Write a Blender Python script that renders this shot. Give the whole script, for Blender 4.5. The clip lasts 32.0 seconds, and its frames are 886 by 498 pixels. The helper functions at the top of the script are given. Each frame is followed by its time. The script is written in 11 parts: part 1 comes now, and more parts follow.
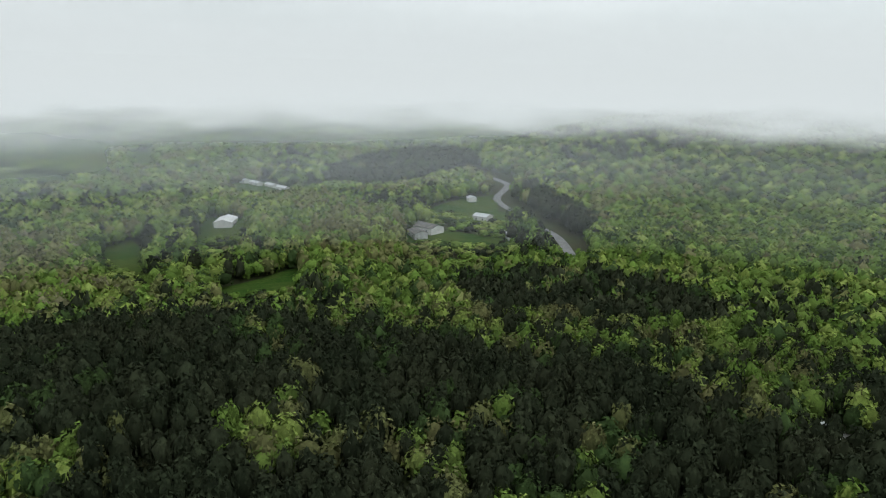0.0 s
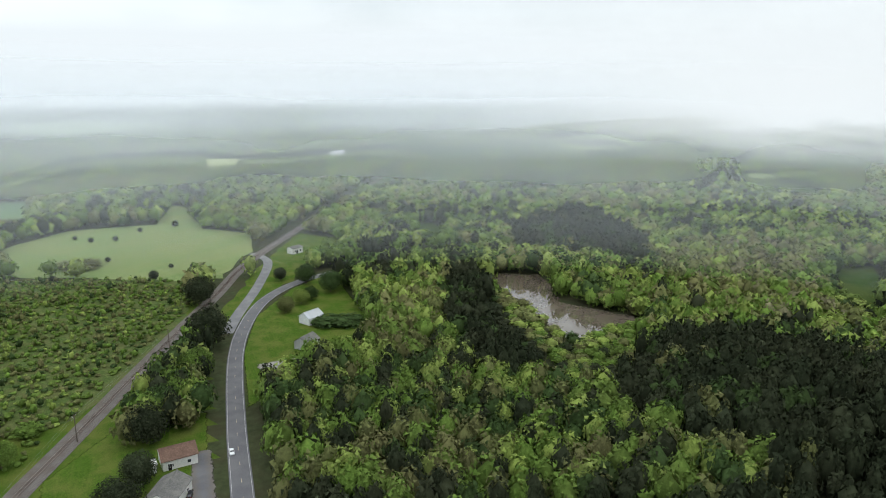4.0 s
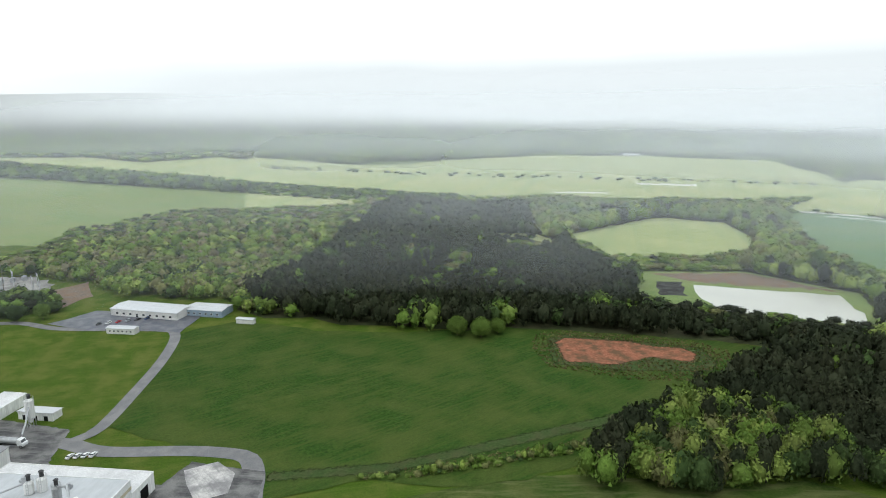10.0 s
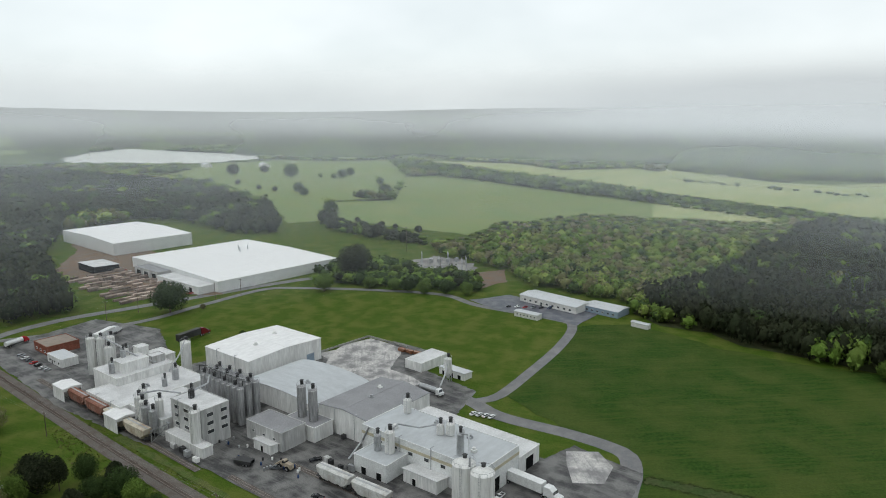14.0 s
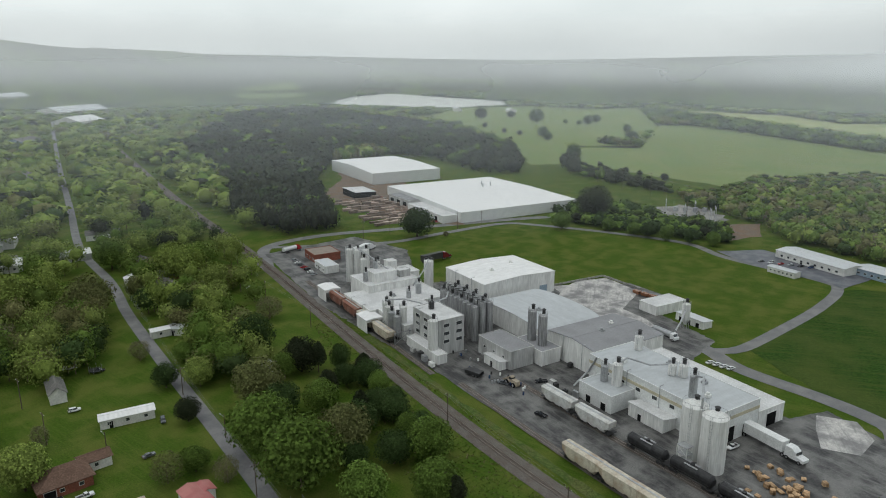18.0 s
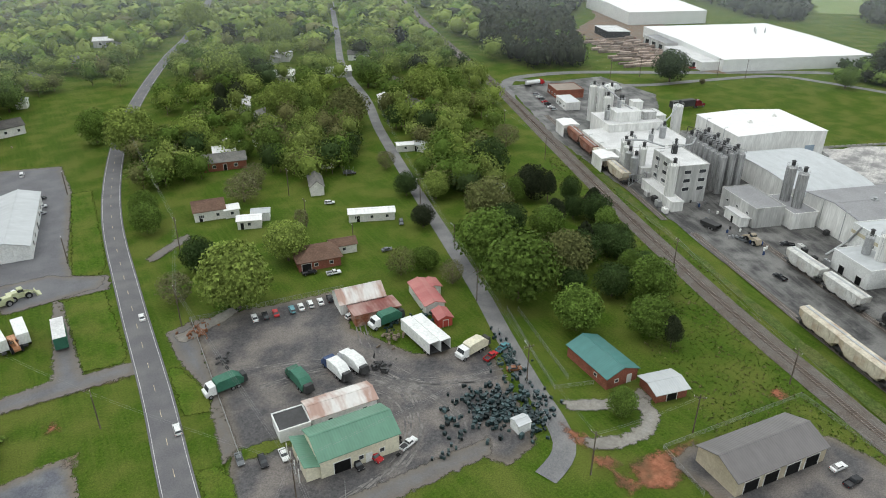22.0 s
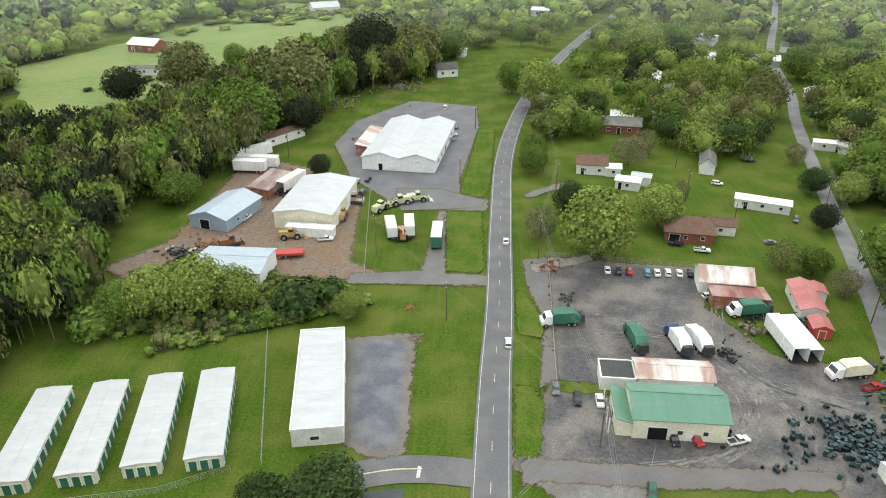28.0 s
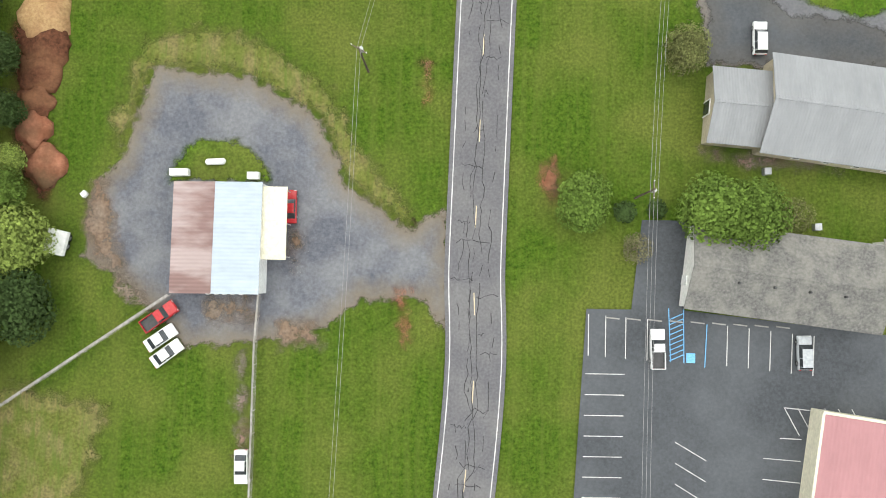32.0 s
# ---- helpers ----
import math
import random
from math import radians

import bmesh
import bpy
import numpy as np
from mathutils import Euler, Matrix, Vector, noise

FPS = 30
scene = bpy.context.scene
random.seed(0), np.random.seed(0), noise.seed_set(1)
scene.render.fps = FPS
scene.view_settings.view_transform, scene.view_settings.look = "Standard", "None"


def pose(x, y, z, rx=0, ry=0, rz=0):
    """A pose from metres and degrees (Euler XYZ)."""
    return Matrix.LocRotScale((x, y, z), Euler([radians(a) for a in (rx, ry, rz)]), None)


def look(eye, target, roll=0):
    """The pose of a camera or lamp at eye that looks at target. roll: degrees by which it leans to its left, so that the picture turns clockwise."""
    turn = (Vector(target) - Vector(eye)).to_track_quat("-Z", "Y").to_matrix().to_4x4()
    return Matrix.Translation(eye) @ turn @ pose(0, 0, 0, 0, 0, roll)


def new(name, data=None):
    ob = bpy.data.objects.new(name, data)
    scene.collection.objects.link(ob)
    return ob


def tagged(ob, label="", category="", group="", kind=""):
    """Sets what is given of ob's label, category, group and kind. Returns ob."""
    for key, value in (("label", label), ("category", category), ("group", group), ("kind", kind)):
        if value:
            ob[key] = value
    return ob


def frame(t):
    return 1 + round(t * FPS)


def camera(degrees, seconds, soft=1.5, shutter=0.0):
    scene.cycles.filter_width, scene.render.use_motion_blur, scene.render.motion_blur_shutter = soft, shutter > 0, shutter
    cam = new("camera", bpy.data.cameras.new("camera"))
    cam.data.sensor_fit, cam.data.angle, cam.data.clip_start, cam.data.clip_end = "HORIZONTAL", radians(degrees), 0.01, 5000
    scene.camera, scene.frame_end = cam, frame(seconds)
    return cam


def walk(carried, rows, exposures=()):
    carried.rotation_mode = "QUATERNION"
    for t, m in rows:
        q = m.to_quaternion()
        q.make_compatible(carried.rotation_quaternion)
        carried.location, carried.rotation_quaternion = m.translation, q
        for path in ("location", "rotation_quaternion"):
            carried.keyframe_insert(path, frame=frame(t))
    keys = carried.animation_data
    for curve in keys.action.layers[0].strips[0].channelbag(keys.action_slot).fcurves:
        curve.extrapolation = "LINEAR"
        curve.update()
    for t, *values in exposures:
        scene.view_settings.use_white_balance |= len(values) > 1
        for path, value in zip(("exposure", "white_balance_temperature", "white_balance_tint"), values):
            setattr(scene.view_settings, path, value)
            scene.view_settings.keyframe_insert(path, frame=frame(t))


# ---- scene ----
cam = camera(65.31, 32.0, 1.0)

# seconds, place, heading, tilt, lean: the camera turns almost on the spot, then sinks
PATH = [
    (0.0, -4.47, -6.17, 139.94, -262.03, -14.07, 0.51),
    (0.5, -3.94, -6.38, 140.19, -261.13, -14.12, 0.42),
    (1.0, -3.44, -6.41, 140.42, -253.87, -14.09, 0.21),
    (1.5, -3.00, -6.25, 140.70, -246.38, -14.02, 0.19),
    (2.0, -2.52, -5.94, 140.99, -238.57, -13.92, -0.01),
    (2.5, -1.99, -5.60, 141.44, -229.28, -13.77, -0.17),
    (3.0, -1.39, -5.40, 142.20, -220.48, -13.68, -0.29),
    (3.5, -0.86, -5.26, 143.37, -212.30, -13.67, -0.16),
    (5.5, 0.46, -4.32, 149.74, -181.82, -13.60, 0.77),
    (6.0, 0.61, -3.67, 150.76, -173.49, -13.57, 0.57),
    (6.5, 0.64, -2.79, 151.46, -165.14, -13.44, 0.35),
    (7.0, 0.79, -1.91, 152.17, -156.88, -13.29, 0.26),
    (7.5, 1.08, -1.14, 152.80, -148.64, -13.13, 0.20),
    (8.0, 1.37, -0.58, 153.42, -140.37, -12.98, 0.13),
    (8.5, 1.63, -0.02, 154.02, -132.05, -12.81, -0.01),
    (9.0, 1.86, 0.27, 154.58, -123.42, -12.59, 0.02),
    (9.5, 1.78, 0.59, 155.19, -114.86, -12.44, -0.01),
    (10.0, 1.68, 0.90, 155.70, -106.48, -12.22, 0.11),
    (10.5, 1.61, 1.07, 155.83, -100.78, -12.09, 0.06),
    (11.0, 1.52, 1.29, 155.51, -96.11, -11.94, 0.07),
    (11.5, 1.39, 1.57, 154.80, -91.95, -11.77, 0.02),
    (12.0, 1.36, 1.80, 153.78, -88.04, -11.64, -0.07),
    (12.5, 1.28, 1.89, 152.57, -84.43, -11.48, -0.07),
    (13.0, 1.18, 1.87, 151.19, -80.67, -11.30, -0.05),
    (13.5, 1.21, 1.76, 149.80, -76.85, -11.16, -0.00),
    (14.0, 1.32, 1.70, 148.35, -73.38, -11.07, 0.02),
    (14.5, 1.27, 1.63, 146.88, -70.44, -10.97, -0.03),
    (16.5, 0.28, 1.78, 141.17, -60.82, -10.60, 0.03),
    (17.0, -0.01, 1.82, 139.78, -58.14, -10.91, -0.02),
    (17.5, -0.23, 1.87, 138.42, -55.78, -13.00, 0.00),
    (18.0, -0.41, 1.96, 137.07, -53.47, -15.06, 0.06),
    (18.5, -0.47, 1.96, 135.68, -51.36, -17.11, 0.05),
    (19.0, -0.59, 2.07, 134.20, -49.41, -19.07, 0.03),
    (19.5, -0.61, 2.27, 132.70, -47.49, -21.09, 0.09),
    (20.0, -0.46, 2.36, 131.21, -45.49, -23.00, 0.01),
    (20.5, -0.46, 2.19, 130.03, -43.54, -25.03, -0.01),
    (21.0, -0.45, 1.95, 128.75, -41.68, -27.03, 0.03),
    (21.5, -0.64, 1.88, 127.56, -39.94, -27.35, 0.04),
    (22.0, -0.92, 1.93, 126.38, -33.19, -27.21, 0.05),
    (22.5, -0.75, 1.97, 124.97, -26.75, -27.14, 0.22),
    (23.0, -0.51, 1.92, 123.52, -21.89, -27.08, 0.34),
    (23.5, -0.40, 1.87, 122.05, -18.03, -27.05, 0.29),
    (24.0, -0.29, 1.87, 120.47, -14.44, -26.90, 0.26),
    (24.5, -0.33, 1.72, 118.86, -11.04, -26.92, 0.36),
    (25.0, -0.45, 1.77, 117.41, -7.91, -26.91, 0.30),
    (25.5, -0.29, 1.92, 116.08, -5.93, -27.00, 0.34),
    (26.0, -0.31, 1.85, 115.04, -4.48, -27.08, 0.29),
    (26.5, -0.41, 1.65, 113.86, -2.39, -27.18, 0.30),
    (28.5, 0.07, 1.99, 108.39, 0.24, -27.41, -0.15),
    (29.0, 0.23, 1.96, 106.91, 0.18, -33.99, -0.31),
    (29.5, 0.31, 1.92, 105.49, 0.03, -42.96, -0.27),
    (30.0, 0.18, 1.82, 103.95, 0.27, -52.13, -0.62),
    (30.5, 0.17, 1.59, 102.28, 0.87, -61.04, -1.32),
    (31.0, 0.07, 1.14, 100.50, 1.42, -69.88, -1.90),
    (31.5, -0.04, 0.54, 98.73, 3.09, -78.63, -3.66),
    (32.0, 0.00, 0.00, 97.00, 21.13, -87.17, -21.63),
]


def aim(x, y, z, heading, tilt, lean):
    return pose(x, y, z, 90 + tilt, 0, heading) @ pose(0, 0, 0, 0, 0, lean)


# seconds, stops, kelvin, tint
EXPOSURES = [(0.0, -0.25, 6350, 8), (1.0, -0.1, 6350, 9), (3.0, 0.1, 6350, 10), (6.0, 0.0, 6350, 10), (8.0, 0.0, 6400, 9), (10.0, 0.04, 6400, 9), (12.0, -0.2, 6450, 9),
             (13.0, -0.32, 6450, 9), (14.0, -0.44, 6450, 9), (17.0, -0.46, 6450, 8), (18.0, -0.58, 6500, 8), (19.0, -0.52, 6550, 9), (20.0, -0.3, 6600, 9), (21.0, -0.1, 6600, 9),
             (23.5, 0.5, 6600, 8), (25.0, 0.67, 6750, 8), (26.0, 0.67, 6750, 8), (30.0, 0.6, 6800, 9), (32.0, 0.78, 6850, 10)]
walk(cam, [(q[0], aim(*q[1:])) for q in PATH], EXPOSURES)

# ---- overcast daylight ----
world = bpy.data.worlds.new("overcast")
scene.world = world
world.use_nodes = True
wn, wl = world.node_tree.nodes, world.node_tree.links
wn.clear()
w_out = wn.new("ShaderNodeOutputWorld")
w_bg = wn.new("ShaderNodeBackground")
w_sky = wn.new("ShaderNodeTexSky")
w_sky.sky_type, w_sky.sun_disc = "NISHITA", False
w_sky.sun_elevation, w_sky.sun_rotation = radians(55), radians(140)
w_co = wn.new("ShaderNodeTexCoord")
w_sep = wn.new("ShaderNodeSeparateXYZ")
wl.new(w_co.outputs["Generated"], w_sep.inputs[0])
w_up = wn.new("ShaderNodeMath")
w_up.operation = "ADD"
w_up.inputs[1].default_value = 0.42
wl.new(w_sep.outputs["Z"], w_up.inputs[0])
w_flat = wn.new("ShaderNodeVectorMath")
w_flat.operation = "DIVIDE"
w_comb = wn.new("ShaderNodeCombineXYZ")
for k in range(3):
    wl.new(w_up.outputs[0], w_comb.inputs[k])
wl.new(w_co.outputs["Generated"], w_flat.inputs[0])
wl.new(w_comb.outputs[0], w_flat.inputs[1])
w_noise = wn.new("ShaderNodeTexNoise")
w_noise.inputs["Scale"].default_value = 1.4
w_noise.inputs["Detail"].default_value = 4
w_noise.inputs["Roughness"].default_value = 0.5
wl.new(w_flat.outputs[0], w_noise.inputs["Vector"])
w_ramp = wn.new("ShaderNodeValToRGB")
w_ramp.color_ramp.elements[0].position, w_ramp.color_ramp.elements[0].color = 0.3, (0.62, 0.67, 0.68, 1)
w_ramp.color_ramp.elements[1].position, w_ramp.color_ramp.elements[1].color = 0.68, (0.8, 0.84, 0.845, 1)
wl.new(w_noise.outputs["Fac"], w_ramp.inputs[0])
w_mix = wn.new("ShaderNodeMixRGB")
w_mix.inputs[0].default_value = 0.012
wl.new(w_ramp.outputs[0], w_mix.inputs[1])
wl.new(w_sky.outputs[0], w_mix.inputs[2])
wl.new(w_mix.outputs[0], w_bg.inputs["Color"])
w_side = wn.new("ShaderNodeVectorMath")
w_side.operation = "DOT_PRODUCT"
w_side.inputs[1].default_value = (0.6, 0.8, 0.0)
wl.new(w_co.outputs["Generated"], w_side.inputs[0])
w_glow = wn.new("ShaderNodeMapRange")
w_glow.inputs["From Min"].default_value, w_glow.inputs["From Max"].default_value = -1.0, 1.0
w_glow.inputs["To Min"].default_value, w_glow.inputs["To Max"].default_value = 1.14, 1.64
wl.new(w_side.outputs["Value"], w_glow.inputs["Value"])
wl.new(w_glow.outputs[0], w_bg.inputs["Strength"])
wl.new(w_bg.outputs[0], w_out.inputs["Surface"])

sun = new("sun", bpy.data.lights.new("sun", "SUN"))
sun.data.energy, sun.data.angle, sun.data.color = 0.7, radians(35), (1.0, 0.97, 0.92)
sun.matrix_world = look((0, 0, 300), (90, -75, 0))

# ---- the plan ----
# The plan is drawn as seen from one fixed station 97 units up, sector by sector; laid() sets a point of it out in true metres.
SURVEY = [(0.5, -252.86, -14.74, 0.52), (1.5, -238.56, -14.70, 0.25), (2.5, -221.91, -14.44, -0.09), (3.5, -205.35, -14.13, -0.46), (5.5, -175.81, -13.06, -0.88), (6.5, -159.67, -12.34, -0.91), (7.5, -143.62, -11.61, -0.86), (8.5, -127.52, -10.91, -0.65), (9.5, -110.95, -10.21, -0.39), (10.5, -97.41, -9.79, -0.01), (12.0, -85.07, -9.68, 0.41), (13.5, -74.33, -9.84, 1.07), (14.5, -68.15, -10.12, 1.18), (16.5, -58.79, -10.50, 1.04), (18.0, -51.77, -15.21, -0.17), (19.5, -45.93, -21.39, -0.48), (21.0, -40.25, -27.81, -0.20), (22.0, -31.81, -28.54, 0.01), (23.0, -20.79, -28.94, 0.06), (24.5, -10.13, -29.72, -0.29), (26.5, -1.65, -30.95, -0.18), (28.5, 0.49, -32.42, 0.20), (29.5, -0.24, -48.25, 0.82), (30.5, 0.09, -66.76, 0.62), (31.5, 0.58, -84.94, 0.34)]


def turned(m):
    return np.array(m.to_3x3())


STATIONS = []
for t_, h_, p_, l_ in SURVEY:
    row_ = next(q for q in PATH if q[0] == t_)
    STATIONS.append((turned(aim(0, 0, 0, h_, p_, l_)), turned(aim(*row_[1:])), np.array(row_[1:4])))
WIDER = math.tan(radians(65.31 / 2)) / math.tan(radians(63.46 / 2))


def laid(x, y):
    """Plan points as true x, y in metres."""
    x, y = np.asarray(x, float), np.asarray(y, float)
    p = np.stack([x.ravel(), y.ravel(), np.full(x.size, -97.0)])
    total, weight = p[:2] * 1.38 * 1e-30, np.full(x.size, 1e-30)
    for old, now, eye in STATIONS:
        v = old.T @ p
        off = np.arccos(np.clip(-v[2] / np.linalg.norm(v, axis=0), -1, 1))
        w = np.where(off < 1.25, np.exp(-(off / 0.22) ** 2), 0.0)
        d = now @ np.stack([v[0] * WIDER, v[1] * WIDER, np.minimum(v[2], -1e-3)])
        d /= np.linalg.norm(d, axis=0)
        k = eye[2] / np.maximum(-d[2], 0.021)
        total = total + (eye[:2, None] + d[:2] * k) * w
        weight = weight + w
    q = total / weight
    return q[0].reshape(x.shape), q[1].reshape(x.shape)


def drawn(x, y):
    """True points back on the plan."""
    x, y = np.asarray(x, float), np.asarray(y, float)
    a, b = x / 1.38, y / 1.38
    for _ in range(14):
        u, v = laid(a, b)
        a, b = a + (x - u) / 1.5, b + (y - v) / 1.5
    return a, b


def site(x, y):
    """True x, y of a plan point with the plan's scale and turn there."""
    u, v = laid(np.array([x, x + 0.5, x]), np.array([y, y, y + 0.5]))
    a, b, c, d = (u[1] - u[0]) * 2, (u[2] - u[0]) * 2, (v[1] - v[0]) * 2, (v[2] - v[0]) * 2
    return float(u[0]), float(v[0]), math.sqrt(abs(a * d - b * c)), math.degrees(math.atan2(c - b, a + d))


def lay(poly):
    u, v = laid([q[0] for q in poly], [q[1] for q in poly])
    return [(float(a), float(b)) for a, b in zip(u, v)]


# ---- materials ----
MATS = {}


def mat(name, c1, c2, size=1.0, c3=None, size3=12.0, amount3=0.5, rough=0.85, metal=0.0, bump=0.25, vary=0.0,
        island=0.0, stretch=None, spec=None, detail=5.0, rows=None, grain=0.12):
    """Two colours mixed by grain of the given size in metres, a third in larger patches."""
    if name in MATS:
        return MATS[name]
    m = bpy.data.materials.new(name)
    m.use_nodes = True
    n, l = m.node_tree.nodes, m.node_tree.links
    b = n["Principled BSDF"]
    b.inputs["Roughness"].default_value, b.inputs["Metallic"].default_value = rough, metal
    b.inputs["Specular IOR Level"].default_value = (0.3 if rough < 0.85 else 0.04) if spec is None else spec
    co = n.new("ShaderNodeTexCoord").outputs["Object"]
    if stretch:
        mp = n.new("ShaderNodeMapping")
        mp.inputs["Scale"].default_value = stretch
        l.new(co, mp.inputs[0])
        co = mp.outputs[0]
    t = n.new("ShaderNodeTexNoise")
    t.inputs["Scale"].default_value, t.inputs["Detail"].default_value = 1.0 / size, detail
    t.inputs["Roughness"].default_value = 0.6
    l.new(co, t.inputs["Vector"])
    r = n.new("ShaderNodeValToRGB")
    r.color_ramp.elements[0].position, r.color_ramp.elements[0].color = 0.32, (*c1, 1)
    r.color_ramp.elements[1].position, r.color_ramp.elements[1].color = 0.68, (*c2, 1)
    l.new(t.outputs["Fac"], r.inputs[0])
    c = r.outputs[0]
    if c3:
        t3 = n.new("ShaderNodeTexNoise")
        t3.inputs["Scale"].default_value, t3.inputs["Detail"].default_value = 1.0 / size3, 4
        l.new(co, t3.inputs["Vector"])
        r3 = n.new("ShaderNodeValToRGB")
        r3.color_ramp.elements[0].position, r3.color_ramp.elements[0].color = 0.42, (0, 0, 0, 1)
        r3.color_ramp.elements[1].position, r3.color_ramp.elements[1].color = 0.62, (amount3, amount3, amount3, 1)
        l.new(t3.outputs["Fac"], r3.inputs[0])
        x = n.new("ShaderNodeMixRGB")
        l.new(r3.outputs[0], x.inputs[0])
        l.new(c, x.inputs[1])
        x.inputs[2].default_value = (*c3, 1)
        c = x.outputs[0]
    grit = n.new("ShaderNodeTexNoise")
    grit.inputs["Scale"].default_value, grit.inputs["Detail"].default_value = 2.6, 3
    l.new(co, grit.inputs["Vector"])
    speck = n.new("ShaderNodeMapRange")
    speck.inputs["From Min"].default_value, speck.inputs["From Max"].default_value = 0.3, 0.7
    speck.inputs["To Min"].default_value, speck.inputs["To Max"].default_value = 1 - grain, 1 + grain
    l.new(grit.outputs["Fac"], speck.inputs["Value"])
    hv = n.new("ShaderNodeHueSaturation")
    l.new(speck.outputs[0], hv.inputs["Value"])
    l.new(c, hv.inputs["Color"])
    c = hv.outputs[0]
    if rows:
        turn, gap, run, c4, amount4 = rows
        mp = n.new("ShaderNodeMapping")
        mp.inputs["Rotation"].default_value = (0, 0, radians(turn))
        mp.vector_type = "TEXTURE"
        mp.inputs["Scale"].default_value = (run, gap, 1)
        l.new(n.new("ShaderNodeTexCoord").outputs["Object"], mp.inputs[0])
        t4 = n.new("ShaderNodeTexNoise")
        t4.inputs["Scale"].default_value, t4.inputs["Detail"].default_value = 1.0, 6
        t4.inputs["Roughness"].default_value, t4.inputs["Distortion"].default_value = 0.65, 0.6
        l.new(mp.outputs[0], t4.inputs["Vector"])
        r4 = n.new("ShaderNodeMapRange")
        r4.inputs["From Min"].default_value, r4.inputs["From Max"].default_value = 0.47, 0.68
        r4.inputs["To Max"].default_value = amount4
        l.new(t4.outputs["Fac"], r4.inputs["Value"])
        x = n.new("ShaderNodeMixRGB")
        l.new(r4.outputs[0], x.inputs[0])
        l.new(c, x.inputs[1])
        x.inputs[2].default_value = (*c4, 1)
        c = x.outputs[0]
    for on, src in ((vary, "ShaderNodeObjectInfo"), (island, "ShaderNodeNewGeometry")):
        if not on:
            continue
        o = n.new(src).outputs["Random" if src == "ShaderNodeObjectInfo" else "Random Per Island"]
        k = n.new("ShaderNodeMapRange")
        k.inputs["To Min"].default_value, k.inputs["To Max"].default_value = 1 - on, 1 + on
        l.new(o, k.inputs["Value"])
        h = n.new("ShaderNodeHueSaturation")
        l.new(k.outputs[0], h.inputs["Value"])
        l.new(c, h.inputs["Color"])
        c = h.outputs[0]
    l.new(c, b.inputs["Base Color"])
    if bump:
        bp = n.new("ShaderNodeBump")
        bp.inputs["Strength"].default_value, bp.inputs["Distance"].default_value = bump, size * 0.25
        l.new(t.outputs["Fac"], bp.inputs["Height"])
        l.new(bp.outputs[0], b.inputs["Normal"])
    MATS[name] = m
    return m


GRASS = mat("grass", (0.0292, 0.0654, 0.00688), (0.0722, 0.12, 0.0138), 0.8, (0.112, 0.127, 0.029), 14, 0.7, bump=0.5, detail=12, rows=(88, 1.5, 34, (0.108, 0.13, 0.028), 0.4), grain=0.3)
LAWN = mat("lawn_grass", (0.031, 0.074, 0.00688), (0.074, 0.129, 0.0138), 0.8, (0.115, 0.13, 0.03), 11, 0.7, bump=0.5, detail=12, rows=(87, 1.4, 28, (0.108, 0.134, 0.027), 0.4), grain=0.3)
MEADOW = mat("meadow_grass", (0.017, 0.048, 0.008), (0.04, 0.083, 0.013), 1.6, (0.074, 0.094, 0.023), 26, 0.6, detail=12, bump=0.6, rows=(-67, 2.4, 30, (0.0731, 0.0946, 0.0206), 0.6), grain=0.35)
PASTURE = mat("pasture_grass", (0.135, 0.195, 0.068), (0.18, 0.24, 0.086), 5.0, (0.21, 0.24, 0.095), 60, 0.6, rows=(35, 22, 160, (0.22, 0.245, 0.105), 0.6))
DRY = mat("dry_grass", (0.085, 0.105, 0.022), (0.14, 0.145, 0.04), 0.7, (0.21, 0.165, 0.085), 3.5, 0.6, detail=11, bump=0.4, rows=(88, 0.9, 9, (0.09, 0.13, 0.025), 0.85), grain=0.3)
HAY = mat("hay_grass", (0.0258, 0.0533, 0.00946), (0.0533, 0.086, 0.0172), 1.6, (0.086, 0.0989, 0.0301), 18, 0.7, detail=12, bump=0.5, rows=(76, 4.5, 26, (0.129, 0.138, 0.0559), 0.75), grain=0.35)
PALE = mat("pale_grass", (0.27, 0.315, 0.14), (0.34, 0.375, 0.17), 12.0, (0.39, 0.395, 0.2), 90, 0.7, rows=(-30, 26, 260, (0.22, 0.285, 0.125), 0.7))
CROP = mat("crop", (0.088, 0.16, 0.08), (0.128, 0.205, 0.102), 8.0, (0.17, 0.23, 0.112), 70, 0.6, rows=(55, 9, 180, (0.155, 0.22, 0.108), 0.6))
SCRUB = mat("scrub_ground", (0.045, 0.078, 0.02), (0.1, 0.138, 0.038), 1.8, (0.12, 0.12, 0.048), 9, 0.6, detail=12, bump=0.6, grain=0.4)
BRUSHG = mat("brush_ground", (0.025, 0.05, 0.014), (0.06, 0.09, 0.028), 1.2, (0.075, 0.07, 0.035), 9, 0.5, detail=9, grain=0.3)
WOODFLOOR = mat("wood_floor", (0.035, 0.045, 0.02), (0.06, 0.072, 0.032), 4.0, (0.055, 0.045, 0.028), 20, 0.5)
CLAY = mat("red_clay", (0.2, 0.075, 0.042), (0.36, 0.16, 0.1), 1.6, (0.1, 0.07, 0.04), 8, 0.85, detail=9)
DIRT = mat("dirt", (0.125, 0.098, 0.075), (0.22, 0.182, 0.15), 1.2, (0.2, 0.125, 0.08), 11, 0.7, detail=10, grain=0.25)
SAND = mat("tan_sand", (0.3, 0.19, 0.09), (0.44, 0.29, 0.15), 0.5, (0.25, 0.13, 0.07), 3, 0.5, bump=0.7, detail=9)
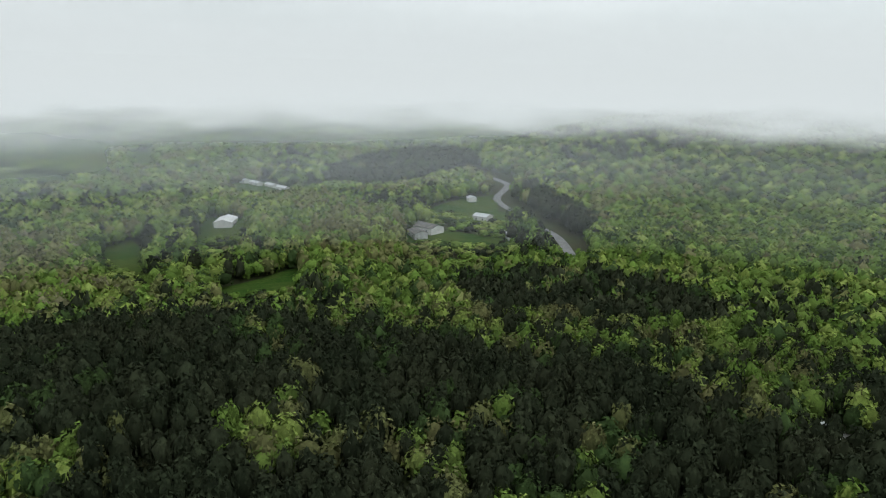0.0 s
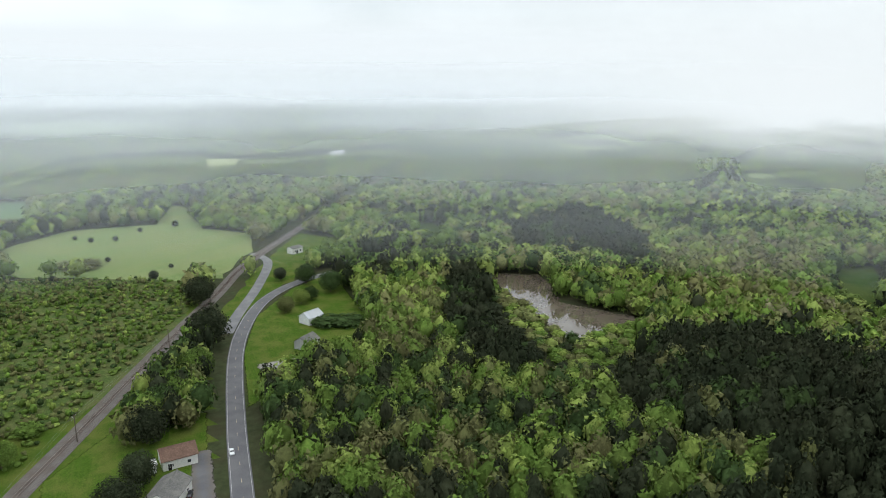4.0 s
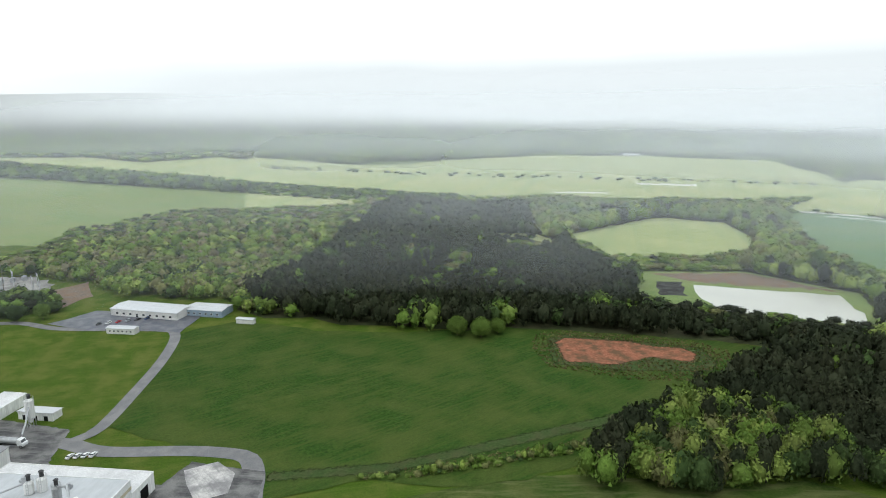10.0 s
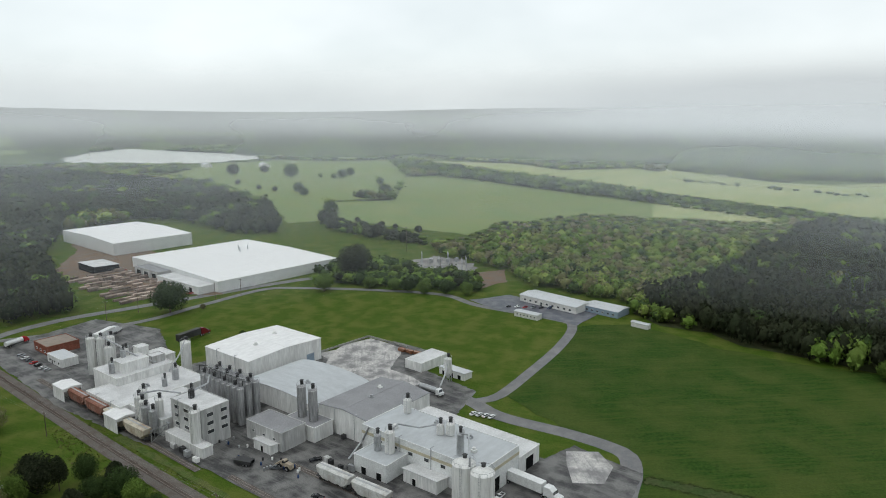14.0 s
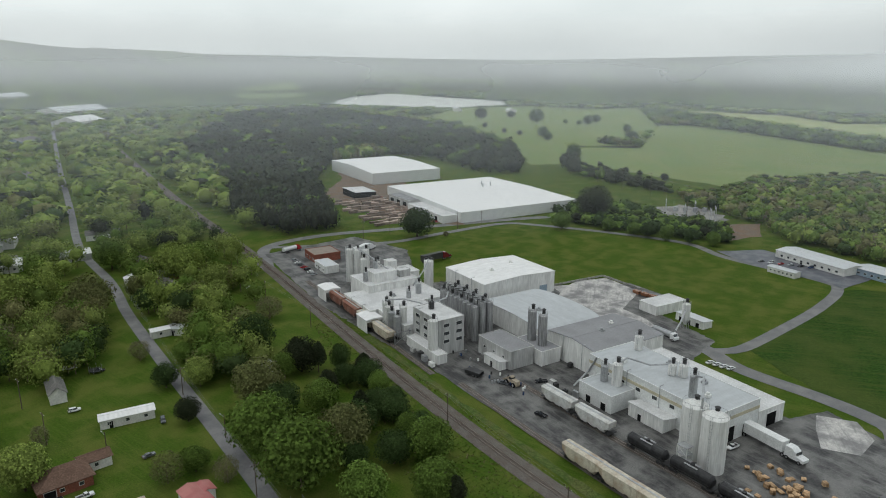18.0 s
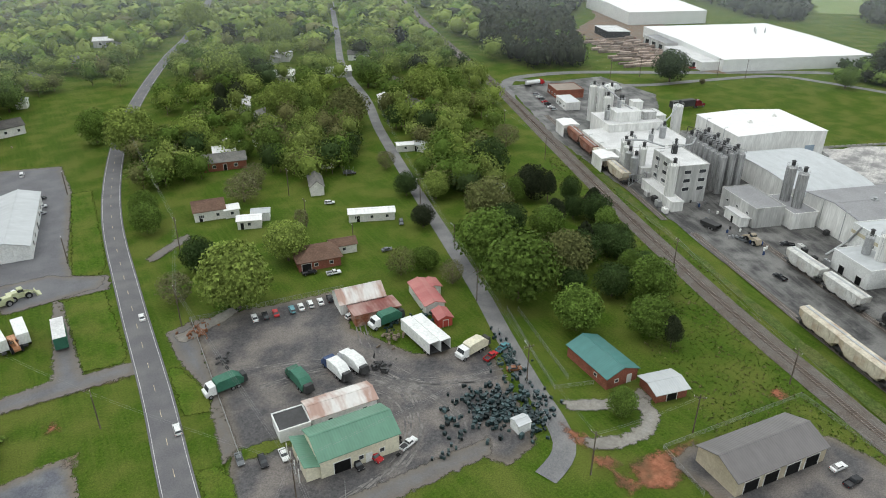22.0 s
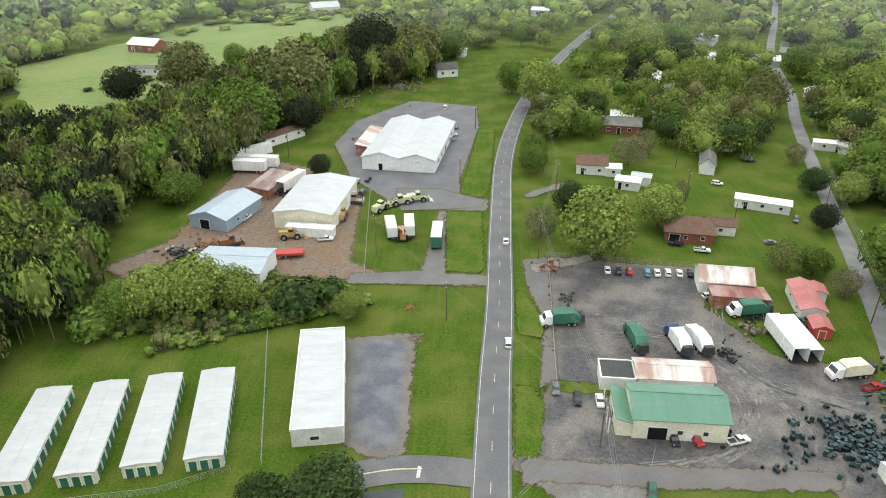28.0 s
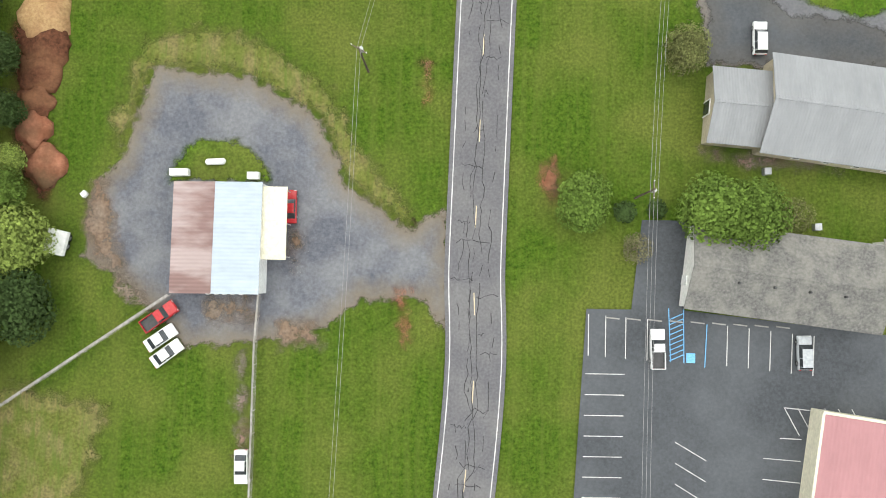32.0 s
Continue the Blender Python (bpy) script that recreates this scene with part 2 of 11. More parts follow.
MULCH = mat("mulch", (0.055, 0.024, 0.015), (0.14, 0.06, 0.034), 0.6, (0.2, 0.1, 0.055), 4, 0.7, bump=0.8, detail=9)
GRAVEL = mat("gravel", (0.24, 0.235, 0.22), (0.36, 0.35, 0.33), 0.8, (0.17, 0.165, 0.16), 14, 0.8)
ASPHALT = mat("asphalt", (0.1, 0.1, 0.11), (0.135, 0.135, 0.145), 0.5, (0.17, 0.17, 0.18), 9, 0.5, rough=0.75)
ASPHALT_BLUE = mat("wet_gravel_asphalt", (0.058, 0.064, 0.082), (0.105, 0.112, 0.135), 0.5, (0.2, 0.2, 0.205), 7, 0.5, rough=0.5, detail=10, grain=0.14)
ASPHALT_NEW = mat("dark_asphalt", (0.036, 0.041, 0.047), (0.06, 0.066, 0.074), 0.4, (0.1, 0.108, 0.118), 14, 0.5, rough=0.55, grain=0.08)
ASPHALT_OLD = mat("old_asphalt", (0.15, 0.145, 0.14), (0.22, 0.215, 0.21), 0.6, (0.12, 0.11, 0.1), 6, 0.6)
YARD = mat("scrap_yard_ground", (0.044, 0.0424, 0.0464), (0.096, 0.092, 0.0944), 0.9, (0.168, 0.148, 0.136), 10, 0.9, rough=0.6, detail=10, grain=0.3)
PLANTG = mat("plant_ground", (0.024, 0.024, 0.0256), (0.06, 0.0584, 0.0584), 1.0, (0.192, 0.188, 0.18), 10, 0.8, rough=0.55, detail=11, rows=(69, 2.6, 14, (0.216, 0.212, 0.204), 0.6), grain=0.3)
DUSTY = mat("dusty_concrete", (0.4, 0.385, 0.375), (0.62, 0.6, 0.575), 1.5, (0.16, 0.16, 0.165), 9, 0.75, detail=10, rows=(20, 1.6, 12, (0.2, 0.2, 0.2), 0.6))
CONCRETE = mat("concrete", (0.27, 0.265, 0.25), (0.35, 0.34, 0.325), 0.8, (0.22, 0.215, 0.2), 5, 0.5)
SLAB = mat("flaked_slab", (0.25, 0.215, 0.165), (0.38, 0.355, 0.31), 0.9, (0.46, 0.44, 0.4), 2.2, 0.6, detail=8)
ROAD = mat("road_asphalt", (0.095, 0.094, 0.103), (0.135, 0.132, 0.14), 0.35, (0.165, 0.16, 0.16), 8, 0.6, rough=0.8, detail=8)
LANE = mat("lane_asphalt", (0.13, 0.13, 0.135), (0.185, 0.184, 0.188), 0.35, (0.235, 0.23, 0.225), 7, 0.6, rough=0.8, detail=8)
CRACK = mat("crack_sealant", (0.012, 0.012, 0.013), (0.028, 0.028, 0.03), 0.4, rough=0.6)
PAINT_W = mat("white_road_paint", (0.5, 0.5, 0.49), (0.68, 0.68, 0.66), 0.3, (0.3, 0.3, 0.3), 1.5, 0.6)
PAINT_Y = mat("yellow_road_paint", (0.58, 0.48, 0.3), (0.7, 0.6, 0.42), 0.3, (0.34, 0.3, 0.22), 1.5, 0.5)
PAINT_B = mat("blue_road_paint", (0.12, 0.35, 0.6), (0.2, 0.45, 0.7), 0.3)
BALLAST = mat("ballast", (0.09, 0.08, 0.073), (0.2, 0.182, 0.168), 0.4, (0.1, 0.077, 0.062), 5, 0.5, bump=0.6, grain=0.3)
TIE = mat("tie_wood", (0.08, 0.06, 0.05), (0.15, 0.12, 0.1), 0.5, island=0.3)
RAIL = mat("rail_steel", (0.3, 0.25, 0.22), (0.42, 0.38, 0.35), 0.5, rough=0.4, metal=0.5)
# Muddy water, its base paled in place of sky the surface does not mirror.
WATER = mat("muddy_sky_water", (0.46, 0.46, 0.4), (0.52, 0.52, 0.46), 40, rough=0.3, bump=0.0, spec=0.6, grain=0.02)
WATER_D = mat("brown_water", (0.1, 0.08, 0.06), (0.14, 0.115, 0.09), 30, rough=0.04, bump=0.0, spec=1.0, grain=0.02)
MURK = mat("murky_pool", (0.012, 0.012, 0.011), (0.03, 0.028, 0.024), 6.0, (0.1, 0.1, 0.095), 9, 0.5, rough=0.7, bump=0.0, spec=0.08)
BARK = mat("bark", (0.09, 0.07, 0.05), (0.18, 0.145, 0.11), 0.3, bump=0.6)
LEAF = {
    "pine": mat("pine_needles", (0.02, 0.027, 0.014), (0.036, 0.046, 0.024), 1.2, (0.045, 0.05, 0.027), 30, 0.6, island=0.4, vary=0.2),
    "green": mat("leaf_green", (0.0651, 0.114, 0.0194), (0.116, 0.18, 0.0352), 1.2, (0.11, 0.145, 0.037), 25, 0.6, island=0.4, vary=0.18),
    "lime": mat("leaf_lime", (0.135, 0.188, 0.038), (0.2, 0.255, 0.06), 1.2, (0.165, 0.195, 0.06), 25, 0.6, island=0.4, vary=0.15),
    "olive": mat("leaf_olive", (0.0952, 0.112, 0.0382), (0.145, 0.155, 0.0578), 1.2, (0.128, 0.117, 0.0527), 25, 0.6, island=0.4, vary=0.18),
    "deep": mat("leaf_deep", (0.0299, 0.0546, 0.0176), (0.0528, 0.0845, 0.0255), 1.2, (0.0405, 0.0581, 0.0211), 25, 0.6, island=0.4, vary=0.2),
    "bare": mat("leaf_bud", (0.12, 0.115, 0.065), (0.175, 0.165, 0.09), 1.2, island=0.4, vary=0.15),
}
from mathutils.geometry import tessellate_polygon

# ---- building blocks ----
class Shape:
    """Collects simple solids into one mesh."""

    def __init__(self):
        self.v, self.f = [], []

    def add(self, verts, faces):
        k = len(self.v)
        self.v += [tuple(p) for p in verts]
        self.f += [tuple(k + i for i in f) for f in faces]
        return self

    def box(self, x, y, z, sx, sy, sz, rz=0.0, taper=1.0):
        """Box with its base centre at x, y, z."""
        c, s = math.cos(radians(rz)), math.sin(radians(rz))
        out = []
        for zz, k in ((0, 1.0), (sz, taper)):
            for a, b in ((-1, -1), (1, -1), (1, 1), (-1, 1)):
                px, py = a * sx / 2 * k, b * sy / 2 * k
                out.append((x + px * c - py * s, y + px * s + py * c, z + zz))
        return self.add(out, [(3, 2, 1, 0), (4, 5, 6, 7), (0, 1, 5, 4), (1, 2, 6, 5), (2, 3, 7, 6), (3, 0, 4, 7)])

    def cyl(self, x, y, z0, z1, r0, r1=None, n=12):
        r1 = r0 if r1 is None else r1
        ring = [(math.cos(2 * math.pi * i / n), math.sin(2 * math.pi * i / n)) for i in range(n)]
        v = [(x + a * r0, y + b * r0, z0) for a, b in ring] + [(x + a * r1, y + b * r1, z1) for a, b in ring]
        f = [(i, (i + 1) % n, n + (i + 1) % n, n + i) for i in range(n)]
        return self.add(v, f + [tuple(range(n - 1, -1, -1)), tuple(range(n, 2 * n))])

    def tube(self, p, q, r, n=6, r2=None):
        """Round bar from p to q."""
        p, q = Vector(p), Vector(q)
        r2 = r if r2 is None else r2
        d = (q - p).normalized()
        a = d.orthogonal().normalized()
        b = d.cross(a)
        v = []
        for c, rr in ((p, r), (q, r2)):
            for i in range(n):
                w = 2 * math.pi * i / n
                v.append(c + (a * math.cos(w) + b * math.sin(w)) * rr)
        f = [(i, (i + 1) % n, n + (i + 1) % n, n + i) for i in range(n)]
        return self.add(v, f + [tuple(range(n - 1, -1, -1)), tuple(range(n, 2 * n))])

    def prism(self, profile, x0, x1, axis="x"):
        """Profile of (y, z) points pushed along x (or (x, z) along y)."""
        n = len(profile)
        if axis == "x":
            v = [(x0, a, b) for a, b in profile] + [(x1, a, b) for a, b in profile]
        else:
            v = [(a, x0, b) for a, b in profile] + [(a, x1, b) for a, b in profile]
        f = [(i, (i + 1) % n, n + (i + 1) % n, n + i) for i in range(n)]
        return self.add(v, f + [tuple(range(n - 1, -1, -1)), tuple(range(n, 2 * n))])

    def slab(self, poly, z0, z1):
        n = len(poly)
        v = [(a, b, z0) for a, b in poly] + [(a, b, z1) for a, b in poly]
        f = [(i, (i + 1) % n, n + (i + 1) % n, n + i) for i in range(n)]
        return self.add(v, f + [tuple(range(n - 1, -1, -1)), tuple(range(n, 2 * n))])

    def mesh(self, name, fix=True, smooth=False):
        me = bpy.data.meshes.new(name)
        me.from_pydata(self.v, [], self.f)
        if fix:
            b = bmesh.new()
            b.from_mesh(me)
            bmesh.ops.recalc_face_normals(b, faces=b.faces)
            b.to_mesh(me)
            b.free()
        if smooth:
            me.polygons.foreach_set("use_smooth", [True] * len(me.polygons))
        me.update()
        return me


def part(name, shape, material, parent, label="", smooth=False):
    """One mesh object under a thing or a part."""
    me = shape if isinstance(shape, bpy.types.Mesh) else shape.mesh(name, smooth=smooth)
    if not me.materials:
        me.materials.append(material)
    ob = new(name, me)
    ob.parent = parent
    if label:
        ob["label"] = label
    return ob


def thing(name, x, y, rz=0.0, label="", category="", group="", z=0.0, kind="", real=False):
    """A thing set out from the plan; real: of true size, not the plan's."""
    ob = new(name)
    ob.empty_display_size = 0.5
    u, v, k, turn = site(x, y)
    ob.matrix_basis = pose(u, v, z if real else z * k, 0, 0, rz + turn)
    ob.scale = (1, 1, 1) if real else (k, k, k)
    return tagged(ob, label, category, group, kind)


def solid(name, shape, material, label="", category="", kind="", group="", plan=True):
    """A top-level mesh, drawn on the plan unless said otherwise."""
    if isinstance(shape, bpy.types.Mesh):
        me = shape
    else:
        if plan:
            c = np.array(shape.v)
            x, y, k, turn = site(*((c[:, :2].min(0) + c[:, :2].max(0)) / 2))
            if np.ptp(c[:, :2], axis=0).max() > 12:
                u, v = laid(c[:, 0], c[:, 1])
            else:
                d = c[:, :2] - (c[:, :2].min(0) + c[:, :2].max(0)) / 2
                a, b = k * math.cos(radians(turn)), k * math.sin(radians(turn))
                u, v = x + d[:, 0] * a - d[:, 1] * b, y + d[:, 0] * b + d[:, 1] * a
            shape.v = [tuple(q) for q in np.stack([u, v, c[:, 2] * (k if c[:, 2].max() > 0.6 else 1)], 1)]
        me = shape.mesh(name)
    me.materials.append(material)
    return tagged(new(name, me), label, category, group, kind)


def mesh_of(name, verts, tris, smooth=False):
    """A mesh from arrays of corners and triangles."""
    me = bpy.data.meshes.new(name)
    n, m = len(verts), len(tris)
    me.vertices.add(n)
    me.vertices.foreach_set("co", np.ascontiguousarray(verts, dtype=np.float32).ravel())
    me.loops.add(3 * m)
    me.loops.foreach_set("vertex_index", np.ascontiguousarray(tris, dtype=np.int32).ravel())
    me.polygons.add(m)
    me.polygons.foreach_set("loop_start", np.arange(0, 3 * m, 3, dtype=np.int32))
    if smooth:
        me.polygons.foreach_set("use_smooth", np.ones(m, dtype=bool))
    me.update(calc_edges=True)
    me.validate()
    return me


# ---- the land ----


def base_growth(x, y):
    """What grows at a place by itself: N open, M mixed wood, R gardens with trees."""
    x, y = drawn(x, y)
    r = np.hypot(x, y)
    kind = np.full(len(x), "M")
    patch = np.sin(x / 170 + 1.3) * np.cos(y / 140 - 0.7) + 0.6 * np.sin((x + 1.7 * y) / 90) + 0.5 * np.sin(x / 61 - y / 77)
    kind[(x > -62) & (x < 250) & (y > -125) & (y < 330)] = "N"
    kind[(x > -175) & (x < 250) & (y > 62) & (y < 330)] = "N"
    kind[(x > 8) & (y > -330) & (y < 330) & (r < 420)] = "N"
    kind[(x > 200) & (x < 640) & (y > 20) & (y < 480)] = "N"
    kind[(x > 150) & (x < 320) & (y > -470) & (y < -290)] = "N"
    kind[(r > 800) & (patch > 0.6)] = "N"
    kind[(x > -200) & (y > 330) & (x < 330 + (y - 330) * 0.25) & (y < 1500)] = "R"
    return kind
HILLS = [(-238, -152, 150, 20), (-300, 40, 170, 9), (-1300, 330, 600, 100), (-1480, -620, 520, 80), (-1200, -1300, 520, 50), (1350, 4500, 900, 150), (2200, 4300, 900, 40)]


def ground_z(x, y):
    x, y = np.asarray(x, float), np.asarray(y, float)
    z = np.zeros_like(x + y)
    for hx, hy, hr, hh in HILLS:
        d = np.clip(1 - np.hypot(x - hx, y - hy) / hr, 0, 1)
        z = z + hh * d * d * (3 - 2 * d)
    r = np.hypot(x, y)
    west = np.clip((-x - 380) / 200, 0, 1)
    z = z + west * west * (3 - 2 * west) * (9 + 9 * np.sin(x / 115 + y / 260 + 0.6) * np.cos(y / 140 - x / 360))
    far = np.clip((r - 3400) / 1500, 0, 1)
    return z + far * (176 + 16 * np.sin(np.arctan2(y, x) * 7 + 1))


def land():
    rings = [0] + list(np.geomspace(20, 9500, 120))
    seg = 216
    a = np.arange(seg) * 2 * np.pi / seg
    vx, vy = [0.0], [0.0]
    for r in rings[1:]:
        vx += list(r * np.cos(a))
        vy += list(r * np.sin(a))
    vz = ground_z(np.array(vx), np.array(vy))
    f = [(0, 1 + i, 1 + (i + 1) % seg) for i in range(seg)]
    for k in range(len(rings) - 2):
        p, q = 1 + k * seg, 1 + (k + 1) * seg
        for i in range(seg):
            j = (i + 1) % seg
            f += [(p + i, q + i, q + j), (p + i, q + j, p + j)]
    f = np.array(f)
    co = np.stack([vx, vy, vz], 1)
    me = mesh_of("ground", co, f, True)
    me.materials.append(GRASS)
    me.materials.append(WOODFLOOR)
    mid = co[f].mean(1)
    # Ground below mixed wood takes the darker floor colour.
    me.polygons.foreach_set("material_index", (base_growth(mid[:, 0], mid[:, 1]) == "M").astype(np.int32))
    tagged(new("ground", me), "mottled green grassland reaching to the horizon", "ground", kind="structure")


land()


def smooth_line(points, step=4.0):
    """A curve through the points, in steps of about the given length."""
    p = [np.array(q, float) for q in lay(points)]
    p = [2 * p[0] - p[1]] + p + [2 * p[-1] - p[-2]]
    out = []
    for i in range(1, len(p) - 2):
        n = max(2, int(np.linalg.norm(p[i + 1] - p[i]) / step))
        for k in range(n):
            t = k / n
            out.append(0.5 * (2 * p[i] + (p[i + 1] - p[i - 1]) * t + (2 * p[i - 1] - 5 * p[i] + 4 * p[i + 1] - p[i + 2]) * t * t
                              + (3 * p[i] - 3 * p[i + 1] + p[i + 2] - p[i - 1]) * t ** 3))
    out.append(p[-2])
    return np.array(out)


def normals(line):
    d = np.gradient(line, axis=0)
    d /= np.linalg.norm(d, axis=1)[:, None]
    return np.stack([-d[:, 1], d[:, 0]], 1)


def strip(shape, line, left, right, z, thick=0.0):
    """A ribbon along the line from offset left to offset right."""
    n = normals(line)
    a, b = line + n * left, line + n * right
    za, zb = ground_z(a[:, 0], a[:, 1]) + z, ground_z(b[:, 0], b[:, 1]) + z
    m = len(line)
    v = [(*a[i], za[i]) for i in range(m)] + [(*b[i], zb[i]) for i in range(m)]
    shape.add(v, [(i, m + i, m + i + 1, i + 1) for i in range(m - 1)])
    return shape


def sheet(poly, z, rough_edge=1.2, step=3.0, seed=1):
    """A flat patch with a slightly uneven border."""
    rng = np.random.default_rng(seed)
    p = np.array(poly, float)
    out = []
    for i in range(len(p)):
        a, b = p[i], p[(i + 1) % len(p)]
        n = int(min(40, max(1, np.linalg.norm(b - a) / step)))
        for k in range(n):
            q = a + (b - a) * k / n
            out.append(q + (rng.normal(0, rough_edge * 0.4, 2) if rough_edge else 0))
    pts = np.array(out)
    v = np.column_stack([pts, ground_z(pts[:, 0], pts[:, 1]) + np.where(pts[:, 0] < -380, 0.9, 0.0) + z])
    tri = np.array(tessellate_polygon([[Vector(p) for p in v]]))
    p0, p1, p2 = v[tri[:, 0]], v[tri[:, 1]], v[tri[:, 2]]
    down = np.cross(p1 - p0, p2 - p0)[:, 2] < 0
    tri[down] = tri[down][:, ::-1]
    return mesh_of("sheet", v, tri)


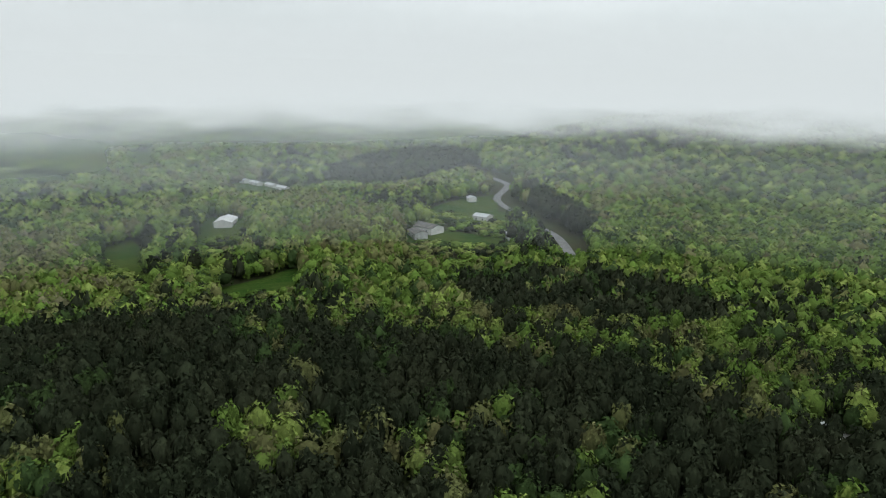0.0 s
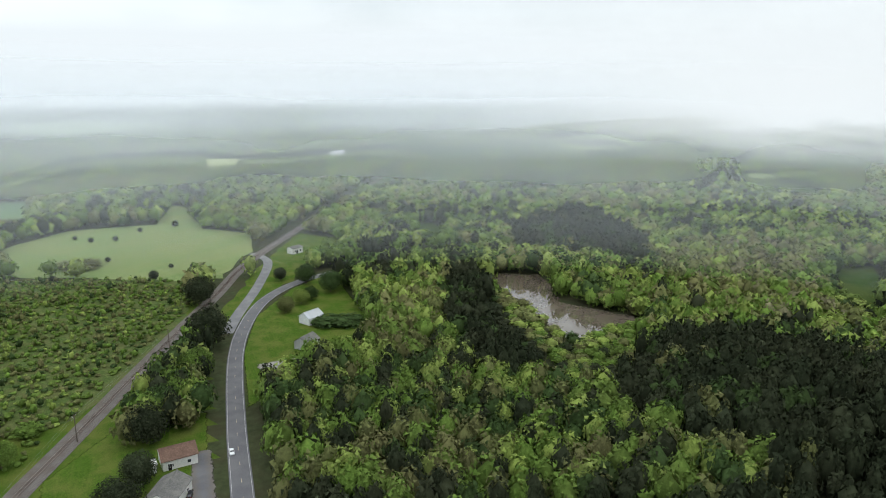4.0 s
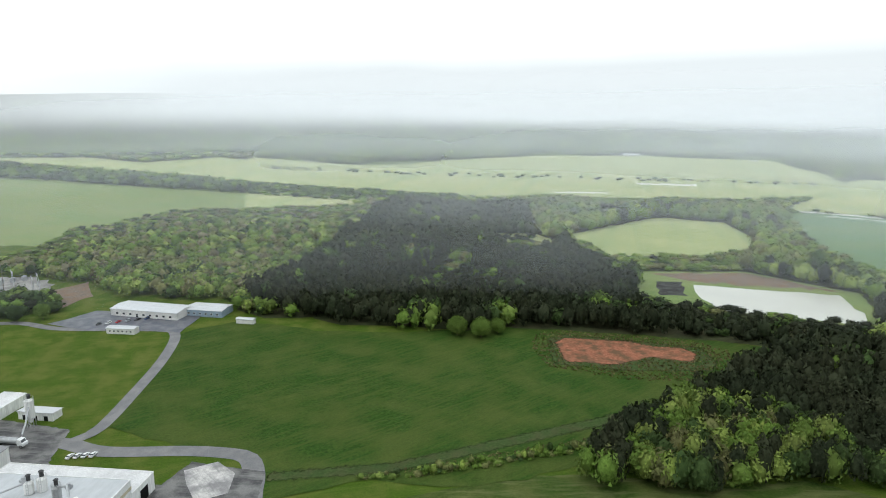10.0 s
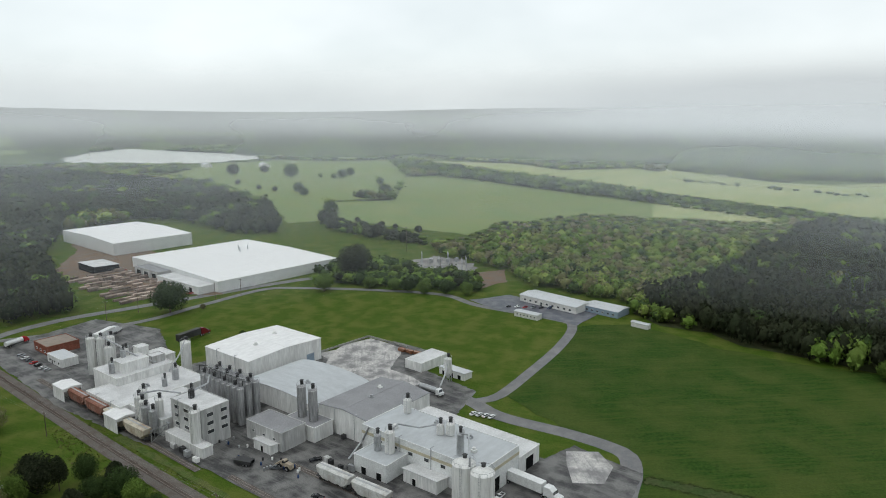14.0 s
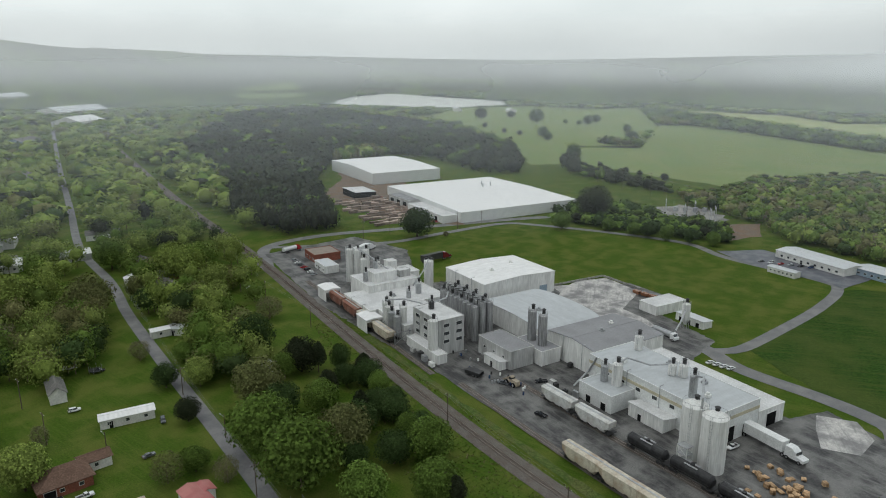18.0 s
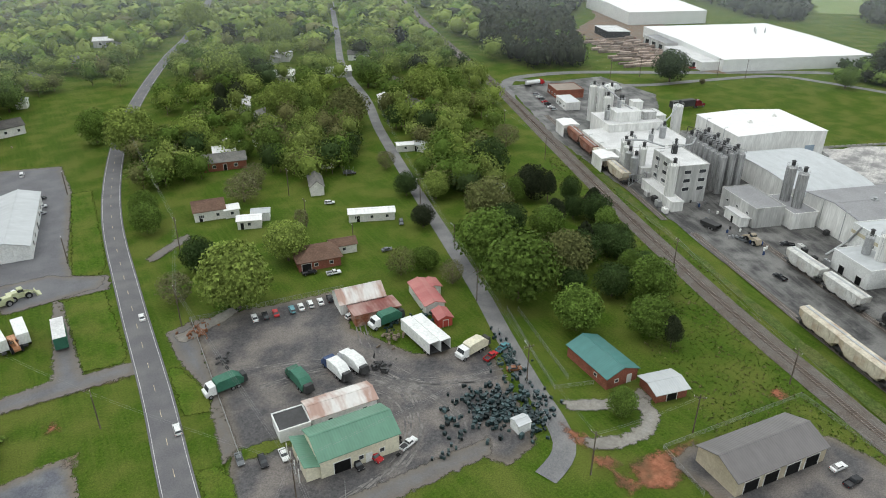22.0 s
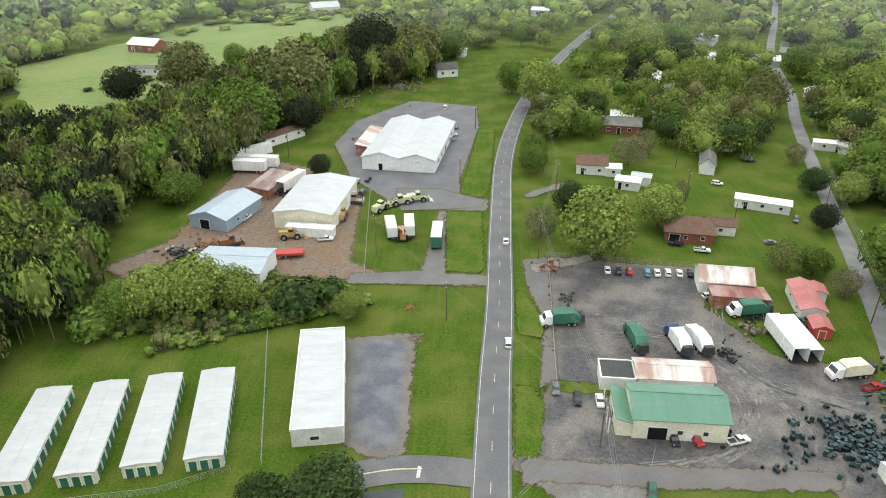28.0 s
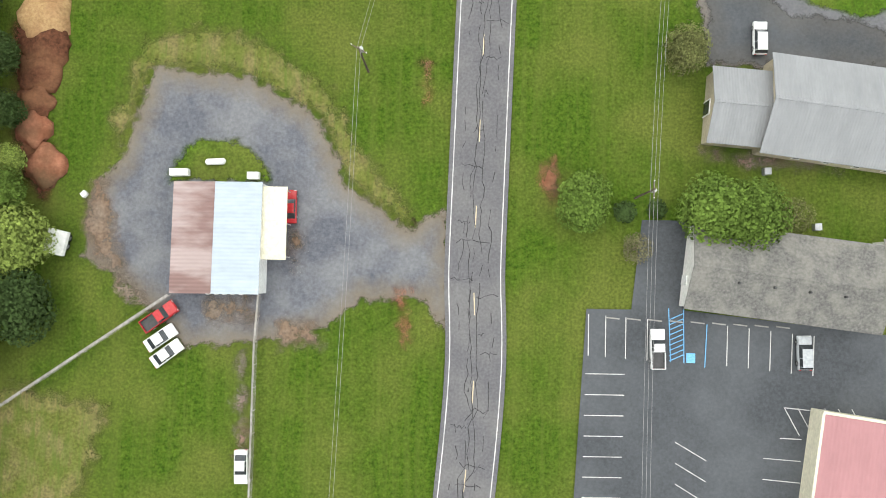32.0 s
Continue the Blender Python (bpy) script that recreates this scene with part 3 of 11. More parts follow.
# name, growth, ground, outline
ZONES = [
    ("mown_field", "N", "hay", [(96, -30), (172, -26), (177, -60), (173, -84), (160, -112), (158, -140), (154, -145), (128, -170), (124, -188), (116, -212), (100, -228), (70, -211), (70, -198), (77, -177), (76, -158), (74, -140), (84, -104), (92, -62)]),
    ("pine_a", "P", "", [(174, -81), (195, -103), (210, -135), (233, -172), (247, -204), (248, -229), (239, -265), (223, -306), (179, -306), (150, -283), (111, -215), (121, -184), (137, -164), (154, -148), (160, -110)]),
    ("pine_b", "P", "", [(376, -381), (295, -335), (246, -318), (185, -287), (112, -253), (102, -230), (117, -214), (126, -190), (129, -171), (155, -147)]),
    ("scrub", "S", "scrub", [(196, -305), (192, -350), (184, -409), (153, -448), (117, -403), (79, -387), (39, -373), (14, -354), (15, -291), (29, -243), (44, -215), (54, -209), (70, -211), (90, -232), (109, -247), (185, -287)]),
    ("crop_field", "N", "crop", [(562, -580), (460, -609), (369, -608), (315, -707), (234, -693), (152, -563), (177, -520), (232, -539), (250, -487), (257, -434), (253, -399), (227, -339), (237, -329), (261, -319), (340, -370), (376, -381)]),
    ("crop_field", "N", "crop", [(672, -534), (644, -606), (569, -603), (461, -526), (369, -535), (344, -628), (252, -465), (255, -400), (230, -338), (265, -305), (310, -341), (400, -389), (484, -417)]),
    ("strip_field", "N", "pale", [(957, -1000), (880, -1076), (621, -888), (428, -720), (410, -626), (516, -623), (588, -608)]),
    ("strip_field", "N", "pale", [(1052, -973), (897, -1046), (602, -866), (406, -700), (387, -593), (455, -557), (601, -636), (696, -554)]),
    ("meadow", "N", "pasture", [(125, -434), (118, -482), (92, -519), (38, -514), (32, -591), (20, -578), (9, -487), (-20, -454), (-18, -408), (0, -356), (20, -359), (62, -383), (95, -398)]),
    ("gravel_site", "N", "gravel", [(226, -358), (241, -392), (250, -425), (224, -438), (199, -411), (194, -374), (218, -359)]),
    ("verge", "N", "lawn", [(1, -301), (-23, -383), (-49, -442), (-78, -404), (-50, -364), (-31, -336), (-12, -303), (-1, -272)]),
    ("lawn_a", "N", "lawn", [(-5, -249), (-12, -288), (-30, -322), (-52, -344), (-54, -281), (-57, -252), (-44, -231), (-19, -226), (-4, -203)]),
    ("clearing", "N", "meadow", [(-281, -258), (-297, -251), (-272, -221), (-261, -225)]),
    ("clearing", "N", "meadow", [(-586, -596), (-638, -554), (-576, -502), (-542, -537)]),
    ("clearing", "N", "meadow", [(-566, -474), (-591, -462), (-515, -410), (-523, -436)]),
    ("clearing", "N", "meadow", [(-434, -467), (-445, -437), (-419, -402), (-407, -436)]),
    ("clearing", "N", "meadow", [(-309, -224), (-345, -238), (-342, -216), (-317, -202), (-294, -212)]),
    ("clearing", "N", "meadow", [(-487, -320), (-511, -293), (-482, -258), (-453, -256), (-444, -283)]),
    ("clearing", "N", "meadow", [(-472, -123), (-484, -105), (-443, -91), (-407, -76), (-387, -90), (-403, -111), (-403, -133)]),
    ("clearing", "N", "meadow", [(-329, -120), (-363, -120), (-357, -102), (-358, -80), (-358, -61), (-338, -79)]),
    ("clearing", "N", "meadow", [(-248, -174), (-271, -153), (-280, -141), (-250, -157)]),
    ("pond_e", "N", "darkwater", [(-125, -317), (-135, -318), (-146, -304), (-150, -294), (-144, -276), (-145, -263), (-154, -245), (-152, -238), (-144, -238), (-137, -235), (-127, -219), (-121, -220), (-124, -244), (-126, -269), (-126, -299)]),
    ("clearing", "N", "meadow", [(-279, -257), (-296, -253), (-268, -219), (-254, -212), (-259, -231)]),
    ("clearing", "N", "meadow", [(-123, -596), (-172, -713), (-185, -695), (-136, -587)]),
    ("clearing", "N", "meadow", [(-175, -619), (-209, -688), (-228, -665), (-190, -598)]),
    ("clearing", "N", "meadow", [(-124, -448), (-138, -429), (-126, -393), (-119, -423)]),
    ("clearing", "N", "meadow", [(-246, -178), (-285, -152), (-265, -141), (-244, -163)]),
    ("clearing", "N", "meadow", [(-243, -820), (-302, -798), (-283, -730), (-230, -739)]),
    ("clearing", "N", "meadow", [(-465, -547), (-481, -536), (-425, -472), (-412, -481)]),
    ("woods_mid", "P", "wood", [(357, -15), (341, -26), (332, -56), (317, -83), (320, -103), (277, -191), (256, -222), (256, -263), (263, -308), (310, -341), (301, -299), (283, -276), (355, -193), (425, -228), (477, -226), (538, -224), (551, -181), (884, -180), (508, -29)]),
    ("woods_left", "Y", "wood", [(381, 24), (362, 10), (357, -15), (508, -29), (884, -180), (836, -109), (851, 10), (786, 38)]),
    ("tree_line", "M", "wood", [(480, -411), (397, -384), (309, -337), (262, -304), (228, -336), (215, -335), (222, -305), (239, -265), (249, -234), (256, -263), (282, -302), (336, -333), (400, -345), (470, -381)]),
    ("pond_clearing", "N", "pasture", [(425, -228), (408, -300), (370, -314), (340, -327), (291, -293), (281, -274), (355, -193)]),
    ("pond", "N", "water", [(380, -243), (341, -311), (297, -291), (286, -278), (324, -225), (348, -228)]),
    ("pond_small", "N", "murk", [(395, -226), (390, -241), (356, -224), (361, -210)]),
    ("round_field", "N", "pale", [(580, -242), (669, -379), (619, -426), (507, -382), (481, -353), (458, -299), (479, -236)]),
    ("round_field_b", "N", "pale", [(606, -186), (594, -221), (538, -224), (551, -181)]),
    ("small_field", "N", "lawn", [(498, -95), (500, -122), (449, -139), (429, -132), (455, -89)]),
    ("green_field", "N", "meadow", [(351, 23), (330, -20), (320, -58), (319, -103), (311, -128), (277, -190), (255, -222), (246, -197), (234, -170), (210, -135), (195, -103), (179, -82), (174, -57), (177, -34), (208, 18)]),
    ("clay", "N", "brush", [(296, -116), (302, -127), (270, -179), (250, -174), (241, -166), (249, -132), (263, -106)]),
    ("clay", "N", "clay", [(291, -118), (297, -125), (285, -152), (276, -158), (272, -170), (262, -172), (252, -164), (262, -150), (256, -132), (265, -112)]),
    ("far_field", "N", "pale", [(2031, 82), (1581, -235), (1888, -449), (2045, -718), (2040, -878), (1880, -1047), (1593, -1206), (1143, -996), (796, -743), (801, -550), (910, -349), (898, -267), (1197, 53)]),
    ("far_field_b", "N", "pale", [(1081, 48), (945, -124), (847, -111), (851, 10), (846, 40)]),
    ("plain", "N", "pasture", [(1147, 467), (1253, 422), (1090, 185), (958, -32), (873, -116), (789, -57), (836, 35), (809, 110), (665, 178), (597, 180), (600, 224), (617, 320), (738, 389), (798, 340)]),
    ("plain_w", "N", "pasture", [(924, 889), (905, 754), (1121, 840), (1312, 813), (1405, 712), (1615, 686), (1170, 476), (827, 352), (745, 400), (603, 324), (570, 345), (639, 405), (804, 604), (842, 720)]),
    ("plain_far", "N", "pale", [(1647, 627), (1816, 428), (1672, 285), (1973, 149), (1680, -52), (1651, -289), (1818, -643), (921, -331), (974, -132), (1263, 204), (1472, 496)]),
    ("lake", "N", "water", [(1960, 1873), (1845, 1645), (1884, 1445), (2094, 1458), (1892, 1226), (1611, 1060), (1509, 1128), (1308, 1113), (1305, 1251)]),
    ("big_field", "N", "meadow", [(242, 59), (346, 47), (358, 18), (334, -15), (322, -51), (310, -91), (299, -115), (200, -80), (179, 9), (206, 12), (215, 27)]),
    ("wood_edge", "L", "", [(171, -79), (204, -133), (199, -159), (175, -166), (156, -148), (156, -107), (163, -83)]),
    ("wood_edge", "L", "", [(136, -166), (146, -184), (124, -199), (113, -190), (122, -175)]),
    ("field_margin", "N", "brush", [(190, 8), (186, -28), (214, -150), (221, -149), (193, -29), (196, 6)]),
    ("woods_young", "Y", "", [(531, 193), (597, 180), (700, 164), (825, 99), (831, 35), (874, -119), (816, -175), (614, -68), (482, -19), (400, -10), (403, 27), (423, 91), (462, 112), (469, 158)]),
    ("woods_dark", "P", "", [(818, -112), (862, -311), (330, -125), (312, -92), (328, -52), (370, 7), (404, 24), (482, -19)]),
    ("pines_far", "P", "", [(803, 773), (809, 692), (748, 563), (621, 394), (528, 341), (531, 380), (574, 469), (561, 544)]),
    ("tree_row", "D", "", [(393, 220), (425, 222), (439, 204), (427, 122), (393, 112), (369, 207)]),
    ("tree_row_b", "P", "", [(578, 322), (617, 320), (556, 207), (522, 195), (539, 280)]),
    ("substation", "N", "gravel", [(461, 184), (491, 174), (474, 139), (438, 129), (437, 163)]),
    ("bare", "N", "dirt", [(443, 130), (465, 115), (427, 105), (400, 114)]),
    ("pines_mill", "P", "", [(392, 637), (671, 937), (843, 979), (803, 765), (726, 547), (600, 383), (511, 317), (497, 356), (528, 423), (516, 532), (435, 471), (360, 409), (269, 284), (245, 299), (251, 359), (330, 483)]),
    ("lumber_yard", "N", "dirt", [(447, 483), (413, 364), (354, 263), (327, 243), (314, 286), (333, 372), (391, 410)]),
    ("woods_w", "T", "", [(-138, 240), (-114, 254), (-89, 273), (-75, 289), (-48, 280), (-44, 249), (-59, 232), (-63, 206), (-74, 184), (-81, 183), (-91, 160), (-97, 150)]),
    ("woods_w2", "T", "", [(-83, 286), (-59, 344), (-29, 367), (-13, 361), (-4, 318), (-9, 291), (-24, 283), (-40, 268), (-50, 273)]),
    ("brush", "B", "brush", [(-76, 118), (-78, 127), (-72, 142), (-51, 147), (-26, 138), (-22, 129), (-38, 123)]),
    ("pasture_w", "N", "pasture", [(-190, 300), (-165, 330), (-122, 395), (-96, 432), (-56, 420), (-48, 372), (-62, 345), (-88, 312), (-98, 280), (-118, 246), (-150, 240)]),
    ("hedge_row", "D", "", [(-146, 276), (-122, 290), (-108, 304), (-106, 299), (-121, 285), (-144, 271)]),
    ("store_lot", "N", "asphalt", [(-15, 267), (10, 262), (10, 239), (3, 197), (3, 187), (11, 183), (10, 176), (-3, 177), (-16, 180), (-30, 197), (-39, 223), (-34, 244)]),
    ("dirt_lot", "N", "dirt", [(-86, 145), (-73, 159), (-66, 204), (-55, 209), (-31, 199), (-25, 186), (-24, 150), (-16, 144), (8, 141), (7, 138), (-24, 141), (-44, 138), (-65, 153), (-76, 139)]),
    ("scrap_lot", "N", "yard", [(24, 152), (61, 146), (55, 130), (63, 113), (68, 111), (79, 109), (73.4, 90.5), (69, 77), (61, 75), (57, 81), (35, 81), (13, 83), (10, 86), (20, 106)]),
    ("blue_lot", "N", "asphalt_blue", [(-22, 119), (-8, 121), (-7, 118), (-7, 87), (-14, 86), (-19, 90)]),
    ("weedy_rim", "N", "dry", [(-45, 9), (-42, 15), (-40, 21), (-32, 23), (-24, 21.5), (-15.5, 15.5), (-10, 6), (-4, -1), (-5, -4), (-13, 2), (-17, 11), (-26, 16), (-38, 17), (-43, 5)]),
    ("hut_lot", "N", "asphalt_blue", [(-38, 17), (-26, 16), (-17, 11), (-13, 2), (-5, -4), (0, -1), (1, -19), (-3, -13), (-11, -13), (-16, -17), (-23, -19), (-35, -20), (-41, -13), (-48, -8), (-47, 1), (-43, 5)]),
    ("office_lot", "N", "asphalt_new", [(19, -14), (32, -14), (61, -17), (62, -40), (18, -41)]),
    ("office_drive", "N", "asphalt_new", [(26, -2), (33, -2), (32, -15), (25, -14)]),
    ("apron", "N", "concrete", [(10, 47), (13, 43), (17, 42), (17, 37), (12, 37), (10, 34)]),
    ("slab", "N", "slab", [(33, 69), (47, 68), (47, 54), (32, 55)]),
    ("closed_lot", "N", "asphalt_old", [(13, 83), (33, 82), (32, 74), (33, 69), (32, 54), (12, 54), (12, 60), (20, 61), (20, 69), (18, 78)]),
    ("house_drive", "N", "asphalt_new", [(-18, 76), (-13, 79), (-7, 80), (-7, 67), (-7, 61), (-18, 60), (-19, 67)]),
    ("house_lot", "N", "asphalt_new", [(-42, 68), (-35, 70), (-30, 66), (-30, 58), (-41, 58)]),
    ("plant_yard", "N", "plant", [(214, 282), (268, 273), (266, 233), (227, 192), (268, 164), (258, 131), (286, 121), (279, 102), (259, 101), (241, 69), (213, 69), (196, 35), (208, 28), (196, 7), (153, 12), (134, 28), (153, 91), (170, 160), (183, 208)]),
    ("dusty_yard", "N", "dusty", [(260, 144), (286, 133), (278, 113), (253, 108), (242, 90), (230, 94), (227, 106), (242, 129)]),
    ("siding_verge", "N", "scrub", [(169.9, 170.3), (172.7, 169.2), (152.1, 112.9), (109.1, -4.5), (105.1, -3.0)]),
    ("siding_verge", "N", "scrub", [(165.1, 120.8), (169.3, 110.7), (162.7, 87.6), (125.9, -10.8), (116.0, -7.1), (152.8, 91.3)]),
    ("sand_patch", "N", "dusty", [(203, 30), (206, 20), (199, 14), (187, 17), (185, 24)]),
    ("parking_lot", "N", "asphalt_blue", [(345, 48), (372, 40), (392, 95), (372, 112), (358, 92)]),
    ("church_lot", "N", "asphalt", [(17, 42), (34, 40.5), (66, 37), (66, 18), (34, 18.5), (32, 27), (29, 34), (17, 37)]),
    ("church_lot", "N", "asphalt_dark", [(33, 29), (40, 28), (44, 24.5), (52, 24.5), (57, 22), (57, 18.5), (34, 18.8)]),
    ("lawn_island", "N", "lawn", [(42, 33.5), (57, 31.5), (60, 28), (52, 25), (42, 27.5)]),
    ("lawn_island", "N", "lawn", [(14.8, 137.4), (17.5, 136.1), (20.6, 124.1), (19.1, 119.3), (14.3, 120.6)]),
    ("lawn_island", "N", "lawn", [(12.7, 104.6), (16.2, 104.3), (18, 99.9), (16, 85.6), (12, 86.5)]),
    ("lawn_island", "N", "lawn", [(-1, 175.6), (8.6, 176), (8.3, 146.3), (6.7, 144), (-1, 145.3)]),
    ("lawn_island", "N", "lawn", [(9.8, 238.4), (15.5, 238), (11.6, 190), (8.9, 184.1), (2.8, 187.4)]),
    ("lawn_island", "N", "lawn", [(12.3, 76.3), (17.6, 77.6), (20.6, 70.4), (19.9, 63.7), (16.2, 61), (12, 62.5)]),
    ("lawn_island", "N", "lawn", [(-36.5, 4), (-33, 7.5), (-28, 7.8), (-23.5, 4), (-23.2, 2.4), (-36.5, 2.4)]),
    ("lawn_strip", "N", "lawn", [(20.5, 106), (33, 104), (32, 101.5), (20.3, 103)]),
    ("road_apron", "N", "asphalt", [(13, 80), (16, 81.5), (33, 80), (60, 79), (62, 83), (36, 84.5), (20, 86), (13, 87)]),
    ("road_apron", "N", "asphalt", [(17.5, 150), (24, 152), (21, 106), (17.5, 104), (19.5, 119), (20.8, 124), (18, 137)]),
    ("lot_apron", "N", "asphalt", [(-14, 176), (8.2, 178), (10, 183), (2, 187), (-2, 190), (-16, 190)]),
    ("lot_lane", "N", "asphalt", [(-3, 177), (-1.4, 177), (-1.2, 144), (9, 143.5), (9, 139), (-24, 139.5), (-24, 144), (-7, 145)]),
    ("mulch_bed", "N", "mulch", [(-37, 36.8), (-30, 38.7), (-20, 38), (-20.5, 34.8), (-26, 33.5), (-32, 33.2)]),
    ("mulch_bed", "N", "mulch", [(-56, 24), (-50.5, 24.5), (-51, 18), (-52, 10), (-51, 3), (-53, -1), (-57, 2), (-57.5, 14)]),
    ("bare_earth", "N", "dirt", [(-28, -20), (-26, -19.5), (-26, -35), (-28.3, -35)]),
    ("bare_earth", "N", "clay", [(-46, 57), (-38, 58), (-38.5, 52), (-43, 50)]),
    ("bare_earth", "N", "clay", [(12.3, 5.5), (14.5, 5.8), (15.4, 3.6), (14.2, -1.5), (12.6, 1.5)]),
    ("bare_earth", "N", "clay", [(-6.8, -11.5), (-4.6, -11.8), (-5, -20), (-6.2, -19.6)]),
    ("bare_earth", "N", "clay", [(-3.7, 18.8), (-2.2, 18.5), (-2.2, 13.2), (-3.3, 13.6)]),
    ("bare_earth", "N", "dirt", [(-20.8, -2.5), (-18.4, -4.5), (-19.8, -9.6), (-21.8, -7.6)]),
    ("bare_earth", "N", "dirt", [(-33, -13), (-25, -13.2), (-24.2, -16.4), (-32, -17)]),
    ("bare_earth", "N", "dirt", [(-22.6, -16), (-17.5, -16), (-15.8, -19.6), (-22.6, -20.6)]),
    ("bare_earth", "N", "dirt", [(-47, 2.5), (-44.5, 2.5), (-42.5, -10), (-39, -14.5), (-42.5, -15), (-48.5, -5)]),
    ("bare_earth", "N", "dirt", [(33, 7.5), (52, 7), (52, 4.8), (34, 5.4)]),
    ("bare_earth", "N", "dirt", [(11, 61), (14, 60), (16, 56), (12, 55)]),
    ("thin_grass", "N", "dry", [(-58, -24), (-45, -28), (-47, -42), (-60, -38)]),
    ("gravel_drive", "N", "gravel", [(79, 84), (92, 77), (96, 78), (96, 74), (92, 73), (80, 80)]),
    ("bare_earth", "N", "clay", [(74.5, 69.5), (78.5, 66), (78.5, 63), (73.5, 65.5)]),
    ("bare_earth", "N", "clay", [(81, 64), (87, 63), (87, 57), (81, 55), (77, 58), (77.5, 62.5)]),
    ("bare_earth", "N", "clay", [(75.6, 79), (77.4, 74), (78.6, 70.2), (74.4, 71.5), (74.2, 76)]),
    ("bare_earth", "N", "clay", [(87, 62.5), (93.5, 61.5), (91, 57), (85.5, 57.5)]),
    ("bare_earth", "N", "clay", [(75.5, 65), (78, 58.5), (74, 57.5), (73.8, 62)]),
    ("bare_earth", "N", "clay", [(116, 63), (119, 62), (118.5, 58.5), (115.5, 59.5)]),
    ("bare_earth", "N", "clay", [(-10, 132.5), (-7.4, 132), (-7.8, 128.6), (-10.4, 129)]),
    ("bare_earth", "N", "dirt", [(-8.6, 121), (-5.4, 120.5), (-6, 117.4), (-9, 118)]),
    ("gravel_drive", "N", "gravel", [(95, 75.5), (93.4, 70), (88.5, 66.6), (82, 67), (76.5, 69.4), (75.5, 73.5), (78.4, 72), (83, 69.8), (87.4, 69.6), (90.4, 71.4), (92, 75.5)]),
    ("barn_yard", "N", "yard", [(85.5, 60), (93, 61), (91, 52), (114, 48), (114, 33), (97, 26), (85, 38)]),
    ("driveway", "N", "asphalt", [(21, 187), (34, 196), (35, 193), (22, 184)]),
    ("driveway", "N", "gravel", [(19, 148), (34, 153), (35, 150), (20, 144)]),
    ("farm_lane", "N", "dirt", [(66, -200), (95, -232), (98, -229), (68, -196)]),
    ("house_plot", "N", "lawn", [(8, -140), (40, -150), (46, -180), (28, -210), (8, -205)]),
    ("driveway", "N", "asphalt", [(6, -150), (11, -152), (12, -182), (7, -182)]),
    ("wet_strip", "N", "gravel", [(-8, -236), (-32, -238), (-34, -232), (-10, -229)]),
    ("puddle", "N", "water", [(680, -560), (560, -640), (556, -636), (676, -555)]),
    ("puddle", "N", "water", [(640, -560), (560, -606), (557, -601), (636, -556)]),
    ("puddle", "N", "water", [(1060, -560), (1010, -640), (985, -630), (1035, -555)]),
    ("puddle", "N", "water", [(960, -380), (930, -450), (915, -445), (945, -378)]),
    ("pond_bank", "N", "dirt", [(416, -235), (404, -297), (369, -309), (346, -318), (387, -246)]),
    ("hedge", "D", "", [(1609, 698), (1465, 596), (1225, 198), (952, -129), (879, -117), (1090, 185), (1259, 513)]),
    ("hedge", "H", "", [(1625, 68), (1373, -303), (985, -845), (946, -812), (1302, -287), (1539, 65)]),
    ("hedge", "D", "", [(1197, 53), (898, -267), (890, -181), (951, -125), (1089, 49)]),
    ("ditch_brush", "B", "", [(186, -18), (187, -52), (190, -87), (187, -87), (183, -52), (183, -25)]),
    ("rail_brush", "S", "", [(72, -145), (67, -169), (58, -196), (54, -207), (50, -204), (55, -183), (63, -155), (64, -146)]),
    ("rail_trees", "M", "", [(30, -186), (26, -214), (17, -245), (10, -270), (2, -301), (2, -278), (5, -242), (8, -217), (8, -193), (23, -194)]),
    ("gardens", "R", "", [(118, 262), (150, 340), (205, 420), (262, 420), (236, 350), (204, 268), (176, 215), (150, 215), (132, 232)]),
    ("gardens", "R", "", [(62, 232), (84, 215), (104, 236), (118, 262), (128, 300), (60, 300), (40, 262)]),
    ("gardens", "R", "", [(30, 262), (60, 262), (110, 285), (190, 262), (212, 330), (40, 330)]),
    ("gardens", "R", "", [(-175, 330), (-175, 420), (60, 420), (40, 345), (-20, 345), (-20, 420)]),
    ("woods_side", "T", "", [(-76, 128), (-88, 162), (-104, 192), (-136, 230), (-190, 200), (-170, 110), (-120, 88), (-94, 92), (-86, 112)]),
    ("brush", "B", "brush", [(-62, 122), (-57, 136), (-40, 140), (-22, 137), (-16, 131), (-34, 124), (-48, 118), (-62, 112)]),
    ("deep_garden", "K", "", [(112, 178), (126, 170), (148, 215), (166, 262), (142, 262), (124, 226)]),
    ("deep_garden", "K", "", [(76, 214), (98, 214), (112, 240), (118, 262), (88, 262), (62, 250)]),
    ("deep_garden", "K", "", [(24, 232), (48, 225), (58, 262), (36, 300), (26, 260)]),
    ("east_house_plot", "N", "meadow", [(-340, -228), (-318, -228), (-318, -205), (-340, -208)]),
    ("boat_yard", "N", "gravel", [(-196, 40), (-178, 46), (-176, 62), (-192, 60)]),
    ("bank_of_earth", "N", "clay", [(-70, -232), (-60, -236), (-56, -226), (-66, -222)]),
]
ZONES = [(name, grow, surf, lay(poly)) for name, grow, surf, poly in ZONES]
